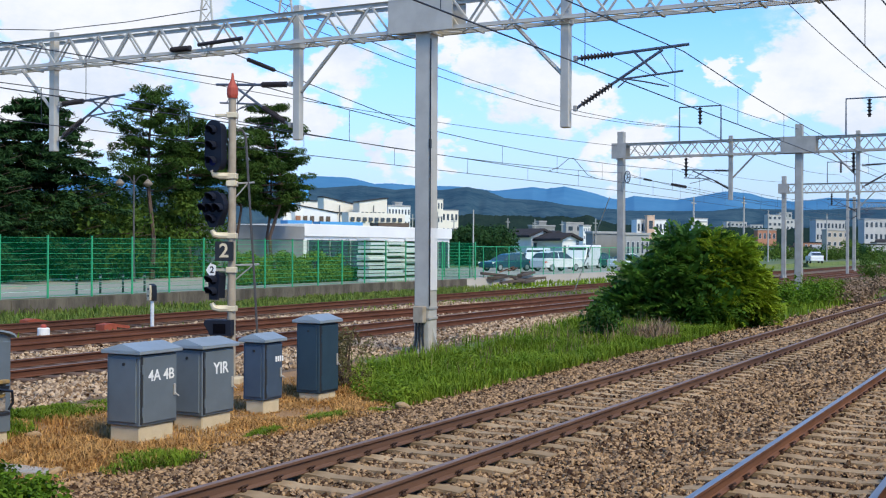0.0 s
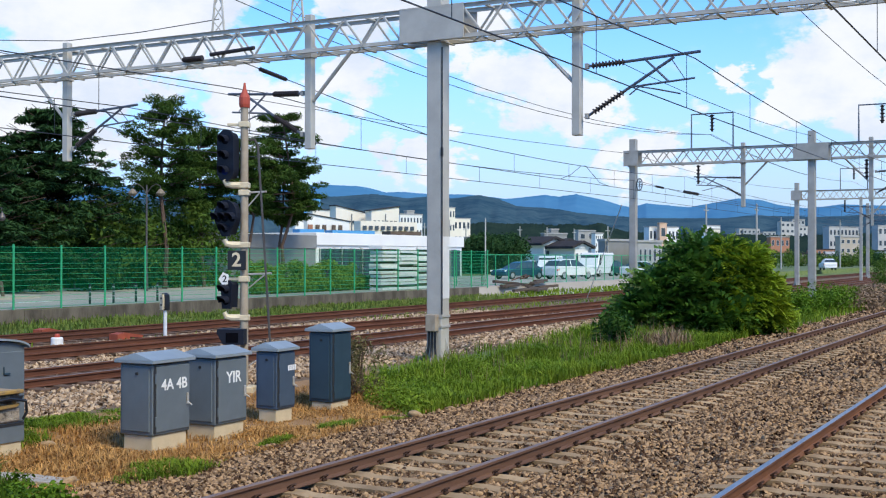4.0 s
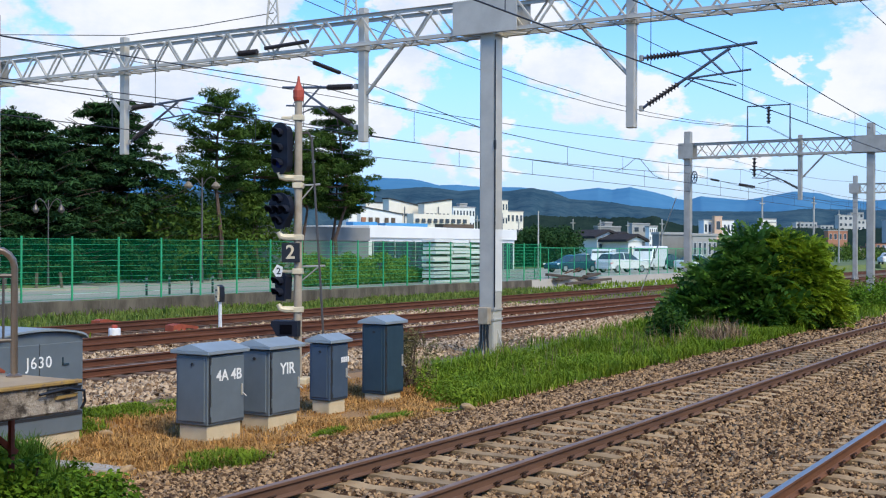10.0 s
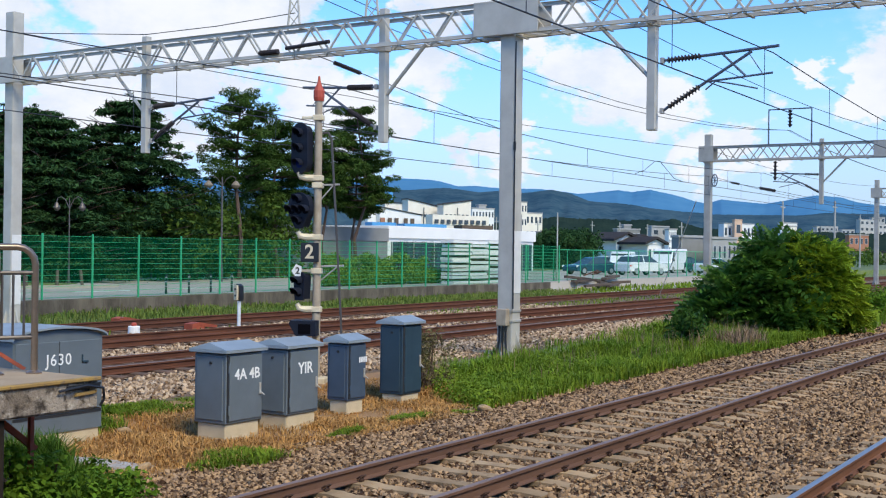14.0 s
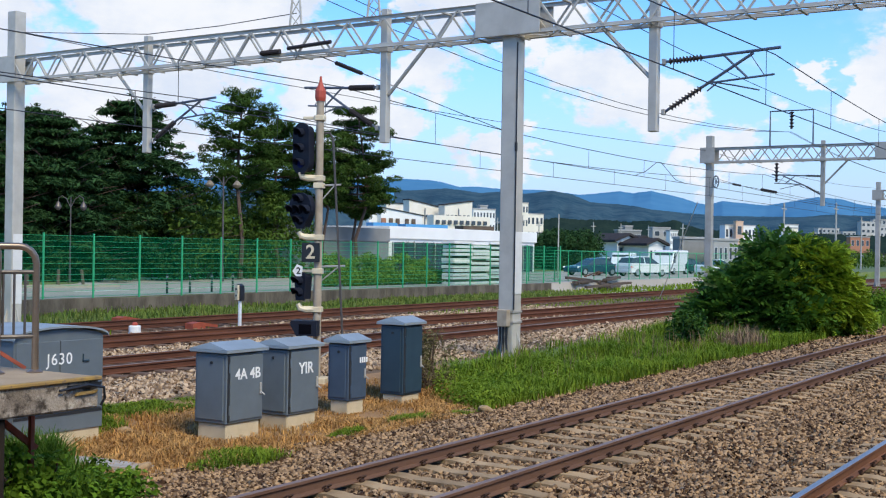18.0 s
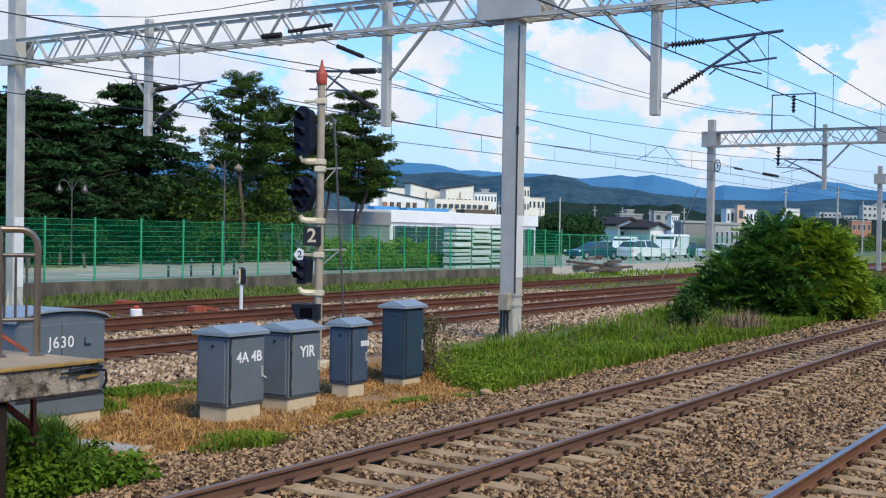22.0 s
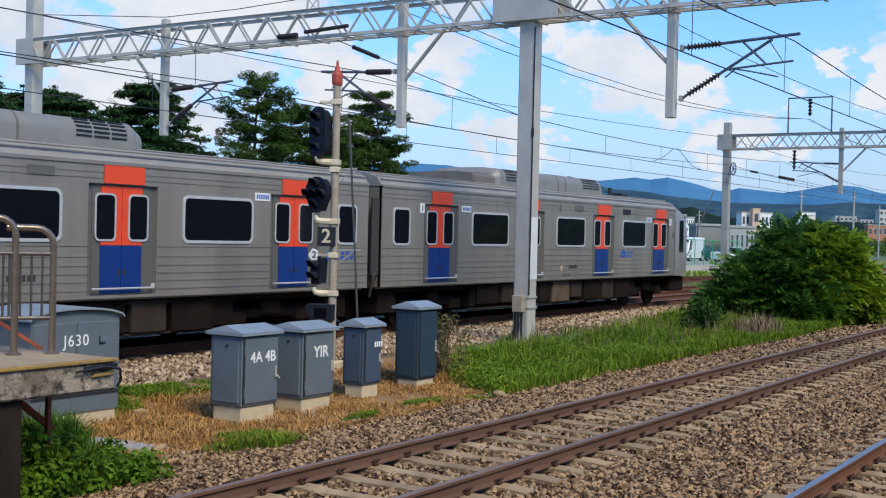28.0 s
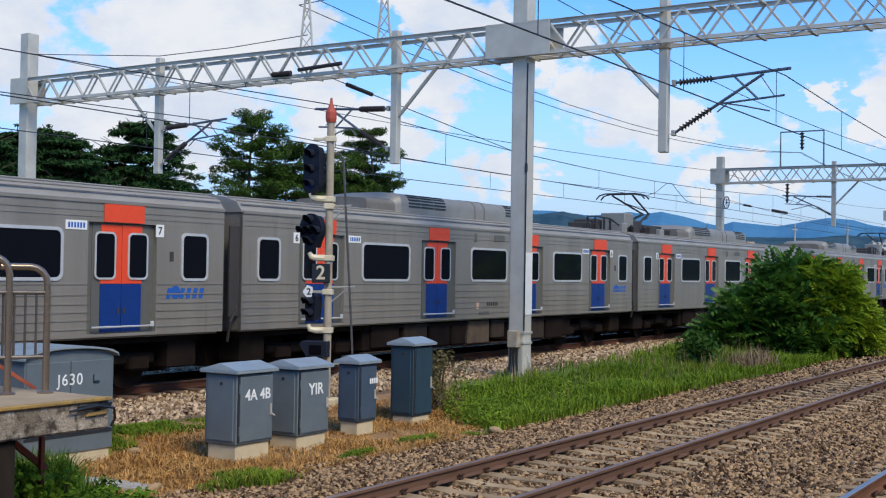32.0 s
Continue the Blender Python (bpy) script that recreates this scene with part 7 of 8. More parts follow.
def build_grass():
    def strip(x, y):
        edge = 9.35 + 0.25 * noise.noise((x * 0.6, 1.0, 0)) + max(0, x - 34) * 0.01
        if x < 16.7 + 0.7 * noise.noise((y, 0, 2)) + max(y - 9.5, 0) * 1.0 or y < edge:
            return 0
        lim = 12.5 + 0.5 * noise.noise((x * 0.5, 5, 0)) + max(0, min(x - 27, 8)) * 0.12
        return 1.0 if y < lim else 0.12 if y < lim + 0.7 else 0
    blades("tall_grass", "tall bright green grass along the strip between tracks", scatter(72000, 1, 15.5, 42, 9.0, 14.8, strip), BLADE, 2, 0.42, 0.012, 1.05)
    blades("far_grass", "rough grass along the line in the distance", scatter(14000, 3, 40, 85, 9.0, 14.5, lambda x, y: 1.0 if y > 9.8 else 0.4), BLADE, 4, 0.5, 0.03, 0.5)
    seeds = scatter(3000, 31, 20, 42, 10.2, 14.2, lambda x, y: 0 if y > 12.6 else 1.0 if noise.noise((x * 0.5, y * 0.5, 7)) > 0.1 else 0.1)
    blades("grass_stalks", "thin seeding stalks above the grass", seeds, STRAW, 32, 0.7, 0.006, 0.25)
    dead = scatter(6200, 33, 30, 36, 9.2, 11.6, lambda x, y: patch(x, y, 32.0, 10.2, 1.2, 0.65))
    blades("dead_stalks", "grey-brown dead stalks before the big bush", dead, STRAW, 34, 0.75, 0.012, 0.6)

    def dry(x, y):
        if 9.45 < y < 12.6 and 8.2 < x < max(17.6, 16.9 + (y - 9.5) * 1.0):
            return 0.9 if noise.noise((x * 0.9, y * 1.1, 9)) > -0.28 else 0.3
        return 0
    blades("dry_grass", "cut brown dry grass round the cabinets", scatter(50000, 5, 8.0, 20, 9.3, 12.8, dry), DRY, 6, 0.17, 0.008, 1.5)
    weeds = []
    for k, (cx, cy, rx, ry) in enumerate(((10.9, 9.6, 0.85, 0.42), (13.3, 9.8, 0.4, 0.16), (15.0, 9.85, 0.5, 0.2), (16.3, 9.6, 0.5, 0.22), (12.6, 12.9, 1.6, 0.5), (14.6, 12.5, 0.8, 0.35), (11.0, 12.4, 0.6, 0.45))):
        weeds += scatter(2600 if k != 4 else 7000, 50 + k, cx - rx, cx + rx, cy - ry, cy + ry, lambda x, y: patch(x, y, cx, cy, rx, ry))
    blades("green_tufts", "fresh green grass tufts among the dry grass", weeds, BLADE, 8, 0.19, 0.009, 1.3)
    blades("platform_grass", "lush grass at the foot of the platform end", scatter(22000, 9, 6.4, 9.6, 8.8, 11.6, lambda x, y: max(patch(x, y, 7.6, 9.9, 1.35, 1.0), patch(x, y, 8.6, 10.7, 0.7, 0.5))), LUSH, 10, 0.50, 0.011, 0.7)
    rng = random.Random(3)
    cl = [(8.05 + rng.uniform(-1.0, 0.75), 9.25 + rng.uniform(-0.4, 0.5), -0.26 + rng.uniform(0, 0.20) + 0.12 * noise.noise((rng.random() * 9, 0, 0)), rng.uniform(0.09, 0.19)) for _ in range(95)]
    cl += [(7.35 + rng.uniform(-0.55, 0.5), 8.98 + rng.uniform(-0.12, 0.14), -0.24 + rng.uniform(0, 0.62), rng.uniform(0.1, 0.17)) for _ in range(38)]
    shrub_mass("weed_clump", "low leafy green weeds at the platform end", cl, WEED, 3300, 0.036, 14, "weeds", (1.0, 0.62))
    cl = []
    for _ in range(150):
        x = 16.9 + 7.5 * rng.random() ** 1.6
        y = 9.55 + rng.random() * min(2.6, 0.5 + (x - 16.6) * 0.9)
        cl.append((x, y, ground_z(y) + rng.uniform(0.0, 0.2), rng.uniform(0.12, 0.24)))
    v, f = crown_points(cl, 1500, 0.032, 15)
    thing("leafy_weeds", None, "bright broad-leaved weeds at the end of the grass strip", "weeds", kind="stuff", data=fast_mesh("leafy_weeds", v, f, BLADE))
    blades("wall_grass", "fresh green grass along the foot of the boundary wall", scatter(26000, 11, 16, 66, 28.6, 33.0, lambda x, y: (0.55 + 0.45 * noise.noise((x * 0.7, y * 0.7, 3))) if y > 29.4 + 0.8 * noise.noise((x * 0.3, 0, 0)) else 0.15), ROUGH_GRASS, 12, 0.32, 0.022, 0.6)
    blades("track_weeds", "sparse weeds between the sidings", scatter(9000, 13, 20, 75, 19.6, 25.4, lambda x, y: 0.6 if x > 38 and abs(y - 24.3) < 0.9 else 0.05 if abs(y - 24.3) < 1 else 0), BLADE, 14, 0.24, 0.02, 0.8)
    blades("field_grass", "rank grass beyond the sidings", scatter(5000, 15, 66, 130, 28, 33, lambda x, y: 0.6), BLADE, 16, 0.4, 0.05, 0.6)


build_grass()

# ---------------------------------------------------------------- street and distance


def car_body(name, label, L, W, H, paint, m, kind_="sedan", tail=TAIL):
    """A road car in parts: shell, glass house, wheels, lamps."""
    c = thing(name, m, label, "car", "parked cars" if name != "moving_car" else "")
    if kind_ == "van":
        low = [(0, 0.3), (L, 0.3), (L, 0.95), (L - 0.25, 1.05), (L - 0.75, H * 0.95), (L - 1.2, H), (0.05, H), (0, 0.6)]
        glass = [(L - 1.15, 1.1), (L - 0.42, 1.1), (L - 0.85, H * 0.92), (L - 1.15, H * 0.92)]
    elif kind_ == "suv":
        low = [(0.06, 0.33), (L - 0.1, 0.33), (L, 0.5), (L - 0.02, 0.78), (L - 0.22, 0.93), (L - 1.1, 1.05), (L - 2.5, 1.08), (0.1, 1.10), (0, 0.85), (0, 0.5)]
        glass = [(L - 1.05, 1.04), (L - 1.75, H - 0.16), (L - 2.15, H - 0.03), (L - 2.7, H), (1.0, H - 0.03), (0.5, H - 0.12), (0.10, 1.08)]
    else:
        low = [(0.06, 0.28), (L - 0.08, 0.28), (L, 0.45), (L - 0.03, 0.64), (L - 0.25, 0.76), (L - 1.25, 0.89), (L - 2.6, 0.93), (0.9, 0.96), (0.12, 0.98), (0, 0.85), (0, 0.5)]
        glass = [(L - 1.2, 0.88), (L - 2.0, H - 0.13), (L - 2.35, H - 0.03), (L - 2.8, H), (1.75, H - 0.03), (1.35, H - 0.10), (0.55, 0.96)]
    shell = Mesh()
    n = len(low)
    ys = [(-W / 2, 0.93), (-W / 2 + 0.08, 1.0), (W / 2 - 0.08, 1.0), (W / 2, 0.93)]
    mid = (L / 2, 0.62)
    for y, s in ys:
        shell.v += [(mid[0] + (x - mid[0]) * (1 - (1 - s) * 0.3), y, mid[1] + (z - mid[1]) * s) for x, z in low]
    for i in range(3):
        shell.f += [(i * n + j, i * n + (j + 1) % n, (i + 1) * n + (j + 1) % n, (i + 1) * n + j) for j in range(n)]
    shell.f += [tuple(range(n))[::-1], tuple(range(3 * n, 4 * n))]
    shell.k = [0] * len(shell.f)
    bm = bmesh.new()
    me = shell.data("body", paint)
    bm.from_mesh(me)
    bmesh.ops.recalc_face_normals(bm, faces=bm.faces)
    bm.to_mesh(me)
    bm.free()
    part("body", me, paint, c)
    if kind_ != "van":
        k = len(glass)
        def narrow(z):
            return W / 2 - 0.10 - 0.24 * max(0.0, (z - 0.95) / (H - 0.95))
        house = Mesh()
        house.v = [(x, sgn * narrow(z), z) for sgn in (-1, 1) for x, z in glass]
        house.f = [(i, (i + 1) % k, k + (i + 1) % k, k + i) for i in range(k)] + [tuple(range(k))[::-1], tuple(range(k, 2 * k))]
        house.k = [0] * len(house.f)
        cap = [(x, z + 0.012) for x, z in glass if z > H - 0.14]
        cap = cap + [(x, z - 0.05) for x, z in cap[::-1]]
        n_ = len(cap)
        top = Mesh()
        top.v = [(x, sgn * (narrow(z) + 0.012), z) for sgn in (-1, 1) for x, z in cap]
        top.f = [(i, (i + 1) % n_, n_ + (i + 1) % n_, n_ + i) for i in range(n_)] + [tuple(range(n_))[::-1], tuple(range(n_, 2 * n_))]
        top.k = [0] * len(top.f)
        part("roof", top, paint, c)
        part("glass_house", house, GLASS, c)
        for s in (-1, 1):
            x = glass[-1][0] + (glass[0][0] - glass[-1][0]) * 0.5
            part("pillar", Mesh().prism([(s * (W / 2 - 0.09), 0.93), (s * (W / 2 - 0.33), H - 0.02), (s * (W / 2 - 0.37), H - 0.02), (s * (W / 2 - 0.13), 0.93)], x - 0.04, x + 0.04, "x"), paint, c)
    else:
        part("cab_glass", Mesh().prism(glass, -W / 2 - 0.01, W / 2 + 0.01, "y"), GLASS, c)
        part("windscreen", Mesh().box(L - 0.62, L - 0.58, -W / 2 + 0.1, W / 2 - 0.1, 1.15, H * 0.9, m=Matrix.Identity(4)), GLASS, c)
    for x in (0.82, L - 0.85):
        for s in (-1, 1):
            wh = part("wheel", Mesh().lathe([(0.22, -0.1), (0.31, -0.1), (0.325, -0.06), (0.325, 0.06), (0.31, 0.1), (0.22, 0.1)], (0, 0, 0), 18), TYRE, c, m=pose(x, s * (W / 2 - 0.1), 0.325, 90, 0, 0))
            part("rim", Mesh().lathe([(0.20, -0.104), (0.20, 0.104)], (0, 0, 0), 12), CHROME, wh)
    for s in (-1, 1):
        part("tail_lamp", Mesh().box(-0.015, 0.3, s * (W / 2 - 0.02) - 0.02, s * (W / 2 - 0.02) + 0.015, 0.70, 0.86, 0.01), tail, c)
        part("headlamp", Mesh().box(L - 0.35, L + 0.01, s * (W / 2 - 0.03) - 0.03, s * (W / 2 - 0.03) + 0.012, 0.62, 0.76, 0.01), WHITE, c)
    part("bumper", Mesh().box(-0.04, 0.06, -W / 2 + 0.1, W / 2 - 0.1, 0.32, 0.55, 0.03).box(L - 0.06, L + 0.04, -W / 2 + 0.1, W / 2 - 0.1, 0.3, 0.52, 0.03), paint, c)
    part("plate_bar", Mesh().box(-0.05, -0.035, -0.26, 0.26, 0.62, 0.74), WHITE, c)
    return c


def build_cars():
    z = STREET_Z
    for name, label, L, W, H, paint, az, d, turn, kind_ in (
        ("parked_car", "dark navy sedan parked behind the low fence", 4.7, 1.84, 1.45, CAR_NAVY, 24.66, 100, 157, "sedan"),
        ("parked_car", "white hatchback parked behind a navy sedan", 4.2, 1.8, 1.5, CAR_WHITE, 24.2, 109, 160, "suv"),
        ("parked_car", "white sports utility car parked behind the low fence", 4.5, 1.86, 1.66, CAR_WHITE, 22.26, 100, -22, "suv"),
        ("parked_van", "white pickup van parked in the second row", 4.6, 1.75, 1.95, CAR_WHITE, 23.15, 110, 195, "van"),
        ("parked_van", "white box van parked behind the low fence", 5.2, 1.9, 2.25, CAR_WHITE, 20.95, 114, 183, "van"),
        ("parked_car", "teal hatchback parked at the end of the row", 4.3, 1.8, 1.5, CAR_TEAL, 20.1, 117, -20, "sedan"),
        ("parked_car", "pale car parked at the end of the row", 4.4, 1.8, 1.5, CAR_WHITE, 18.8, 112, -18, "sedan"),
    ):
        x, y = d * math.cos(radians(az)), d * math.sin(radians(az))
        car_body(name, label, L, W, H, paint, pose(x - L / 2 * math.cos(radians(turn)), y - L / 2 * math.sin(radians(turn)), z, 0, 0, turn), kind_)
    car_body("parked_car", "white estate car beyond the far fence", 4.4, 1.8, 1.6, CAR_WHITE, pose(172.0, 31.0, z, 0, 0, 20), "suv")

build_cars()
MOVING_CAR = car_body("moving_car", "dark green sedan driving along the street", 4.6, 1.84, 1.46, CAR_GREEN, pose(0, 0, 0))


def building(name, label, x, y, W, D, H, wall, rz=0.0, floors=0, cols=0, roof="flat", roof_mat=ROOF_DARK, z=STREET_Z, glass_mat=GLASS, sides=("front",)):
    """A building by its near left corner; front faces -y before turning."""
    b = thing(name, pose(x, y, z, 0, 0, rz), label, "building", "distant buildings")
    part("wall", Mesh().box(0, W, 0, D, -0.5, H, 0), wall, b)
    if roof == "flat":
        part("roof", Mesh().box(-0.15, W + 0.15, -0.15, D + 0.15, H, H + 0.35, 0.03), roof_mat, b)
    elif roof == "gable":
        part("roof", Mesh().prism([(-0.4, H - 0.1), (D + 0.4, H - 0.1), (D / 2, H + D * 0.28)], -0.4, W + 0.4, "x"), roof_mat, b)
    elif roof == "front_gable":
        part("roof", Mesh().prism([(-0.5, H - 0.15), (W + 0.5, H - 0.15), (W / 2, H + W * 0.2)], -0.1, D + 0.4, "y"), wall, b)
        for s in (0, 1):
            e, q = (-0.7, H - 0.2), (W / 2, H + W * 0.2 + 0.05)
            if s:
                e = (W + 0.7, H - 0.2)
            part("roof_slope", Mesh().prism([e, q, (q[0], q[1] + 0.28), (e[0], e[1] + 0.28)], -0.5, D + 0.5, "y"), roof_mat, b)
    elif roof == "shed":
        part("roof", Mesh().prism([(0, H), (W, H), (W, H + 0.3), (0, H + W * 0.16)], 0, D, "y"), wall, b)
        part("eaves", Mesh().prism([(-0.1, H + W * 0.16), (W, H + 0.3), (W, H + 0.38), (-0.1, H + W * 0.16 + 0.1)], -0.1, D + 0.1, "y"), roof_mat, b)
    for f in range(floors):
        for c in range(cols):
            w_, h_ = W / cols * 0.55, H / floors * 0.45
            x0, z0 = (c + 0.22) * W / cols, (f + 0.32) * H / floors
            wn = part("window", Mesh().box(x0, x0 + w_, -0.06, 0.02, z0, z0 + h_, 0), WIN_FRAME, b)
            part("pane", Mesh().box(x0 + 0.06, x0 + w_ - 0.06, -0.075, -0.055, z0 + 0.06, z0 + h_ - 0.06), glass_mat, wn)
        if "side" in sides:
            for c in range(max(1, cols // 2)):
                n = max(1, cols // 2)
                d_, h_ = D / n * 0.5, H / floors * 0.45
                y0, z0 = (c + 0.25) * D / n, (f + 0.32) * H / floors
                wn = part("window", Mesh().box(-0.06, 0.02, y0, y0 + d_, z0, z0 + h_), WIN_FRAME, b)
                part("pane", Mesh().box(-0.075, -0.055, y0 + 0.06, y0 + d_ - 0.06, z0 + 0.06, z0 + h_ - 0.06), glass_mat, wn)
    return b


def polar(az, d):
    return d * math.cos(radians(az)), d * math.sin(radians(az))


def build_white_hall():
    h = thing("white_hall", pose(71.5, 49.0, STREET_Z), "long low white hall with a flat roof behind the fence", "building")
    part("wall", Mesh().box(0, 23.0, 0, 14, -0.3, 3.5, 0.02), WALL_WHITE, h)
    part("parapet", Mesh().box(-0.15, 23.2, -0.15, 14.2, 2.7, 3.62, 0.03), WALL_WHITE, h)
    # Dark sheet and uprights stand in for the shaded recess below the parapet.
    part("glazed_front", Mesh().box(0.4, 22.6, -0.06, 0.04, 0.1, 2.45, 0.01), GLASS, h, "dark sheet standing in for the shaded recess under the parapet")
    for i in range(8):
        part("mullion", Mesh().box(0.4 + i * 2.9, 0.5 + i * 2.9, -0.1, -0.055, 0.1, 2.45), WALL_GREY, h)
    part("grey_wing", Mesh().box(-15.0, -0.2, -0.1, 12, -0.3, 3.2, 0.02).box(-15.1, -0.16, -0.2, 12.1, 2.45, 3.4, 0.02), WALL_DULL, h)
    st = thing("panel_stack", pose(0, 0, STREET_Z), "stack of white panels piled behind the fence", "panels")
    for i in range(11):
        for j, (x0, x1) in enumerate(((56.35, 58.3), (58.36, 60.3), (60.36, 62.5))):
            part("panel", Mesh().box(x0 + rand(-0.1, 0.1), x1 + rand(-0.1, 0.1), 34.2 + rand(-0.06, 0.06), 35.0, -0.075, 0.075, 0.01), WALL_WHITE, st, m=pose(0, 0, 0.10 + i * 0.225, 0, rand(-0.06, 0.06), 0))
    # Dark box added inside the stack so the panel gaps read as shade.
    part("stack_core", Mesh().box(56.6, 62.2, 34.5, 34.9, 0.0, 2.4), WOOD, st, "dark backing added as shade in the panel gaps")
    rb = thing("timber_pile", pose(72.4, 32.6, -0.05), "heap of old sleepers and rusty fittings beside the siding", "scrap pile")
    rng = random.Random(2)
    for i in range(15):
        part("old_sleeper", Mesh().box(-1.4, 1.4, -0.12, 0.12, -0.08, 0.08, 0.015), OLD_TIMBER, rb, m=pose(rng.uniform(-3.0, 3.0), rng.uniform(-1.1, 0.8), 0.06 + 0.045 * i, rng.uniform(-5, 5), rng.uniform(-5, 5), rng.uniform(-24, 24)))
    part("rusty_bar", Mesh().tube((-2.2, -0.5, 0.9), (1.0, 0.3, 1.05), 0.05, n=6).tube((-2.0, 0.2, 0.8), (-0.6, -0.2, 1.15), 0.04, n=6), RUST, rb)


build_white_hall()


def span(az0, az1, d):
    """Left end, length and turn of a front between two bearings, turned half towards the line of the street."""
    a = Vector(polar(az0, d))
    turn = -(90 - az0) * 0.42
    u = Vector((math.cos(radians(turn)), math.sin(radians(turn))))
    r = Vector((math.cos(radians(az1)), math.sin(radians(az1))))
    L = (r.x * a.y - r.y * a.x) / (u.x * r.y - u.y * r.x)
    return a.x, a.y, L, turn


def build_town():
    # factory with saw-tooth roofs on the rise behind the hall
    f = thing("factory", pose(0, 0, 0), "cream factory halls with sloping white roofs beyond the hall", "building", "distant buildings")

    def block(az0, az1, d, zb, z0, z1, mat, name="hall"):
        x, y, L, rz = span(az0, az1, d)
        part(name, Mesh().prism([(0, zb), (L, zb), (L, z1), (0, z0)], 0, 3, "y"), mat, f, m=pose(x, y, 0, 0, 0, rz))
        if name == "hall":
            part("roof_edge", Mesh().prism([(-0.3, z0), (L + 0.3, z1), (L + 0.3, z1 + 0.22), (-0.3, z0 + 0.22)], -0.3, 3, "y"), ROOF_DARK, f, m=pose(x, y, 0, 0, 0, rz))
    block(35.30, 34.42, 360, 0, 19.5, 19.6, ROOF_BLUE, "blue_tower")
    block(34.85, 34.20, 365, 0, 20.3, 20.4, ROOF_BLUE, "blue_tower")
    block(34.58, 33.47, 330, 0, 15.3, 15.2, WALL_CREAM)
    block(33.47, 31.98, 320, 0, 15.9, 14.1, WALL_CREAM)
    block(31.76, 30.43, 320, 0, 14.6, 15.9, WALL_CREAM)
    block(35.41, 34.84, 300, 0, 12.0, 13.0, WALL_WHITE)
    block(34.84, 32.82, 300, 0, 13.0, 11.2, WALL_WHITE)
    block(32.28, 29.56, 290, 0, 11.0, 10.9, WALL_CREAM, "low_hall")
    block(35.19, 34.03, 262, 0, 8.3, 8.3, ROOF_BLUE, "blue_shed")
    block(33.63, 31.60, 250, 0, 7.8, 7.8, ROOF_BLUE, "blue_shed")
    block(30.84, 29.37, 230, 0, 7.2, 7.2, WOOD, "brown_shed")
    x, y, L, rz = span(34.84, 32.82, 299.6)
    for i, mark in enumerate((0.02, 0.20, 0.36, 0.58, 0.74)):
        part("wall_mark", Mesh().box(L * mark, L * (mark + (0.08 if i else 0.10)), -0.2, 0.1, 8.9, 10.3), WALL_BRICK if i < 1 else WOOD, f, "dark red wall mark", m=pose(x, y, 0, 0, 0, rz))
    x, y, L, rz = span(32.28, 29.56, 289.6)
    for i in range(9):
        part("window", Mesh().box(L * (0.04 + 0.105 * i), L * (0.10 + 0.105 * i), -0.12, 0.1, 8.8, 9.8), GLASS, f, m=pose(x, y, 0, 0, 0, rz))
    for q0, q1, dd in ((33.47, 31.98, 319.6), (31.76, 30.43, 319.6)):
        x, y, L, rz = span(q0, q1, dd)
        for i in range(6):
            part("window", Mesh().box(L * (0.08 + 0.15 * i), L * (0.15 + 0.15 * i), -0.12, 0.1, 11.3, 12.0), GLASS, f, m=pose(x, y, 0, 0, 0, rz))
        part("downpipe", Mesh().box(L * 0.5, L * 0.515, -0.2, 0.1, 4, 13.8), WALL_DULL, f, m=pose(x, y, 0, 0, 0, rz))
    rng = random.Random(44)
    for az0, az1, H, d in (
        (24.84, 24.05, 4.0, 150),
        (24.10, 23.26, 4.1, 146),
        (23.45, 22.53, 4.3, 141),
        (22.71, 21.90, 4.2, 150),
        (21.98, 21.31, 3.9, 138),
    ):
        x, y, L, rz = span(az0, az1, d)
        building("house", "low house with a dark tiled roof beyond the parking place", x, y, L, 5, H - 0.9, rng.choice([WALL_WHITE, WALL_GREY, WALL_CREAM]), rz + rng.uniform(-10, 10), 1, 3, "front_gable", ROOF_DARK)
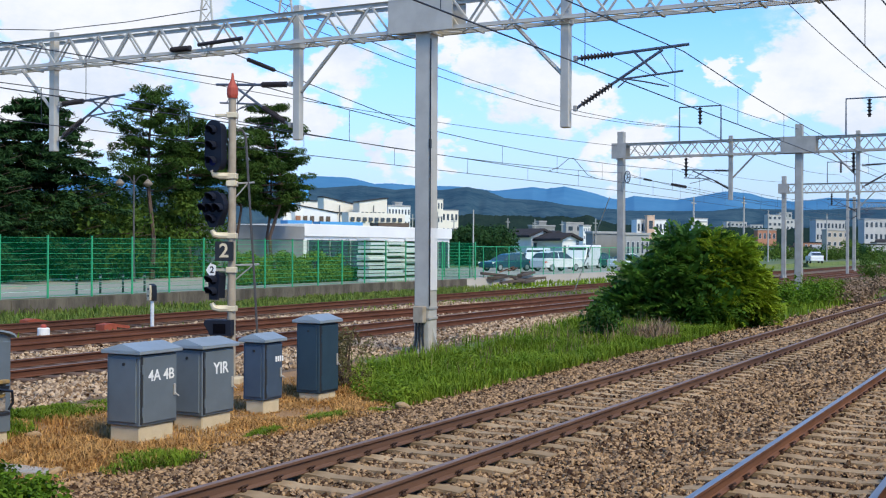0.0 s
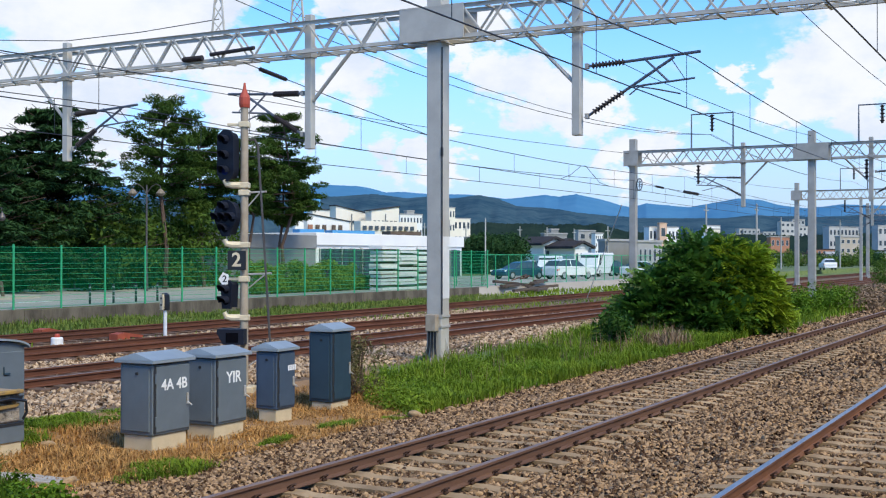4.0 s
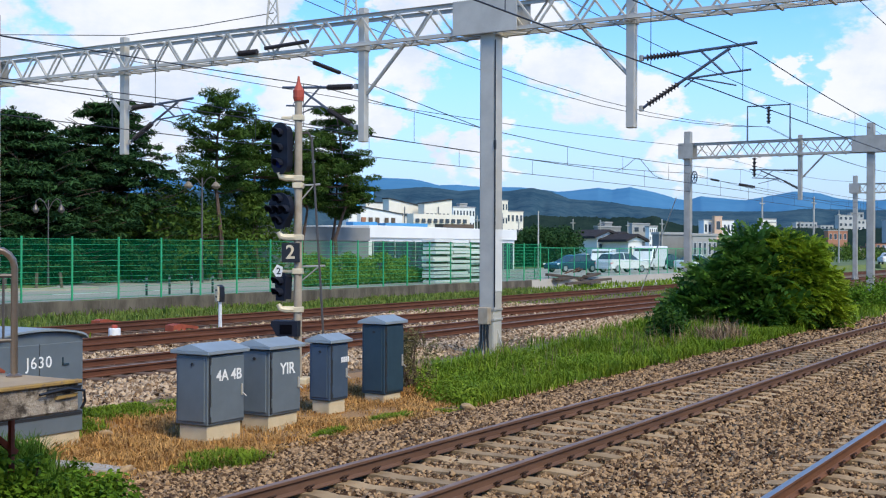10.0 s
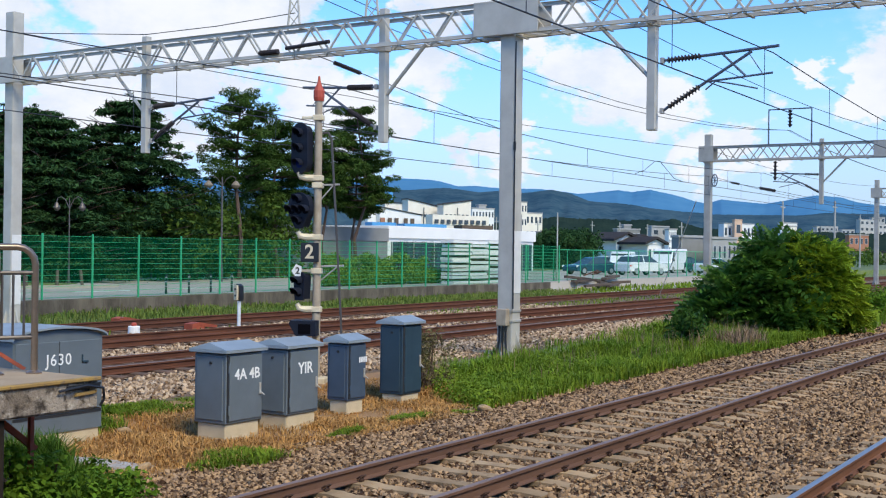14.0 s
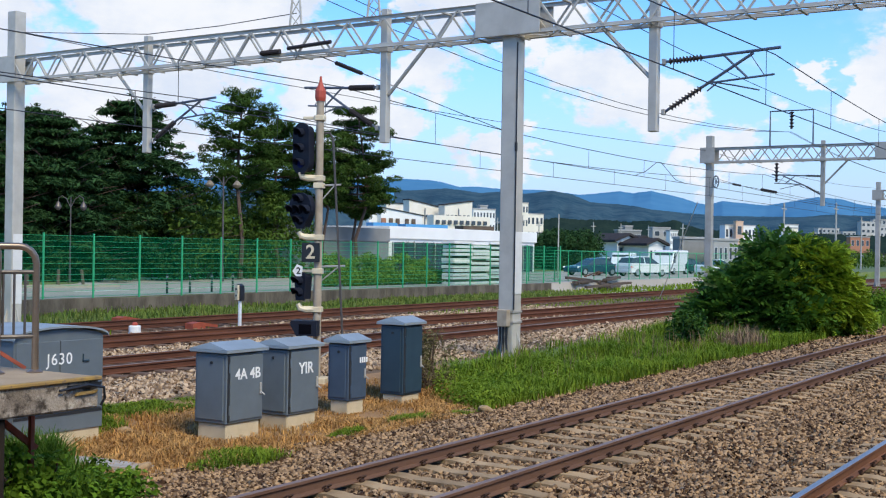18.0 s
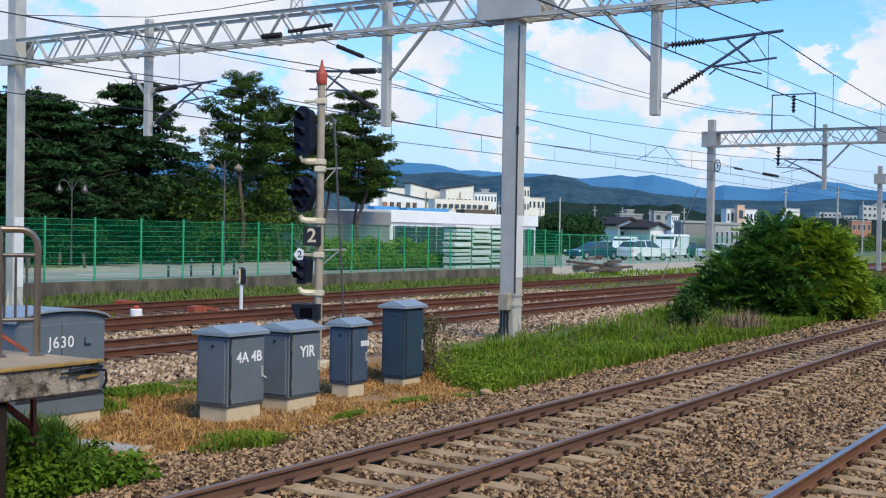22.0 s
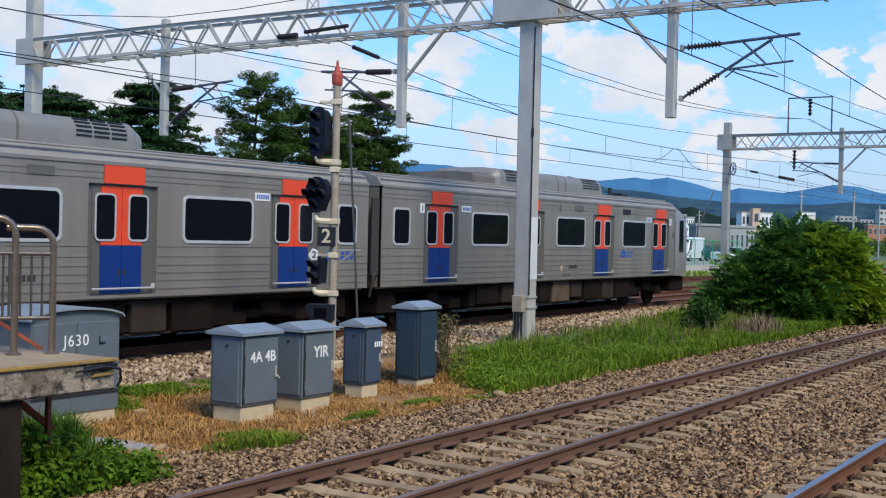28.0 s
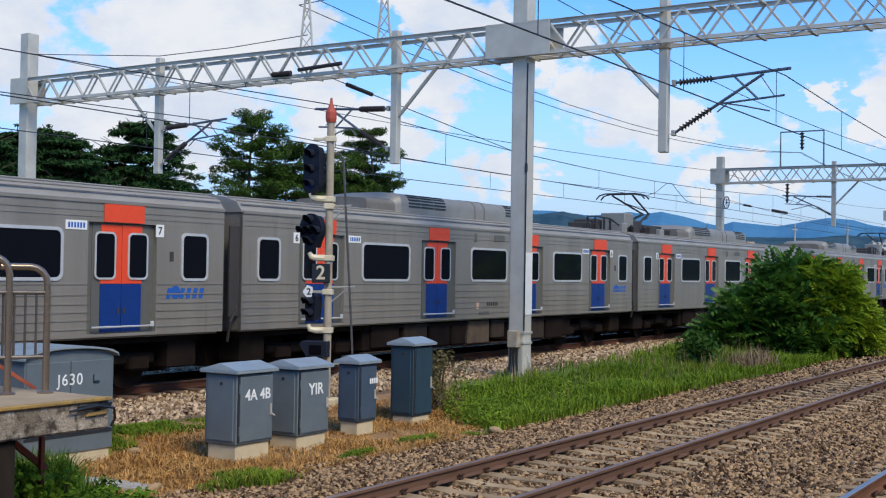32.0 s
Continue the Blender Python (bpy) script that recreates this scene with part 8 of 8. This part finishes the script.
    for az0, az1, H, d, mat, fl, co, rm in (
        (23.42, 22.34, 8.3, 300, WALL_DULL, 2, 6, WALL_GREY),
        (23.10, 22.75, 9.4, 303, WALL_DULL, 1, 2, WALL_GREY),
        (21.80, 20.99, 8.8, 290, WALL_GREY, 3, 2, WALL_GREY),
        (20.99, 20.62, 8.1, 288, WALL_WHITE, 4, 4, WALL_GREY),
        (18.45, 17.07, 15.4, 520, WALL_WHITE, 2, 8, WALL_GREY),
        (17.96, 17.62, 16.9, 519, WALL_ORANGE, 2, 1, WALL_ORANGE),
        (15.87, 15.16, 13.2, 420, WALL_WHITE, 2, 3, WALL_GREY),
        (15.48, 15.16, 11.6, 400, WALL_CREAM, 2, 2, WALL_GREY),
        (14.28, 13.36, 23.1, 900, WALL_PALE, 5, 6, WALL_GREY),
        (12.87, 12.03, 9.3, 420, WALL_BRICK, 2, 4, WALL_GREY),
        (12.41, 11.60, 25.2, 800, WALL_PALE, 6, 4, WALL_GREY),
        (11.60, 11.10, 22.0, 790, WALL_PALE, 6, 3, WALL_GREY),
        (10.28, 9.00, 15.0, 520, WALL_PALE, 3, 8, WALL_GREY),
        (9.81, 8.85, 7.3, 300, WALL_SAND, 3, 4, WALL_GREY),
        (8.17, 6.97, 15.4, 520, WALL_PALE, 3, 6, WALL_GREY),
        (30.38, 29.31, 14.6, 340, WALL_WHITE, 4, 7, WALL_GREY),
        (30.05, 29.70, 15.6, 342, WALL_GREY, 1, 1, WALL_GREY),
        (28.01, 27.73, 19.8, 420, WALL_CREAM, 4, 2, WALL_GREY),
        (28.00, 26.99, 16.2, 425, WALL_CREAM, 3, 5, WALL_GREY),
        (25.19, 24.10, 5.0, 200, WALL_WHITE, 0, 0, WALL_GREY),
        (20.53, 19.11, 4.8, 170, WALL_DULL, 0, 0, WALL_GREY),
        (18.98, 17.86, 4.6, 168, WALL_GREY, 1, 5, WALL_GREY),
    ):
        x, y, L, rz = span(az0, az1, d)
        building("town_building", "pale town building among distant roofs", x, y, L, max(1.5, 0.2 * L), H - 0.75, mat, rz, fl, co, "flat", rm)
    for i in range(70):
        az0 = rng.uniform(3, 17.5) if i % 4 else rng.uniform(19, 27)
        d = rng.uniform(330, 800)
        W = rng.uniform(6, 15)
        H = (rng.uniform(0, 14) / 2100) * d + 1.9
        x, y = polar(az0, d)
        mat = rng.choice([WALL_PALE, WALL_GREY, WALL_SAND, WALL_BRICK, WALL_DULL, WALL_PALE])
        building("town_building", "pale town building among distant roofs", x, y, W, 5, H, mat, az0 - 78 + rng.uniform(-20, 20), 2, 5 if H > 4 else 0, "flat" if i % 3 else "gable", rng.choice([WALL_GREY, ROOF_DARK, ROOF_DARK]))
    # apartment towers in the haze
    for i, (az0, H) in enumerate(((14.6, 19), (14.1, 22), (13.7, 19), (13.2, 20), (12.3, 24), (11.9, 29), (9.9, 22), (7.2, 22), (6.6, 26), (5.9, 22))):
        x, y = polar(az0, 900)
        building("apartment_block", "hazy pale apartment block in the distance", x, y, 9, 12, H, WALL_PALE if i % 2 else WALL_GREY, az0 - 80, 6, 3, "flat", WALL_GREY)
    # poles in the middle distance
    for az, d, h in ((28.0, 140, 6.2), (23.3, 190, 6.6), (22.0, 210, 6.8), (20.4, 170, 6.2), (15.8, 130, 7.5), (13.5, 130, 7.5), (29.2, 180, 7), (12.4, 190, 8), (9.8, 210, 8), (24.6, 200, 7.0), (27.2, 190, 6.8)):
        x, y = polar(az, d)
        p = thing("utility_pole", pose(x, y, STREET_Z), "grey concrete utility pole", "pole", "utility poles")
        part("shaft", Mesh().lathe([(0.13, -0.2), (0.09, h)], (0, 0, 0), 8), GALVA_DIM, p)
        if h > 5.5:
            part("crossarm", Mesh().box(-0.9, 0.9, -0.05, 0.05, h - 0.7, h - 0.6), GALVA_DIM, p)
    # guy of the farther portal
    g = thing("guy_wire", None, "taut pale guy wire anchored beside the farther portal", "cable")
    part("strand", Mesh().tube((G2 - 0.1, 20.95, 4.99), (64.5, 25.3, -0.2), 0.025, n=6), WHITE_SLEEVE, g)
    ep = thing("fence_end_pole", pose(75.2, 37.1, STREET_Z), "slim pale pole at the end of the street fence", "pole")
    part("shaft", Mesh().lathe([(0.06, -0.2), (0.045, 4.6)], (0, 0, 0), 8), GALVA, ep)
    sb = thing("street_sign", pose(27.85, 37.4, 0), "blue street sign board with a white top", "sign")
    part("board", Mesh().box(-0.6, 0.48, -0.03, 0.03, 2.75, 3.5, 0.01), TRAIN_LOGO, sb)
    part("white_top", Mesh().box(-0.6, 0.48, -0.035, 0.03, 3.505, 3.93, 0.01), WHITE, sb)
    part("white_bar", Mesh().box(-0.45, 0.3, -0.04, -0.03, 2.95, 3.07), MARKING, sb)
    part("post", Mesh().tube((0.0, 0.06, 0.3), (0.0, 0.06, 3.85), 0.04, n=8), GALVA_DIM, sb)


build_town()


def ridge(name, label, mat, d, crest, base, seed, rough=1.0, depth=350.0, step=0.09, folds=0.0):
    """A wooded hill: crest given as (bearing, elevation) pairs, with spurs and gullies on the slope towards the viewer."""
    az0, az1 = crest[0][0], crest[-1][0]
    azs = np.arange(az0, az1, step)
    xs, ys = [c[0] for c in crest], [c[1] for c in crest]
    rows = 13
    v = []
    for a in azs:
        el = float(np.interp(a, xs, ys)) + 0.03 * rough * noise.fractal((a * 0.9, seed, 0), 1.0, 2.0, 2)
        top = math.tan(radians(max(el, 0.02))) * d + EYE[2]
        tip = d * radians(0.02 * rough * noise.noise((a * 5, seed, 2)) + 0.03 * rough * noise.noise((a * 17, seed, 5)))
        for r in range(rows):
            f = r / (rows - 1)
            fold = noise.fractal((a * 0.55 + 0.5 * f, f * 1.3, seed), 1.0, 2.0, 3)
            dd = d - depth * (1 - f) - folds * depth * fold * (1 - f) * (0.3 + f)
            x, y = polar(a, dd)
            v.append((x, y, base + (top - base) * f ** 0.8 * (1 + 0.25 * folds * fold * (1 - f)) + tip * f ** 10))
    n = len(azs)
    i, r = np.meshgrid(np.arange(n - 1), np.arange(rows - 1), indexing="ij")
    k = (i * rows + r).ravel()
    faces = np.stack([k, k + rows, k + rows + 1, k + 1], 1)
    me = fast_mesh(name, np.array(v), faces, mat)
    me.polygons.foreach_set("use_smooth", [True] * len(me.polygons))
    thing(name, None, label, "hill", kind="structure", data=me)


def build_hills():
    ridge("backdrop_far", "far mountain ridge with haze in its blue colour", HILL_FAR, 3600, [(-30, 2.0), (-5, 2.2), (7.3, 2.3), (9.7, 2.4), (11.3, 2.24), (12.5, 2.4), (13.3, 2.65), (14.4, 2.73), (15.2, 2.58), (16.6, 2.34), (18.6, 2.54), (19.25, 2.35), (19.8, 2.46), (20.9, 2.78), (21.9, 3.0),
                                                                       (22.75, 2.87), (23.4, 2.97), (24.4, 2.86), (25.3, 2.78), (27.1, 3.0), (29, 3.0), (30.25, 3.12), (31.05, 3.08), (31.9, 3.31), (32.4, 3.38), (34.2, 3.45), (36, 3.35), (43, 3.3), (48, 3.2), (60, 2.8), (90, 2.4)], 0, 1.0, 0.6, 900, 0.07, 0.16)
    ridge("backdrop_middle", "wooded middle ridge tinted blue-green for haze", HILL_MID, 1900, [(-30, 1.2), (0, 1.7), (7.3, 1.98), (10.5, 1.84), (13.6, 1.93), (15.2, 1.81), (18.9, 1.84), (20.7, 2.0), (21.9, 2.11), (22.75, 2.3), (24.8, 2.43), (25.6, 2.78), (26.6, 2.97), (27.9, 2.8), (29.0, 2.9), (30, 2.81), (31.7, 3.02),
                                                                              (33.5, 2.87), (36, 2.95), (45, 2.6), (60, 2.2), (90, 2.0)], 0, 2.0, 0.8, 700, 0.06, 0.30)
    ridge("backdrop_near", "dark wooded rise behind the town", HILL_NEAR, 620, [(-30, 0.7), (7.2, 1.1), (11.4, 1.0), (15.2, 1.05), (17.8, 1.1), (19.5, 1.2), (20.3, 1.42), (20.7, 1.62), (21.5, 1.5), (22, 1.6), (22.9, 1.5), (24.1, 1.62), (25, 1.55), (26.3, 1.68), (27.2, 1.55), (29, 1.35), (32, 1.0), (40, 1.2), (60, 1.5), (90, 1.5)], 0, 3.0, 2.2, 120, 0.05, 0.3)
    rng = random.Random(9)
    for i in range(10):
        az = 25.2 + 0.17 * i
        x, y = polar(az, rng.uniform(124, 138))
        cl = [(x + rng.uniform(-2.2, 2.2), y + rng.uniform(-2, 2), STREET_Z + rng.uniform(0.3, 3.6), rng.uniform(0.8, 1.3)) for _ in range(28)]
        shrub_mass("background_tree", "dark green tree beyond the parking place", cl, FIR, 130, 0.17, 200 + i, "tree", (1.0, 0.5), "distant trees")
    for i in range(30):
        az = 4.6 + 0.5 * i + rng.uniform(-0.2, 0.2)
        x, y = polar(az, rng.uniform(205, 285))
        tall = rng.uniform(1.4, 3.3)
        cl = [(x + rng.uniform(-3.4, 3.4), y + rng.uniform(-3, 3), STREET_Z + rng.uniform(0.2, tall), rng.uniform(0.7, 1.25)) for _ in range(15)]
        shrub_mass("background_tree", "green tree at the edge of town", cl, LEAVES if i % 3 else FIR, 70, 0.24, 240 + i, "tree", (1.0, 0.5), "distant trees")


build_hills()

# ---------------------------------------------------------------- ballast stones


def stones(name, label, n, seed, x0, x1, y0, y1, size, mat, keep=None, power=1.0):
    """Crushed stones: broken blocks, each of its own shape, denser towards x0."""
    rng = np.random.default_rng(seed)
    x = x0 + (x1 - x0) * rng.random(n) ** power
    y = rng.uniform(y0, y1, n)
    if keep is not None:
        ok = keep(x, y, rng)
        x, y = x[ok], y[ok]
        n = len(x)
    ys = np.linspace(y0, y1, 200)
    gz = np.interp(y, ys, [ground_z(float(q)) for q in ys])
    s = size * rng.uniform(0.55, 1.35, n) * (1 + 0.6 * (x - x0) / (x1 - x0))
    corners = np.array([[i, j, k] for k in (-1, 1) for i, j in ((-1, -1), (1, -1), (1, 1), (-1, 1))], dtype=float)
    v = corners[None] * rng.uniform(0.55, 1.15, (n, 1, 3)) * np.array([1.25, 0.66, 0.52]) + rng.normal(0, 0.20, (n, 8, 3))
    v[:, 4:, :2] *= rng.uniform(0.6, 1.0, (n, 1, 1))
    turn = rng.uniform(0, 2 * np.pi, n)
    q = np.stack([np.cos(turn / 2), rng.normal(0, 0.42, n), rng.normal(0, 0.42, n), np.sin(turn / 2)], 1)
    q /= np.linalg.norm(q, axis=1, keepdims=True)
    a, b, c, d = q.T
    R = np.stack([1 - 2 * (c * c + d * d), 2 * (b * c - a * d), 2 * (b * d + a * c), 2 * (b * c + a * d), 1 - 2 * (b * b + d * d), 2 * (c * d - a * b), 2 * (b * d - a * c), 2 * (c * d + a * b), 1 - 2 * (b * b + c * c)], 1).reshape(n, 3, 3)
    v = np.einsum("nij,nkj->nki", R, v) * s[:, None, None]
    v += np.stack([x, y, gz + rng.uniform(-0.2, 0.45, n) * s], 1)[:, None, :]
    quad = np.array([[4, 5, 6, 7], [0, 1, 5, 4], [1, 2, 6, 5], [2, 3, 7, 6], [3, 0, 4, 7]])
    f = (np.arange(n)[:, None, None] * 8 + quad[None]).reshape(-1, 4)
    return thing(name, None, label, "ballast", kind="stuff", data=fast_mesh(name, v.reshape(-1, 3), f, mat))


def clear_of_sleepers(x, y, rng):
    """Stones lie between the sleepers and beside them, few on top."""
    ok = np.ones(len(x), dtype=bool)
    for yc, xs in ((NEAR_T, 2.5), (TRACK_2, 6.0)):
        near = np.abs(y - yc) < 1.22
        on = np.abs((x - xs + 0.3) % 0.6 - 0.3) < 0.12
        rail = np.abs(np.abs(y - yc) - 0.7525) < 0.10
        ok &= ~(near & on & (rng.random(len(x)) > 0.12)) & ~rail
    return ok


def build_ballast():
    stones("ballast_stones", "grey-brown crushed ballast stones round the running tracks", 150000, 1, 3.0, 24.0, 0.7, 9.35, 0.0225, STONE, clear_of_sleepers)
    stones("far_ballast_stones", "grey-brown crushed ballast stones farther along", 36000, 2, 24.0, 62.0, 0.7, 9.4, 0.038, STONE, clear_of_sleepers, 1.4)
    stones("shoulder_stones", "grey crushed stones on the ballast shoulder", 24000, 5, 6.0, 30.0, 8.3, 9.75, 0.0245, STONE)
    stones("pale_stones", "pale crushed stones of the yard tracks", 56000, 3, 10.0, 48.0, 13.3, 24.8, 0.036, PALE_STONE, lambda x, y, rng: (np.abs(y - TRACK_3) > 0.95) & (np.abs(y - np.interp(x, [22, 46], [TRACK_4, 20.75])) > 0.95) & ((y > 14.4) | (x < 24) | (rng.random(len(x)) < 0.3)), 1.1)
    for i, (x, y, s) in enumerate(((16.55, 9.4, 0.13), (17.6, 9.35, 0.085), (11.2, 11.9, 0.1), (9.75, 10.05, 0.09))):
        r = thing("boulder", pose(x, y, ground_z(y) + s * 0.3, 12 * i, 20, 55 * i), "tan rounded stone lying in the grass", "stone", "loose stones")
        me = bmesh.new()
        bmesh.ops.create_icosphere(me, subdivisions=2, radius=s)
        for v in me.verts:
            v.co *= 1 + 0.25 * noise.noise(v.co * 6 + Vector((i, 0, 0)))
            v.co.z *= 0.6
            v.co.x *= 1.4
        data = bpy.data.meshes.new("lump")
        me.to_mesh(data)
        me.free()
        data.materials.append(TAN_ROCK)
        part("lump", data, TAN_ROCK, r)
    slab = thing("concrete_slab", pose(9.62, 10.5, -0.25, 3, -4, 112), "broken pale concrete slab lying in the weeds", "slab")
    part("broken_piece", Mesh().prism([(0.62, -0.1), (0.82, -0.16), (0.9, 0.05), (0.7, 0.12)], -0.03, 0.03, "z"), SLAB, slab)
    part("broken_piece", Mesh().prism([(-0.52, -0.16), (0.2, -0.24), (0.56, -0.1), (0.46, 0.2), (-0.1, 0.27), (-0.42, 0.17)], -0.04, 0.05, "z"), SLAB, slab)


build_ballast()

# ---------------------------------------------------------------- what moves
SPEED = 23.85
FRONT_COUPLING_28 = 22.2       # rear coupling of the leading car at 28 s


def motions():
    for i, c in enumerate(CARS_MADE):
        rows = []
        for t in [float(k) for k in range(0, 32)] + [31.5, 31.9, 32.0]:
            rows.append((t, pose(FRONT_COUPLING_28 + SPEED * (t - 28.0) - CAR_L * i, TRAIN_Y, 0.04)))
        walk(c, rows)
    rows = []
    for t, x, y in ((0, -194.2, 40.0), (20, 0.8, 40.0), (22.0, 20.3, 40.0), (23.0, 30.0, 40.0), (24.0, 39.8, 40.0), (25.0, 49.2, 40.0), (25.5, 53.8, 40.0), (26.5, 62.0, 40.1), (28.0, 71.0, 40.3), (30.0, 78.0, 40.5), (31.0, 79.2, 40.5), (32.0, 79.6, 40.5)):
        rows.append((t, pose(x, y, STREET_Z + 0.005, 0, 0, 0)))
    walk(MOVING_CAR, rows)


motions()
